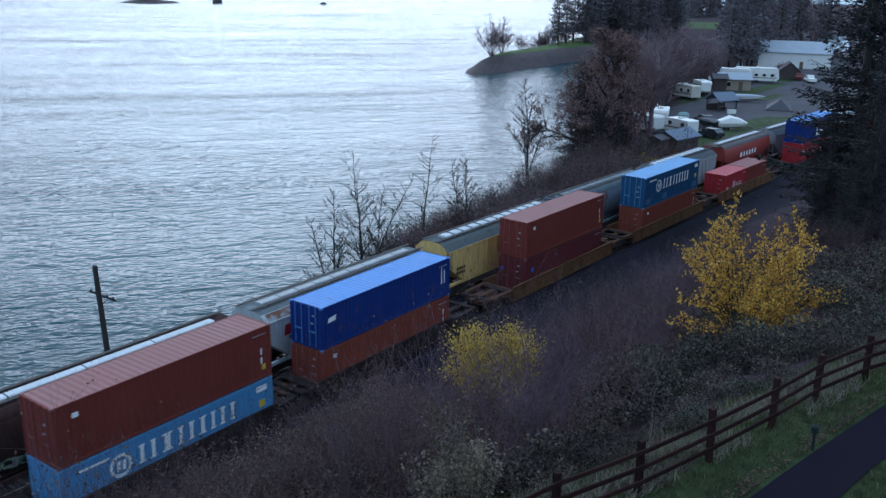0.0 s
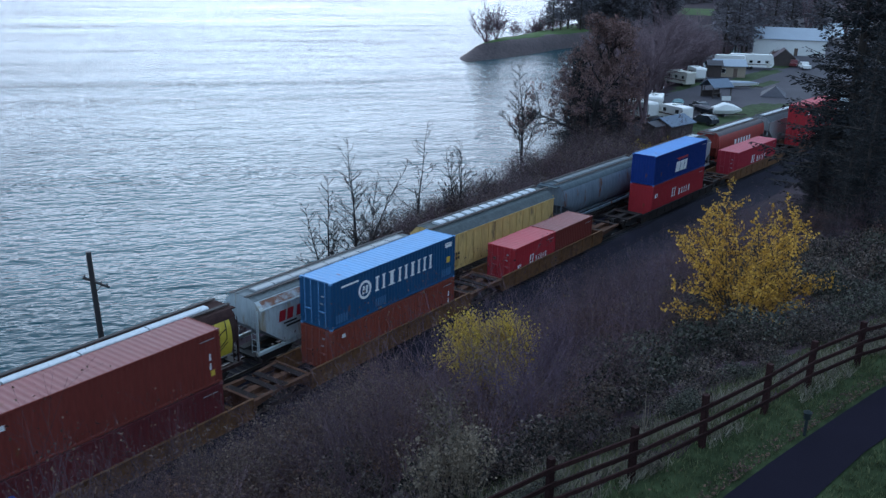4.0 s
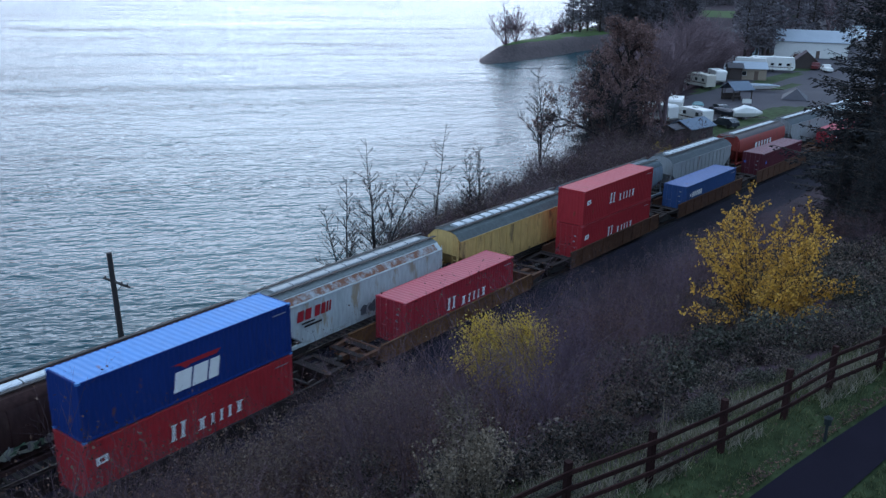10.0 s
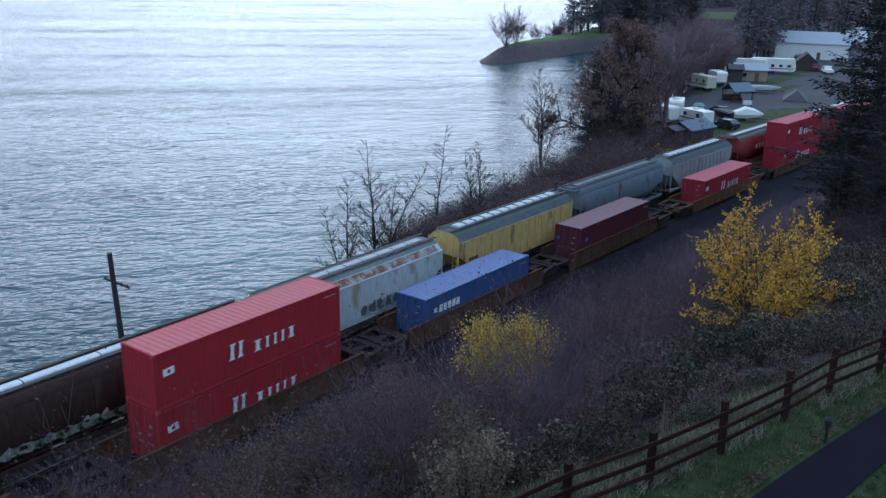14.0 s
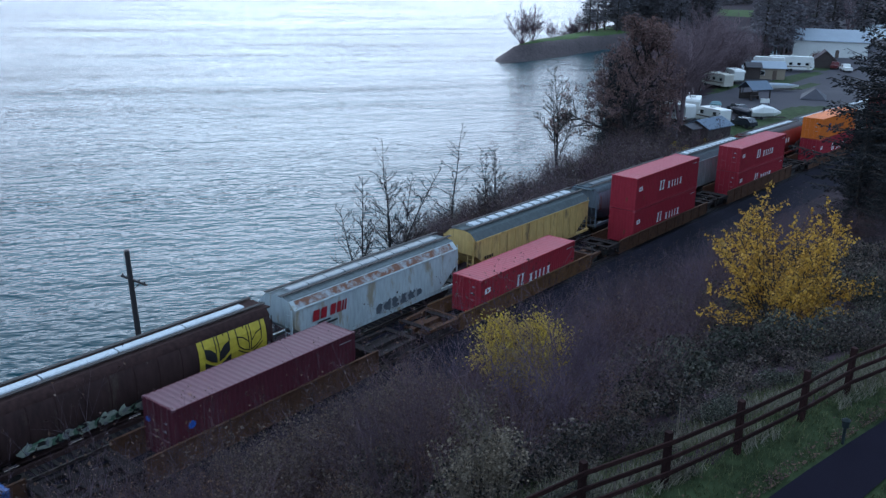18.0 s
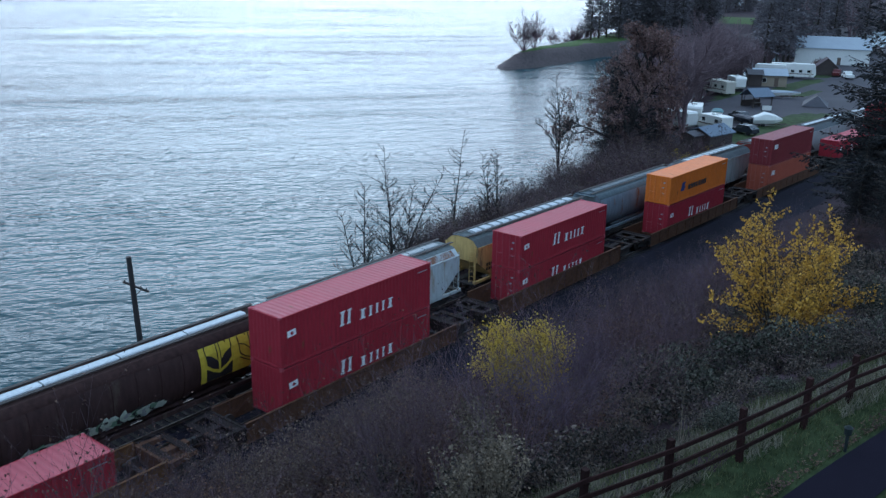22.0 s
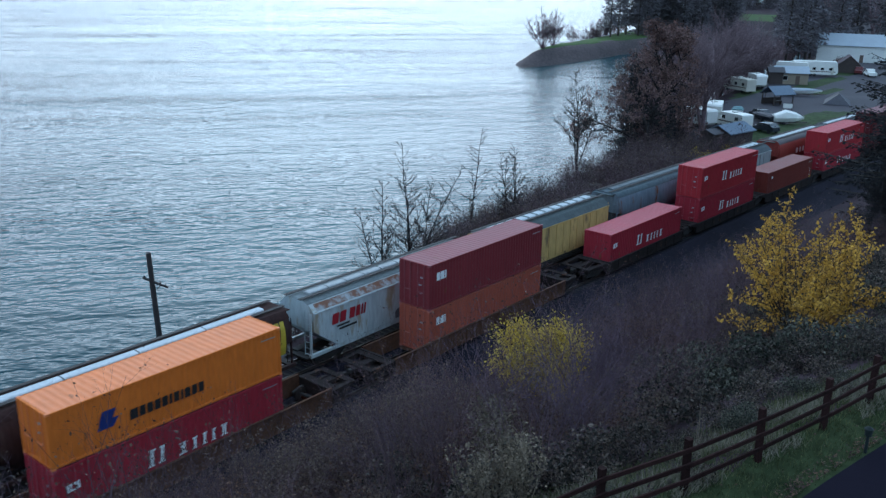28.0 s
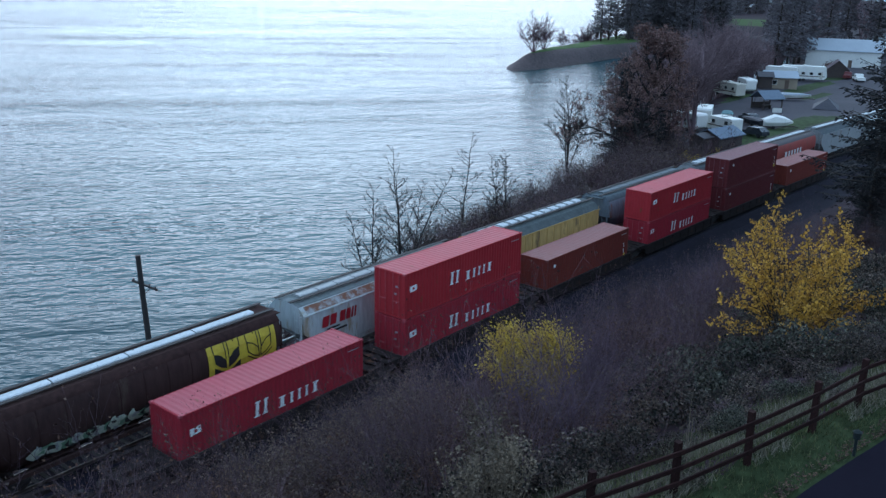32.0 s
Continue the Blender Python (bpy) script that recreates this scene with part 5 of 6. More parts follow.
def build_plants():
    r = random.Random(5)
    # leafless trees on the river bank behind the standing cars
    bank = (
        ("dark leafless tree with three upright stems on the bank", 50.9, 11.2, -2.2, 10, [(0.4, 0.2, 12.2), (-1.6, 0.9, 10.6), (2.4, -1.2, 9.6), (1.2, -1.6, 11.0)], 3, 0.3, 0.11, 0.75),
        ("dark leafless tree with forked curving stems on the bank", 47.7, 11.6, -2.2, 0, [(1.4, 0.3, 9.9), (-1.8, 0.8, 8.0), (-0.6, -0.6, 6.4)], 8, 0.26, 0.14, 0.9),
        ("slender leafless tree with one thin stem", 61.2, 13.0, -2.6, 40, [(-0.5, 0.3, 12.6)], 21, 0.26, 0.10, 0.6),
        ("vase-shaped leafless tree on the bank", 69.0, 14.0, -2.6, 0, [(-1.6, 0.6, 8.8), (-0.5, 0.8, 9.4), (0.7, -0.4, 9.6), (1.9, 0.4, 9.0), (3.6, -0.3, 7.6), (-3.4, -0.6, 6.0)], 33, 0.26, 0.11, 0.8),
        ("tall grey leafless tree with fine twigs", 103.0, 27.4, -3.0, 70, [(0.4, 0.0, 13.6), (0.9, -1.2, 11.6), (-0.9, 1.0, 10.6), (0.2, -1.9, 8.0)], 41, 0.34, 0.14, 0.75),
    )
    for label, x, y, z, turn, stems, seed, side, rad, rise in bank:
        plant("bare_tree", label, "tree", x, y, turn, 1, slim_tree(seed, stems, M["darkbark"], side, rad, rise, 0.022 if x < 90 else 0.03), group="bank trees", z=z, part_names=("trunk", "crown"))
    # thicket on the bank
    kinds = [shrub_mesh(100 + i, 3.2, 11, 0.5, 3, M["banktwig"] if i % 3 else M["twig"], 0.024, 0.8) for i in range(4)]
    lv = [leaves_on(200 + i, kinds[i][1], 1, 0.12, L["dead" if i % 2 else "sallow"], 0.3, 0.28) for i in range(4)]
    for i in range(330):
        x = 30 + 92 * ((i + r.random()) / 330) ** 0.75
        wide = shore(x) - 9.5
        y = 8.8 + wide * r.random() * 0.8
        if x < 53 and r.random() < 0.6:
            y = 9 + r.random() * 3
        j = r.randrange(4)
        if x > 113 or (100 < x < 108 and y < 13.5):
            y = min(y, 12)
        s = r.uniform(0.7, 1.25) * (0.55 if x > 112 or (100 < x < 108 and y < 13.5) else 0.7 if x < 54 else 1.25 if x < 85 else 1.55)
        plant("bank_shrub", "leafless brown shrub of the river bank thicket", "shrub", x, line(x)[1] + y, r.uniform(0, 360), s, kinds[j][0], lv[j], "bank thicket")
    # the slope: brambles above, bare shrubs below
    br = [(bramble_mesh(300 + i, 1.7, 1.35, 2600, 0.115, L["greenbramble" if i % 2 else "bramble"]), cane_mesh(320 + i, 1.7, 1.4)) for i in range(4)]
    bw = [(bramble_mesh(340 + i, 1.6, 1.7, 2200, 0.07, L["brownleaf"] if i != 1 else L["sallow"]), cane_mesh(350 + i, 1.6, 1.9)) for i in range(3)]
    tw = [shrub_mesh(400 + i, 3.2, 18, 0.5, 3, M["twig"] if i % 2 else M["greytwig"], 0.0085, 0.8) for i in range(4)]
    tl = [leaves_on(420 + i, tw[i][1], 1, 0.04, L["brownleaf"] if i % 2 else L["sallow"], 0.1, 0.4) for i in range(4)]
    x = 4.0
    while x < 75:
        top = crest(x)
        y = top + 0.55
        while y < line(x)[1] - 8.2:
            px, py = x + r.uniform(-0.9, 0.9), y + r.uniform(-0.8, 0.8)
            f = (py - top) / (line(px)[1] - 6 - top)
            green = f < 0.40 + 0.4 * noise.noise((px * 0.12, py * 0.12, 9.0)) and px > 14 or py < top + 2.7
            if math.hypot(px - 30.0, py + 15.0) < 2.8 or math.hypot(px - 27.6, py + 16.6) < 2.3 or math.hypot(px - 34.2, py + 24.4) < 2.8 or (f > 0.9 and r.random() < 0.5):
                y += 2.0
                continue
            if green:
                j = r.randrange(4)
                plant("bramble", "dark green bramble thicket on the slope", "bramble", px, py, r.uniform(0, 360), r.uniform(0.75, 1.25) * (0.36 if py < top + 1.5 else 0.55 if py < top + 2.6 else 0.78 if f < 0.18 else 1.0), br[j][1], br[j][0], "slope brambles")
            elif r.random() < (0.62 if px > 26 else 0.35):
                j = r.randrange(4)
                plant("bare_shrub", "leafless grey-brown shrub on the slope", "shrub", px, py, r.uniform(0, 360), r.uniform(0.7, 1.45) * (1.0 if f < 0.8 else 0.75) * (1.4 if px < 27 and f > 0.45 else 1.25 if px < 24 else 1.0), tw[j][0], tl[j], "slope shrubs")
            else:
                j = r.randrange(3)
                plant("withered_shrub", "brown withered shrub with a few leaves on the slope", "shrub", px, py, r.uniform(0, 360), r.uniform(0.9, 1.4) * (0.7 if f < 0.3 else 1.0), bw[j][1], bw[j][0], "slope shrubs")
            y += 2.05 if px < 48 else 2.9
        x += 1.95 if x < 48 else 2.9
    # a taller hedge of shrubs along the toe of the slope
    hl = [leaves_on(470 + i, tw[i][1], 2, 0.075, L["sallow"] if i != 2 else L["brownleaf"], 0.16, 0.95) for i in range(4)]
    for i in range(46):
        x = 13.0 + 21.5 * (i + r.random()) / 46
        j = r.randrange(4)
        plant("bare_shrub", "tall leafless grey-brown shrub at the foot of the slope", "shrub", x, -9.0 - 3.8 * r.random(), r.uniform(0, 360), r.uniform(0.78, 1.12) * (1.0 if x < 28 else 0.7), tw[j][0], hl[j] if x < 29 else tl[j], "slope shrubs")
    for i in range(16):
        j = r.randrange(4)
        plant("bare_shrub", "tall dark leafless shrub below the golden tree", "shrub", 35.5 + 12 * (i + r.random()) / 16, -13.0 - 6.0 * r.random(), r.uniform(0, 360), r.uniform(0.9, 1.5), tw[j][0], tl[j], "slope shrubs")
    # paler dry shrubs among them
    pale_ = [shrub_mesh(480 + i, 2.6, 15, 0.5, 3, M["banktwig"], 0.009, 0.8) for i in range(2)]
    pl_ = [leaves_on(484 + i, pale_[i][1], 2, 0.07, L["sallow"], 0.15, 0.6) for i in range(2)]
    for i in range(20):
        x = 14.0 + 14.0 * (i + r.random()) / 20
        plant("dry_shrub", "pale dry shrub with a few sallow leaves on the slope", "shrub", x, -9.5 - 6.5 * r.random(), r.uniform(0, 360), r.uniform(0.8, 1.3), pale_[i % 2][0], pl_[i % 2], "slope shrubs")
    # tall thin saplings near the foot of the slope, with a few withered leaves
    sap = [shrub_mesh(460 + i, 5.4, 8, 0.4, 2, M["twig"], 0.013, 0.35) for i in range(2)]
    sapl = [leaves_on(465 + i, sap[i][1], 2, 0.10, L["brownleaf"], 0.16, 0.45) for i in range(2)]
    for i, (x, y, s) in enumerate(((9.6, -11.0, 1.0), (10.6, -9.6, 0.95), (11.6, -8.4, 0.95), (12.6, -9.4, 0.9), (13.4, -8.2, 0.8))):
        plant("sapling", "thin sapling with a few withered tan leaves", "sapling", x, y, r.uniform(0, 360), s, sap[i % 2][0], sapl[i % 2], "slope saplings")
    sk = Kit()
    for dx, lean_, h in ((0, 0.05, 1.9), (0.15, -0.12, 1.2), (-0.12, 0.1, 1.0)):
        shoot(sk, Vector((dx, 0, 0)), Vector((lean_, 0.03, 1)).normalized(), h, 0.018, 5, 0.0, r, 0.05)
    plant("dry_stalk", "pale dry weed stalk standing beside the fence", "weeds", 17.25, -26.9, 0, 1, sk.mesh("stem", M["drystem"]), part_names=("stem", "foliage"))
    # pale dry weeds near the fence
    dm, dt = shrub_mesh(500, 2.3, 13, 0.32, 1, M["drystem"], 0.010, 0.42)
    dl = leaves_on(501, dt, 6, 0.085, L["dry"], 0.22)
    for x, y, s in ((18.4, -20.4, 1.25), (17.7, -21.2, 1.05), (14.1, -23.9, 0.95), (13.6, -24.6, 0.9), (15.0, -23.6, 0.8), (13.0, -24.0, 0.85)):
        plant("dry_weeds", "pale dry seed heads standing among brambles", "weeds", x, y, r.uniform(0, 360), s, dm, dl, "dry weeds")
    # the yellow bush and the golden tree
    st, tips = shrub_mesh(600, 4.1, 32, 0.45, 2, M["twig"], 0.018, 0.5)
    plant("yellow_bush", "rounded bush with yellow-olive autumn leaves on the slope", "bush", 29.8, -14.8, 30, 0.9, st, leaves_on(601, tips, 34, 0.13, L["olive"], 0.8, 1.0))
    plant("bare_shrub", "leafless purple-grey shrub beside the yellow bush", "shrub", 31.6, -17.0, 120, 0.95, tw[2][0], group="slope shrubs")
    hz = shrub_mesh(450, 2.5, 40, 0.42, 3, M["greytwig"], 0.010, 1.0)[0]
    for x, y, turn, s in ((30.8, -17.0, 200, 1.08), (32.0, -16.4, 100, 1.1), (31.6, -17.6, 20, 0.9)):
        plant("bare_shrub", "dense leafless purple-grey shrub before the yellow bush", "shrub", x, y, turn, s, hz, group="slope shrubs")
    sl = leaves_on(611, tips, 4, 0.24, L["olive"], 0.5, 0.7)
    for x, y, s in ((104.2, 10.6, 0.8), (105.8, 11.2, 0.6), (112.5, 10.4, 0.7)):
        plant("yellow_bush", "small bush with yellow leaves beside the standing cars", "bush", x, y, r.uniform(0, 360), s, st, sl)
    plant("golden_tree", "spreading young tree with golden yellow leaves", "tree", 35.2, -23.7, 40, 0.97, golden_mesh(77), part_names=("trunk", "crown"))
    # the great firs beside the line
    big = []
    for seed, h, rad, gap, step in ((700, 31, 7.0, 0.46, 0.33), (701, 29, 6.6, 0.5, 0.36), (702, 31, 7.4, 0.8, 0.6)):
        t, n = fir_mesh(seed, h, rad, gap, 6, step, 0.36 if seed < 702 else 0.6, 0.02)
        big.append((t.mesh("trunk", M["bark"]), n.mesh("crown", L["needle"])))
    for x, y, turn, s, j in ((76.5, -18.6, 0, 1.0, 0), (66, -24.5, 120, 0.92, 1), (90, -19, 210, 1.02, 2), (82, -27, 60, 1.0, 2), (60, -30.5, 300, 0.62, 0), (70, -21, 30, 0.5, 1), (73, -24, 70, 0.7, 1), (64, -21.5, 10, 0.3, 1), (58.5, -23.5, 150, 0.3, 0), (53.5, -26, 250, 0.28, 1), (68.5, -18.6, 90, 0.26, 0)):
        plant("fir_tree", "tall dark fir with drooping boughs beside the railway", "tree", x, y, turn, s, big[j], None, "firs by the line", 0.2, ("trunk", "crown"))
    # russet oaks and dark conifers by the cove
    for x, y, h, reach, seed, per in ((107.8, 19.8, 19.5, 7.4, 51, 9),):
        tr, fine, lv_ = oak_mesh(seed, h, reach, 0.27, per, 0.45)
        oak = plant("oak_tree", "large oak holding dull russet-brown leaves", "tree", x, y, 0, 1, tr, lv_, "cove trees", part_names=("trunk", "crown"))
        part("branchwork", fine, None, oak)["kind"] = "stuff"
    for x, y, h, turn in ((132.6, 22.7, 17.5, 0), (124.5, 26.5, 14.5, 90), (131.5, 24.6, 16.5, 200)):
        plant("bare_tree", "broad leafless brown tree beside the camp", "tree", x, y, turn, 1, bare_tree_mesh(int(x), h, 7, 4, 3, 0.5, 0.35, 0.14, 0.02, M["hazytwig"], 0.42), group="camp trees", part_names=("trunk", "crown"))
    for i in range(46):
        x = r.uniform(95, 114)
        y = 10.5 + r.random() ** 1.3 * 9
        if 101 < x < 110 and y < 14.5:
            continue
        j = r.randrange(4)
        plant("bank_shrub", "leafless purple-brown shrub under the cove trees", "shrub", x, y - 0.5, r.uniform(0, 360), r.uniform(0.9, 1.6), kinds[j][0], lv[j], "bank thicket")
    plant("dark_bush", "low dark evergreen bush on the bank", "bush", 60.6, 10.4, 0, 0.7, cane_mesh(991, 1.7, 1.4), bramble_mesh(990, 1.7, 1.8, 900, 0.14, L["needle"]))
    t2, n2 = fir_mesh(710, 20, 4.4, 0.75, 5, 0.5, 0.55, 0.08)
    t2m, n2m = t2.mesh("trunk", M["bark"]), n2.mesh("crown", L["needle"])
    for x, y, s in ((109.5, 23.0, 0.72), (111.0, 23.0, 0.7), (112.8, 19.6, 0.72), (117, 24, 0.75), (110.6, 16.6, 0.6), (107.0, 16.0, 0.42), (98.5, 18.5, 0.3), (121, 29, 0.85), (126, 31, 0.75)):
        plant("fir_tree", "dark fir at the edge of the cove", "tree", x, y, r.uniform(0, 360), s, t2m, n2m, "cove trees", 0.2, ("trunk", "crown"))
    # leafless trees behind the camp, greyed by the haze in their twig colour
    gm = [bare_tree_mesh(800 + i, 14, 6, 3, 4, 0.52, 0.32, 0.16, 0.012, M["hazytwig"]) for i in range(3)]
    for i in range(46):
        x = 124 + 100 * (i + r.random()) / 46
        y = 33 + (x - 124) * 0.2 + r.uniform(-3, 9)
        plant("bare_tree", "leafless purple-grey tree behind the camp", "tree", x, min(y, shore(x) - 3), r.uniform(0, 360), r.uniform(0.9, 1.45), gm[r.randrange(3)], group="camp trees", part_names=("trunk", "crown"))
    for i in range(22):
        x = 218 + 62 * (i + r.random()) / 22
        plant("bare_tree", "leafless purple-grey tree behind the camp", "tree", x, shore(x) - r.uniform(2.5, 7), r.uniform(0, 360), r.uniform(0.6, 0.95), gm[r.randrange(3)], group="camp trees", part_names=("trunk", "crown"))
    # far firs on the headland and beyond the camp, haze put into their needle colour
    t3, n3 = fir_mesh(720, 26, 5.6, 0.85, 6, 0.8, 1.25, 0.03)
    t3m, n3m = t3.mesh("trunk", M["bark"]), n3.mesh("crown", L["hazeneedle"])
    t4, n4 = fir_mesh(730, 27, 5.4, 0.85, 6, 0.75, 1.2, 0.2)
    t4m, n4m = t4.mesh("trunk", M["bark"]), n4.mesh("crown", L["hazeneedle"])
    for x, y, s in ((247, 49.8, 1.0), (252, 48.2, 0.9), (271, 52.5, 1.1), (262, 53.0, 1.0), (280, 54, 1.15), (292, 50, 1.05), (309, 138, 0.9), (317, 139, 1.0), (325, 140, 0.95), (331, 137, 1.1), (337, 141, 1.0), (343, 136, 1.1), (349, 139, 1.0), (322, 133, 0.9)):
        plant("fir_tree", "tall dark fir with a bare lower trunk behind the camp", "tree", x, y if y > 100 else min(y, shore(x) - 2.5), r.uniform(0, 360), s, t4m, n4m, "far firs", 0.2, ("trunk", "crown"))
    plant("round_bush", "round reddish-brown bush beside the white hall", "bush", 262, 38.5, 0, 1.6, cane_mesh(981, 1.7, 1.4), bramble_mesh(980, 1.6, 2.3, 900, 0.25, L["russet"]))
    spots = [(350 + 9 * i + r.uniform(-4, 4), 140 + 2.2 * i + r.uniform(-14, 6)) for i in range(26)]
    spots += [(372 + 12 * i + r.uniform(-5, 5), 122 + r.uniform(-10, 18)) for i in range(22)]
    spots += [(332 + 6 * i + r.uniform(-3, 3), 128 - 0.5 * i + r.uniform(0, 10)) for i in range(40)]
    spots += [(300, 62), (306, 58), (312, 64), (296, 56), (318, 52), (326, 44), (334, 50), (345, 40), (352, 30), (338, 24), (360, 20), (372, 34), (368, 10), (384, 0), (330, 8), (352, -8)]
    spots += [(360 + 11 * i + r.uniform(-6, 6), 40 + r.uniform(-40, 14)) for i in range(30)]
    spots += [(300 + 12 * i + r.uniform(-5, 5), -12 + r.uniform(-18, 12)) for i in range(16)]
    spots = [(x, y) for x, y in spots if not 2.52 < x / (y + 33.6) < 2.92 or y < 75]      # an open view to the mown clearing
    spots += [(585 + 11 * i + r.uniform(-5, 5), (585 + 11 * i) / r.uniform(2.4, 3.0) - 33.6) for i in range(22)]
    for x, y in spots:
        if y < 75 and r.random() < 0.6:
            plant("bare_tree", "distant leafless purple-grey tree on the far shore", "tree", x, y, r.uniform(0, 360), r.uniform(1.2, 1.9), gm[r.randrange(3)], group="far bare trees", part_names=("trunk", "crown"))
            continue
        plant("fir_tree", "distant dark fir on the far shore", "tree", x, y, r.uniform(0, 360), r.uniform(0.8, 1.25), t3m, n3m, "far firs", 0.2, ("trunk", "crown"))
    # the headland's own bare trees and bushes
    hm = [slim_tree(840 + i, [(0.3, 0.2, 12), (4.0, 1.6, 10.6), (-4.2, 1.0, 10.2), (0.8, -4.4, 10.2), (7.0, -1.4, 8.0), (-7.2, -0.6, 7.6), (-2.0, 4.0, 11), (2.6, 6.4, 9), (-3.4, -6.4, 8.6)], M["twig"], 0.34, 0.18, 0.7, 0.032, 24, 0.22) for i in range(2)]
    for x, y, s in ((249.5, 129.5, 1.0), (259, 131.5, 0.9), (285, 140, 0.55), (305, 145, 0.7), (309, 144.5, 0.6), (315, 147, 0.75), (320, 146, 0.7), (329, 149, 0.7), (337, 150, 0.7), (345, 151, 0.7)):
        plant("bare_tree", "leafless spreading tree on the grassy headland", "tree", x, y, r.uniform(0, 360), s * 1.15, hm[r.randrange(2)], group="headland trees", part_names=("trunk", "crown"))


build_plants()


def grass_stuff():
    """Rough grass on both sides of the path, as one sheet of blades."""
    r = random.Random(9)
    k = Kit()
    for _ in range(62000):
        x = r.uniform(7, 34)
        top = crest(x)
        y = top + r.uniform(-7.5, 3.0)
        ya = float(np.interp(x, [2, 15.3, 18.0, 22.3, 52], [-27.2, -29.3, -29.8, -30.75, -40])) + 0.08
        yb = float(np.interp(x, [2, 16.4, 19.7, 52], [-28.6, -30.75, -31.3, -41.2])) - 0.08
        if yb < y < ya:
            continue
        p = Vector((x, y, ground_z(x, y) - 0.01))
        h = r.uniform(0.05, 0.16) * (1.8 if y > top - 0.5 else 1)
        a = r.uniform(0, 6.28)
        s = Vector((math.cos(a), math.sin(a), 0)) * 0.012
        e = Vector((r.uniform(-1, 1), r.uniform(-1, 1), 0)) * h * 0.6
        i = len(k.v)
        k.v += [tuple(p - s), tuple(p + s), tuple(p + e + Vector((0, 0, h)))]
        k.f.append((i, i + 1, i + 2))
    tagged(new("grass", k.mesh("grass", L["blade"])), "short wet grass beside the footpath", "grass", kind="stuff")


grass_stuff()


def dry_grass():
    """A strip of rough pale grass along the fence."""
    r = random.Random(29)
    k = Kit()
    for _ in range(20000):
        x = r.uniform(6, 34)
        y = crest(x) + r.uniform(-0.7, 1.9)
        if noise.noise((x * 0.7, y * 0.7, 4.0)) < -0.05:
            continue
        p = Vector((x, y, ground_z(x, y) - 0.01))
        h = r.uniform(0.14, 0.42)
        a = r.uniform(0, 6.28)
        s = Vector((math.cos(a), math.sin(a), 0)) * 0.011
        i = len(k.v)
        k.v += [tuple(p - s), tuple(p + s), tuple(p + Vector((r.uniform(-1, 1) * h * 0.7, r.uniform(-1, 1) * h * 0.7, h)))]
        k.f.append((i, i + 1, i + 2))
    tagged(new("dry_grass", k.mesh("dry_grass", L["straw"])), "pale rough grass along the fence", "grass", kind="stuff")


dry_grass()


def fallen_leaves():
    """Fallen leaves strewn over the grass and the path's edges."""
    r = random.Random(19)
    k = Kit()
    for q in range(2400):
        x = r.uniform(7, 34)
        y = crest(x) - 7.0 * r.random() ** 1.4 + 0.8
        ya = float(np.interp(x, [2, 15.3, 18.0, 22.3, 52], [-27.2, -29.3, -29.8, -30.75, -40])) + 0.15
        if y < ya or q > 500:
            y = ya + 0.35 * r.random() ** 2
        p = Vector((x, y, ground_z(x, y) + 0.05))
        a, s = r.uniform(0, 6.28), r.uniform(0.025, 0.045)
        u = Vector((math.cos(a) * s, math.sin(a) * s, r.uniform(-0.01, 0.02)))
        v = Vector((-math.sin(a) * s * 0.6, math.cos(a) * s * 0.6, r.uniform(0, 0.015)))
        i = len(k.v)
        k.v += [tuple(p - u), tuple(p + v), tuple(p + u), tuple(p - v)]
        k.f.append((i, i + 1, i + 2, i + 3))
    tagged(new("fallen_leaves", k.mesh("fallen_leaves", L["brownleaf"])), "brown leaves fallen on grass and path", "leaves", kind="stuff")


fallen_leaves()


# ---- fence, pole, lamp ----
FENCE_PTS = [(4.2, -24.9), (6.4, -25.3), (8.6, -25.75), (10.75, -26.3), (12.91, -26.86), (14.94, -27.62), (17.15, -28.27), (19.52, -28.88), (21.58, -29.32), (23.72, -30.02), (26.0, -31.1), (28.2, -31.9), (30.4, -32.7), (32.6, -33.5)]


def build_fence():
    fe = thing("fence", "brown-stained three-rail wooden fence along the slope", "fence")
    r = random.Random(4)
    pts = [Vector((x, y, ground_z(x, y))) for x, y in FENCE_PTS]
    pm = Kit().box(-0.065, 0.065, -0.065, 0.065, -0.3, 1.26, c=0.012).mesh("post", M["fence"])
    for i, p in enumerate(pts):
        d = (pts[min(i + 1, len(pts) - 1)] - pts[max(i - 1, 0)])
        o = part("post", pm, M["fence"], fe)
        o.matrix_basis = pose(p.x, p.y, p.z, r.uniform(-1.5, 1.5), r.uniform(-1.5, 1.5), math.degrees(math.atan2(d.y, d.x)))
    for a, b in zip(pts, pts[1:]):
        d = b - a
        rm = Kit().box(0, d.length + 0.06, -0.022, 0.022, -0.052, 0.052, c=0.01).mesh("rail", M["fence"])
        for h in (0.38, 0.72, 1.06):
            o = part("rail", rm, M["fence"], fe)
            q = d.to_track_quat("X", "Z").to_matrix().to_4x4()
            side = Vector((-d.y, d.x, 0)).normalized() * -0.098
            o.matrix_basis = Matrix.Translation(a + side + Vector((0, 0, h + r.uniform(-0.015, 0.015)))) @ q


build_fence()


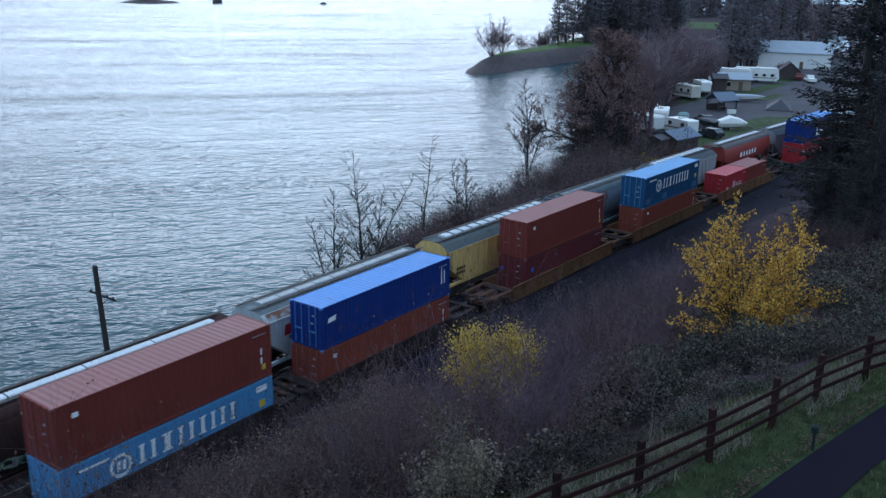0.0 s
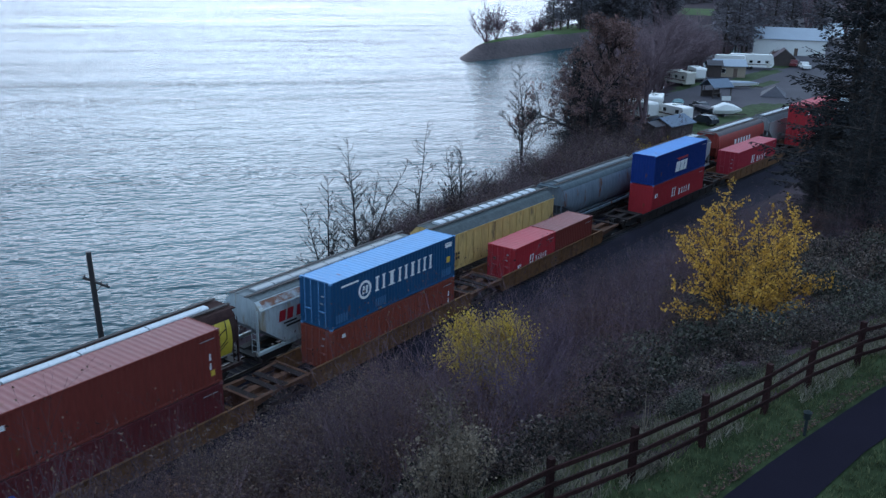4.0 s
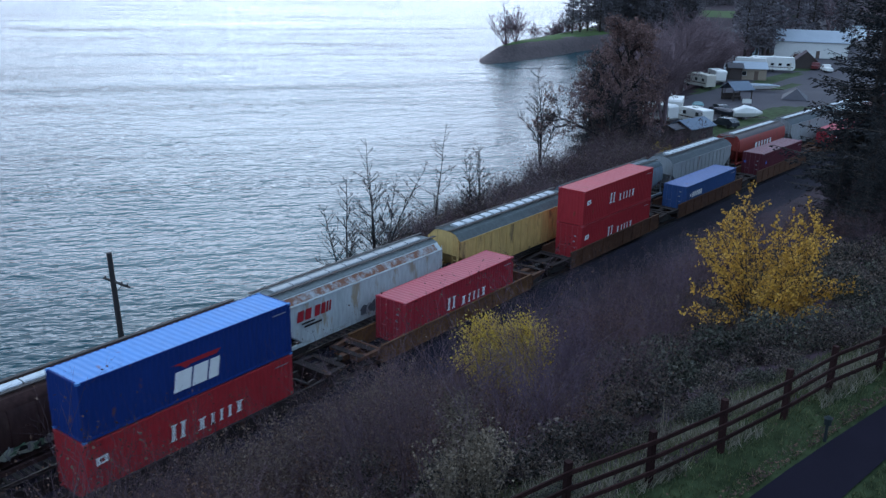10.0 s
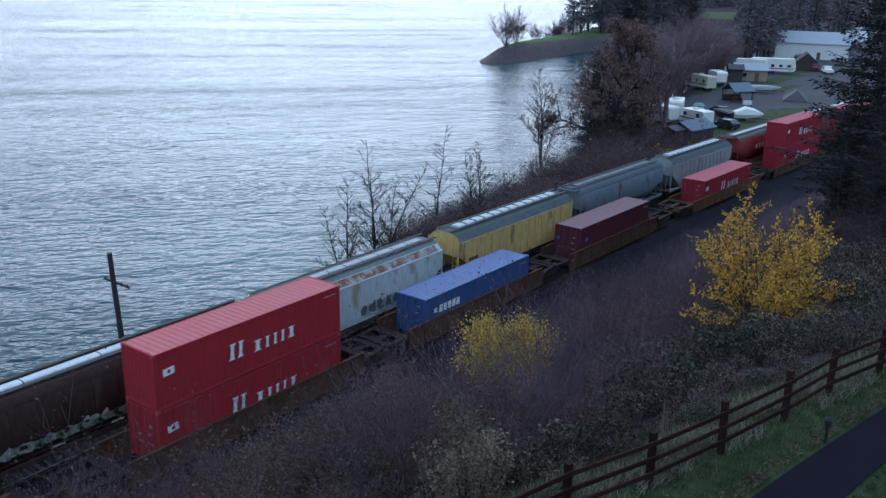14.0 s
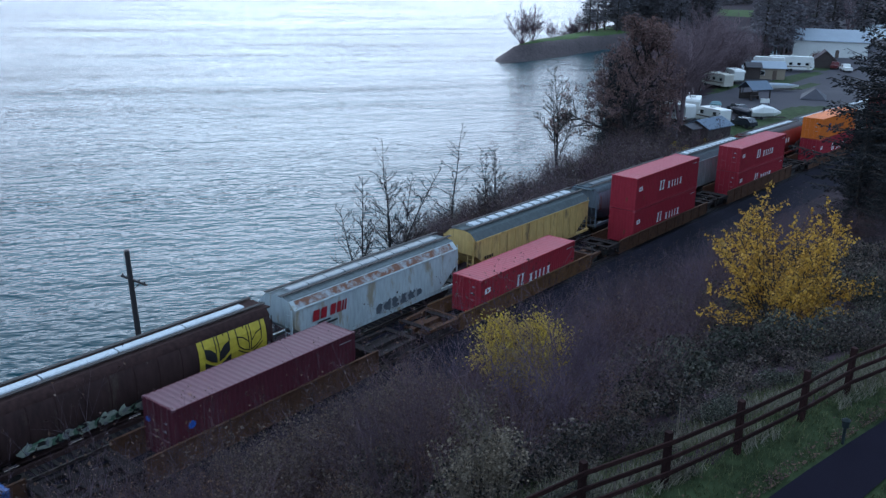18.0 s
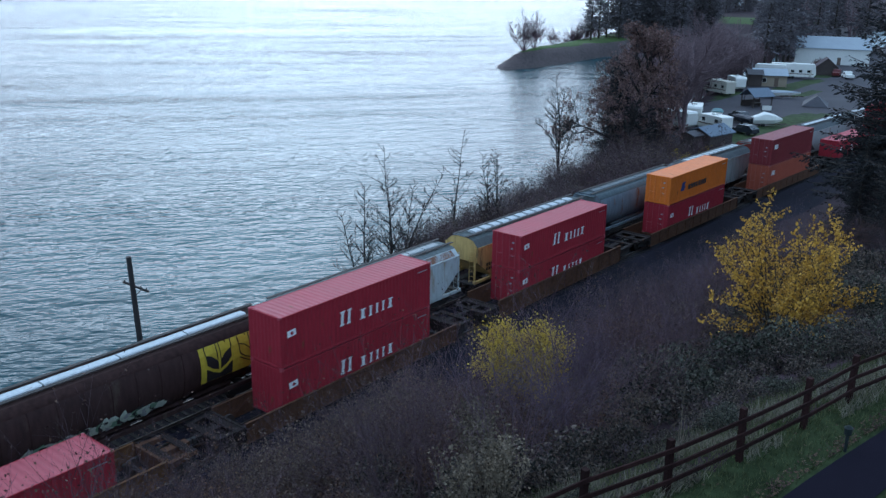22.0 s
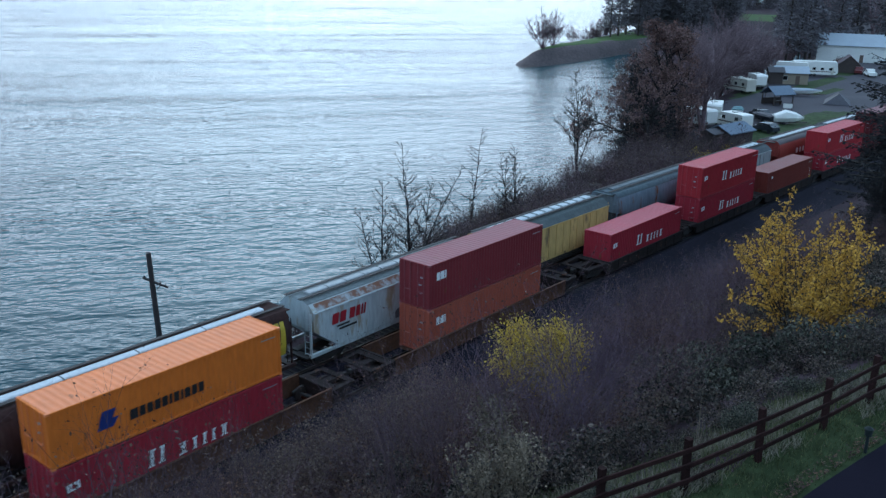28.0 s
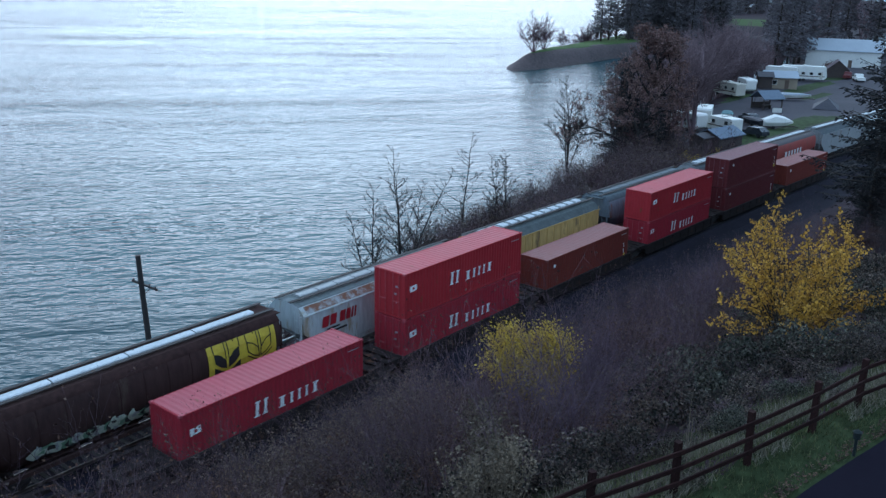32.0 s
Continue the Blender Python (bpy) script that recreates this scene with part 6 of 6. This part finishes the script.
def build_pole():
    po = thing("utility_pole", "dark leaning wooden pole with a broken crossarm at the shore", "pole", at=pose(26.5, 9.0, ground_z(26.5, 9.0) - 0.2))
    k = Kit().tube((0, 0, 0), (-0.42, 0, 9.1), 0.19, 0.14, 10)
    part("shaft", k, M["pole"], po)
    part("crossarm", Kit().box(-0.06, 0.06, -0.95, 0.6, -0.05, 0.05, c=0.01), M["pole"], po).matrix_basis = pose(-0.34, -0.05, 7.4, 18, 0, 30)
    part("brace", Kit().tube((0, -0.5, -0.2), (0, 0.0, -0.7), 0.02, n=5), M["pole"], po).matrix_basis = pose(-0.34, -0.05, 7.4, 0, 0, 30)
    for y in (-0.85, -0.5, 0.5):
        part("insulator", shared("insul", lambda: Kit().tube((0, 0, 0), (0, 0, 0.14), 0.045, 0.03, n=8).mesh("insulator", M["pole"])), M["pole"], po).matrix_basis = pose(-0.34 - y * 0.45, -0.05 + y * 0.82, 7.44 + y * 0.3)
    part("wire", Kit().tube((0.1, 0, 0), (0.0, -0.15, -1.4), 0.012, n=4), M["pole"], po, "loose hanging wire").matrix_basis = pose(-0.5, -0.5, 5.6)


build_pole()


def build_path_light():
    x, y = 19.0, -29.93
    pl = thing("path_light", "small dark bollard light at the path's edge", "light", at=pose(x, y, ground_z(x, y)))
    dark = surface("dark_green_metal", (0.008, 0.013, 0.013), 0.95, 0.2, 8, 1, 0.05)
    part("post", Kit().tube((0, 0, -0.1), (0, 0, 0.42), 0.035, n=8), dark, pl)
    part("head", Kit().tube((0, 0, 0.42), (0, 0, 0.58), 0.075, 0.085, n=12), dark, pl)
    part("cap", Kit().tube((0, 0, 0.58), (0, 0, 0.63), 0.10, 0.03, n=12), dark, pl)


build_path_light()

# ---- the camp on the shore ----
W = dict(
    white=surface("white_siding", (0.70, 0.68, 0.63), 0.55, 0.08, 3.0, 0.3, 0.05),
    cream=surface("cream_siding", (0.50, 0.46, 0.38), 0.6, 0.1, 3.0, 0.3, 0.05),
    metal_roof=surface("grey_metal_roof", (0.28, 0.31, 0.34), 0.65, 0.12, 3.0, 0.3, 0.05),
    blue_roof=surface("blue_grey_metal_roof", (0.12, 0.15, 0.19), 0.85, 0.15, 3.0, 0.3, 0.05),
    shingle=surface("dark_shingle_roof", (0.07, 0.065, 0.07), 0.85, 0.25, 6.0, 0.5, 0.2),
    pinkroof=surface("weathered_brown_roof", (0.12, 0.085, 0.088), 0.9, 0.25, 6.0, 0.5, 0.2),
    tan=surface("tan_siding", (0.28, 0.22, 0.16), 0.7, 0.15, 4.0, 0.4, 0.1),
    wood=surface("dark_weathered_wood", (0.06, 0.045, 0.04), 0.9, 0.3, 8.0, 0.8, 0.2),
    glass=surface("dark_window_glass", (0.01, 0.012, 0.015), 0.12, 0.1, 2.0, 0.5, 0.0, spec=0.6),
    tyre=surface("tyre_rubber", (0.015, 0.015, 0.015), 0.85, 0.2, 10, 1, 0.05),
    teal=surface("teal_tarpaulin", (0.03, 0.13, 0.14), 0.6, 0.2, 3.0, 0.6, 0.1),
    darkcar=surface("dark_car_paint", (0.02, 0.024, 0.03), 0.3, 0.1, 3.0, 0.3, 0.0),
    redcar=surface("dull_red_car_paint", (0.12, 0.02, 0.02), 0.35, 0.1, 3.0, 0.3, 0.0),
    stripe=surface("brown_stripe", (0.12, 0.08, 0.06), 0.6, 0.1, 3, 0.4, 0.0),
    tarp=surface("grey_tarpaulin", (0.04, 0.037, 0.045), 0.7, 0.2, 3.0, 0.5, 0.1),
)


def gable(k, L_, w_, z0, rise, over=0.35, thick=0.12):
    """Two roof slopes over a footprint centred on the origin, ridge along x."""
    a = L_ / 2 + over
    b = w_ / 2 + over
    d = rise * over / (w_ / 2)
    for s in (-1, 1):
        k.add([(-a, s * b, z0 - d), (a, s * b, z0 - d), (a, 0, z0 + rise), (-a, 0, z0 + rise),
               (-a, s * b, z0 - d + thick), (a, s * b, z0 - d + thick), (a, 0, z0 + rise + thick), (-a, 0, z0 + rise + thick)],
              [(0, 1, 2, 3), (4, 7, 6, 5), (0, 4, 5, 1), (1, 5, 6, 2), (3, 2, 6, 7), (0, 3, 7, 4)])
    return k


def house(name, label, x, y, turn, L_, w_, wall_h, rise, wall, roof, windows=(), doors=()):
    z = ground_z(x, y)
    ho = thing(name, label, "building", at=pose(x, y, z, 0, 0, turn))
    k = Kit().box(-L_ / 2, L_ / 2, -w_ / 2, w_ / 2, -0.5, wall_h)
    for s in (-1, 1):
        k.prism([(-w_ / 2, wall_h), (w_ / 2, wall_h), (0, wall_h + rise)], "x", s * L_ / 2 - 0.05, s * L_ / 2 + 0.05)
    part("wall", k, wall, ho)
    part("roof", gable(Kit(), L_, w_, wall_h, rise), roof, ho)
    for wx, wz, ww, wh in windows:
        f = part("window", Kit().box(wx - ww / 2 - 0.08, wx + ww / 2 + 0.08, -w_ / 2 - 0.06, -w_ / 2 + 0.02, wz - 0.08, wz + wh + 0.08), W["white"], ho)
        part("pane", Kit().box(wx - ww / 2, wx + ww / 2, -w_ / 2 - 0.08, -w_ / 2 - 0.06, wz, wz + wh), W["glass"], f)
    for wx, ww, wh in doors:
        part("door", Kit().box(wx - ww / 2, wx + ww / 2, -w_ / 2 - 0.06, -w_ / 2 + 0.02, 0, wh), W["stripe"], ho)
    return ho


def wheels(ob, xs, w_, r=0.33):
    wm = shared(("campwheel", r), lambda: Kit().tube((0, -0.11, 0), (0, 0.11, 0), r, n=14).mesh("wheel", W["tyre"]))
    for x in xs:
        for y in (-w_ / 2 + 0.1, w_ / 2 - 0.1):
            part("wheel", wm, W["tyre"], ob).matrix_basis = pose(x, y, r)


def camper(label, x, y, turn, L_, body, stripe=True, motor=False, h=2.95):
    ob = thing("motor_home" if motor else "travel_trailer", label, "motor home" if motor else "trailer", "campers", at=pose(x, y, ground_z(x, y), 0, 0, turn))
    a = L_ / 2
    if motor:
        prof = [(-a, 0.5), (a - 0.1, 0.5), (a, 0.8), (a - 0.15, 1.3), (a - 1.1, 1.45), (a - 1.4, 1.9), (a - 0.5, 2.1), (a - 0.5, h - 0.15), (a - 0.8, h), (-a + 0.15, h), (-a, h - 0.15)]
    else:
        prof = [(-a + 0.5, 0.5), (a - 0.6, 0.5), (a, 1.0), (a, 1.7), (a - 0.35, h - 0.1), (a - 0.6, h), (-a + 0.3, h), (-a, h - 0.3), (-a, 0.9)]
    part("body", Kit().prism(prof, "y", -1.2, 1.2), body, ob)
    for i, wx in enumerate(np.linspace(-a + 1.2, a - 1.7, max(2, int(L_ / 2)))):
        for y in (-1.215, 1.215):
            f = part("window", Kit().box(wx - 0.38, wx + 0.38, y - 0.012, y + 0.012, 1.55, 2.15), W["glass"], ob)
    if stripe:
        for y in (-1.21, 1.21):
            part("stripe", Kit().box(-a + 0.3, a - 0.5, y - 0.008, y + 0.008, 1.1, 1.3), W["stripe"], ob)
    part("roof_vent", Kit().box(-0.4, 0.4, -0.35, 0.35, h, h + 0.25, c=0.05), W["white"], ob)
    part("door", Kit().box(a - 1.6, a - 0.95, -1.225, -1.2, 0.6, 2.3), W["cream"], ob)
    wheels(ob, (-0.9, 0.0) if not motor else (-a + 1.4, a - 1.3), 2.4)
    return ob


def car(label, x, y, turn, paint_, pickup=False):
    ob = thing("pickup_truck" if pickup else "car", label, "vehicle", "camp vehicles", at=pose(x, y, ground_z(x, y), 0, 0, turn))
    if pickup:
        prof = [(-2.6, 0.4), (2.6, 0.4), (2.65, 0.9), (1.6, 1.05), (1.0, 1.75), (-0.3, 1.8), (-0.5, 1.1), (-2.6, 1.1)]
    else:
        prof = [(-2.2, 0.4), (2.2, 0.4), (2.25, 0.8), (1.2, 0.98), (0.6, 1.5), (-1.2, 1.55), (-2.1, 1.0)]
    part("body", Kit().prism(prof, "y", -0.88, 0.88), paint_, ob)
    part("window", Kit().prism([(-0.2, 1.12), (0.95, 1.1), (0.7, 1.5), (-0.2, 1.55)], "y", -0.9, 0.9), W["glass"], ob)
    part("windscreen", Kit().add([(1.15, -0.75, 1.06), (1.15, 0.75, 1.06), (0.68, 0.7, 1.5), (0.68, -0.7, 1.5)], [(0, 1, 2, 3)]), W["glass"], ob).location.x = 0.14 if not pickup else 0.4
    wheels(ob, (-1.4, 1.4), 1.85, 0.34)


def boat(label, x, y, turn, L_, hull, cover, tall=0.0):
    ob = thing("boat", label, "boat", "camp boats", at=pose(x, y, ground_z(x, y), 0, 0, turn))
    a = L_ / 2
    v = []
    for f, hw, kz in ((-1.0, 0.95, 0.45), (-0.3, 1.05, 0.42), (0.4, 0.85, 0.5), (1.0, 0.03, 1.0)):
        v += [(f * a, -hw, 1.15), (f * a, -hw * 0.7, kz + 0.1), (f * a, 0, kz - 0.05), (f * a, hw * 0.7, kz + 0.1), (f * a, hw, 1.15)]
    f = [(i * 5 + j, (i + 1) * 5 + j, (i + 1) * 5 + j + 1, i * 5 + j + 1) for i in range(3) for j in range(4)] + [(0, 1, 2, 3, 4)]
    part("hull", Kit().add(v, f), hull, ob)
    v = []
    for f_, hw, rz in ((-1.0, 0.97, 1.3), (-0.3, 1.07, 1.55), (0.4, 0.87, 1.5), (1.0, 0.04, 1.2)):
        top = rz + tall * (1.25 - abs(f_ + 0.2))
        v += [(f_ * a, -hw, 1.15), (f_ * a, -hw * 0.78, 1.15 + 0.75 * (top - 1.15)), (f_ * a, 0, top), (f_ * a, hw * 0.78, 1.15 + 0.75 * (top - 1.15)), (f_ * a, hw, 1.15)]
    part("cover", Kit().add(v, [(i * 5 + j, i * 5 + j + 1, (i + 1) * 5 + j + 1, (i + 1) * 5 + j) for i in range(3) for j in range(4)] + [(0, 1, 2, 3, 4)]), cover, ob)
    part("trailer_frame", Kit().box(-a, a + 0.8, -0.5, -0.4, 0.3, 0.4).box(-a, a + 0.8, 0.4, 0.5, 0.3, 0.4).box(-a, -a + 0.1, -0.5, 0.5, 0.3, 0.42), M["steel"], ob)
    wheels(ob, (-a * 0.4,), 1.9, 0.28)


def build_camp():
    house("white_building", "long white hall with a grey metal roof by the trees", 281.8, 42, -74, 20, 13, 4.6, 2.9, W["white"], W["metal_roof"], [], [(2, 1.0, 2.1)])
    house("cabin", "small tan cabin with a grey roof", 210.5, 36.0, -60, 7, 5, 2.6, 1.2, W["tan"], W["metal_roof"], [(-1.5, 1.0, 0.9, 0.9)], [(1.2, 0.9, 2.0)])
    house("shed", "low dark wooden shed with a blue-grey roof beside the track", 125.2, 15.3, -10, 6.0, 3.8, 3.0, 0.9, W["wood"], W["blue_roof"], [], [(0.5, 0.9, 1.9)])
    house("shed", "dark wooden shed at the cabin's side", 207, 38.2, -60, 3, 3, 2.8, 0.8, W["wood"], W["shingle"])
    house("shed", "weathered brown shed with a dull roof near the hall", 247, 33.6, -160, 5.5, 5.5, 2.0, 2.3, W["wood"], W["pinkroof"])
    house("hut", "narrow dark hut beside the low shed", 121.0, 16.4, -10, 2.2, 2.2, 3.2, 0.4, W["wood"], W["shingle"])
    # picnic shelter
    x, y = 174.4, 25.9
    sh = thing("picnic_shelter", "open wooden picnic shelter with a blue-grey roof", "shelter", at=pose(x, y, ground_z(x, y), 0, 0, -30))
    for px in (-2.2, 2.2):
        for py in (-1.7, 1.7):
            part("post", shared("shpost", lambda: Kit().box(-0.1, 0.1, -0.1, 0.1, -0.2, 2.4, c=0.015).mesh("post", W["wood"])), W["wood"], sh).matrix_basis = pose(px, py, 0)
    part("roof", gable(Kit(), 4.4, 3.6, 2.3, 1.2), W["blue_roof"], sh)
    part("wall", Kit().box(-2.1, 2.1, 1.6, 1.7, 0, 1.2), W["wood"], sh)
    part("table", Kit().box(-1.0, 1.0, -0.4, 0.4, 0.68, 0.76).box(-0.9, -0.8, -0.3, 0.3, 0, 0.68).box(0.8, 0.9, -0.3, 0.3, 0, 0.68), W["wood"], sh)
    camper("long white travel trailer parked on grass", 231, 37, -68, 10.5, W["white"], h=3.6)
    camper("white travel trailer behind the long one", 225, 40.5, -75, 7.5, W["white"], h=3.5)
    camper("cream motor home with brown stripe and dark windows", 187, 38.5, 60, 7.5, W["cream"], motor=True)
    camper("small white travel trailer under bare trees", 195, 37.8, 40, 6.0, W["white"])
    camper("white motor home parked near the track", 141.0, 21.0, 65, 5.8, W["white"], motor=True, h=2.6)
    camper("white travel trailer half hidden by branches", 145.5, 26.3, 20, 6.5, W["white"], stripe=False, h=3.3)
    camper("white travel trailer half hidden by branches", 139.5, 26.5, 70, 6.0, W["white"], stripe=False, h=3.0)
    boat("small boat under a teal tarpaulin", 155, 26.0, 20, 4.5, W["white"], W["teal"])
    boat("white motor boat under a pale cover on its trailer", 152, 16.0, -50, 5.2, W["white"], W["white"], 0.8)
    boat("white open boat on its trailer beside the shelter", 190, 26.6, -55, 8.5, W["white"], W["metal_roof"])
    boat("dark blue boat on its trailer", 151.5, 20.2, 60, 5.5, W["darkcar"], W["tarp"])
    car("dark parked car facing the track", 141.5, 16.0, 70, W["darkcar"])
    car("dark parked car on the gravel lot", 155, 22, 50, W["darkcar"])
    car("dull red parked pickup beside the hall", 244, 30, 10, W["redcar"], True)
    car("pale parked pickup on the lot", 239, 26, 30, W["white"], True)
    tp = thing("tarpaulin_tent", "low grey tarpaulin stretched over stored goods", "tarpaulin", at=pose(185, 17.8, ground_z(185, 17.8), 0, 0, 15))
    part("sheet", Kit().add([(-4, -2.4, 0), (4, -2.4, 0), (4.2, 2.4, 0), (-4, 2.4, 0), (-1.2, -0.2, 1.9), (0.6, 0.1, 2.0), (2.4, 0, 1.4), (-2.6, 0, 1.0)],
                            [(0, 4, 7), (0, 5, 4), (0, 1, 5), (1, 6, 5), (1, 2, 6), (2, 5, 6), (2, 4, 5), (2, 3, 4), (3, 7, 4), (3, 0, 7)]), W["tarp"], tp)
    part("pole", Kit().tube((-1.2, -0.2, 0), (-1.2, -0.2, 1.9), 0.04, n=6), M["steel"], tp)
    part("pole", Kit().tube((0.6, 0.1, 0), (0.6, 0.1, 2.0), 0.04, n=6), M["steel"], tp)
    po = thing("post", "thin dark post standing beside a motor home", "post", at=pose(182, 31, ground_z(182, 31)))
    part("shaft", Kit().tube((0, 0, -0.3), (0.1, 0, 3.9), 0.09, 0.07, n=8), W["wood"], po)
    sg = thing("sign_board", "small white sign board at the lot", "sign", at=pose(163, 20.0, ground_z(163, 20), 0, 0, -60))
    part("board", Kit().box(-0.8, 0.8, -0.03, 0.03, 1.0, 1.8, c=0.01), W["white"], sg)
    for x in (-0.7, 0.7):
        part("post", Kit().box(x - 0.05, x + 0.05, 0.03, 0.1, -0.2, 1.8), W["wood"], sg)


build_camp()


def build_islands():
    rock = M["bank"]
    rows_ = (("rock_islet", "low dark rock shelf in the river", 571, 752, 34, 14, 3.4, 3), ("rock_stack", "tall dark rock standing on a river shelf", 571, 754, 15, 10, 5, 9),
             ("rock_stack", "small square rock in the river", 629, 718, 5, 4.5, 5, 9), ("rock_islet", "small low rock awash in the river", 708, 643, 5.5, 3, 2.2, 3))
    for name, label, x, y, rx, ry, h, steep in rows_:
        k = Kit()
        n, rings = 28, 8
        for j in range(rings):
            f = 1 - j / (rings - 1)
            for i in range(n):
                a = 2 * math.pi * i / n
                q = 1 + 0.2 * noise.noise((math.cos(a) * 1.5 + x, math.sin(a) * 1.5, j * 0.3))
                k.v.append((rx * f * q * math.cos(a), ry * f * q * math.sin(a), -1.5 + (h + 1.5) * (1 - f ** steep) * (0.9 + 0.2 * noise.noise((i * 0.7, j * 1.0, x)))))
        k.f = [(j * n + i, j * n + (i + 1) % n, (j + 1) * n + (i + 1) % n, (j + 1) * n + i) for j in range(rings - 1) for i in range(n)]
        ob = new(name, k.mesh(name, rock))
        ob.matrix_world = pose(x, y, RIVER, 0, 0, -36)
        tagged(ob, label, "rock", "islets")


build_islands()


def build_gull():
    gu = thing("gull", "dark distant gull gliding low over the river", "bird")
    dark = surface("gull_plumage", (0.06, 0.06, 0.065), 0.8, 0.3, 6, 1, 0)
    body = Kit()
    for i, (x, r_) in enumerate(((-0.34, 0.02), (-0.2, 0.07), (0.0, 0.10), (0.2, 0.08), (0.32, 0.05), (0.42, 0.01))):
        body.v += [(x, r_ * math.cos(2 * math.pi * j / 8), r_ * math.sin(2 * math.pi * j / 8)) for j in range(8)]
    body.f = [(i * 8 + j, i * 8 + (j + 1) % 8, i * 8 + 8 + (j + 1) % 8, i * 8 + 8 + j) for i in range(5) for j in range(8)]
    part("body", body, dark, gu)
    for s in (-1, 1):
        part("wing", Kit().add([(0.14, 0.06 * s, 0.04), (0.16, 0.4 * s, 0.16), (0.02, 0.85 * s, 0.08), (-0.06, 0.4 * s, 0.15), (-0.1, 0.06 * s, 0.03), (0.02, 0.4 * s, 0.19), (0.02, 0.06 * s, 0.07)],
                               [(0, 1, 5, 6), (6, 5, 3, 4), (1, 2, 5), (5, 2, 3), (0, 4, 3, 1), (1, 3, 2)]), dark, gu)
    part("tail", Kit().add([(-0.3, -0.04, 0), (-0.3, 0.04, 0), (-0.5, 0.09, 0.01), (-0.5, -0.09, 0.01), (-0.3, 0, 0.025), (-0.5, 0, 0.03)], [(0, 1, 2, 3), (0, 4, 5, 3), (4, 1, 2, 5)]), dark, gu)
    return gu


gull = build_gull()


# ---- what moves ----
def motions():
    # the river's waves drift slowly towards the near bank
    walk(water, [(t, pose(-0.6 * t, -0.45 * t, RIVER)) for t in range(0, 33, 8)])
    # a gull comes down over the river late in the shot
    flight = [(0, 168.8, 152.6, 187), (14, 205.3, 157.8, 129.1), (26, 235.1, 152.2, 37.6), (28.1, 240.9, 144.7, 10.9), (28.4, 241.5, 143.5, 6.0), (28.7, 242.2, 142.5, 4.6),
              (29.3, 241.1, 143.6, 1.1), (29.9, 240.8, 143.8, -1.0), (30.2, 243.3, 140.4, 0.5), (31, 248.1, 134.3, 8), (32, 254.9, 124.7, 25.6)]
    walk(gull, [(t, pose(x, y, z, 8, -6, -35)) for t, x, y, z in flight])
    for ob, s, z in MOVERS:
        walk(ob, [(t, on_line(at_time(s, t), 0.0, z)) for t in range(0, 33, 2)])


motions()
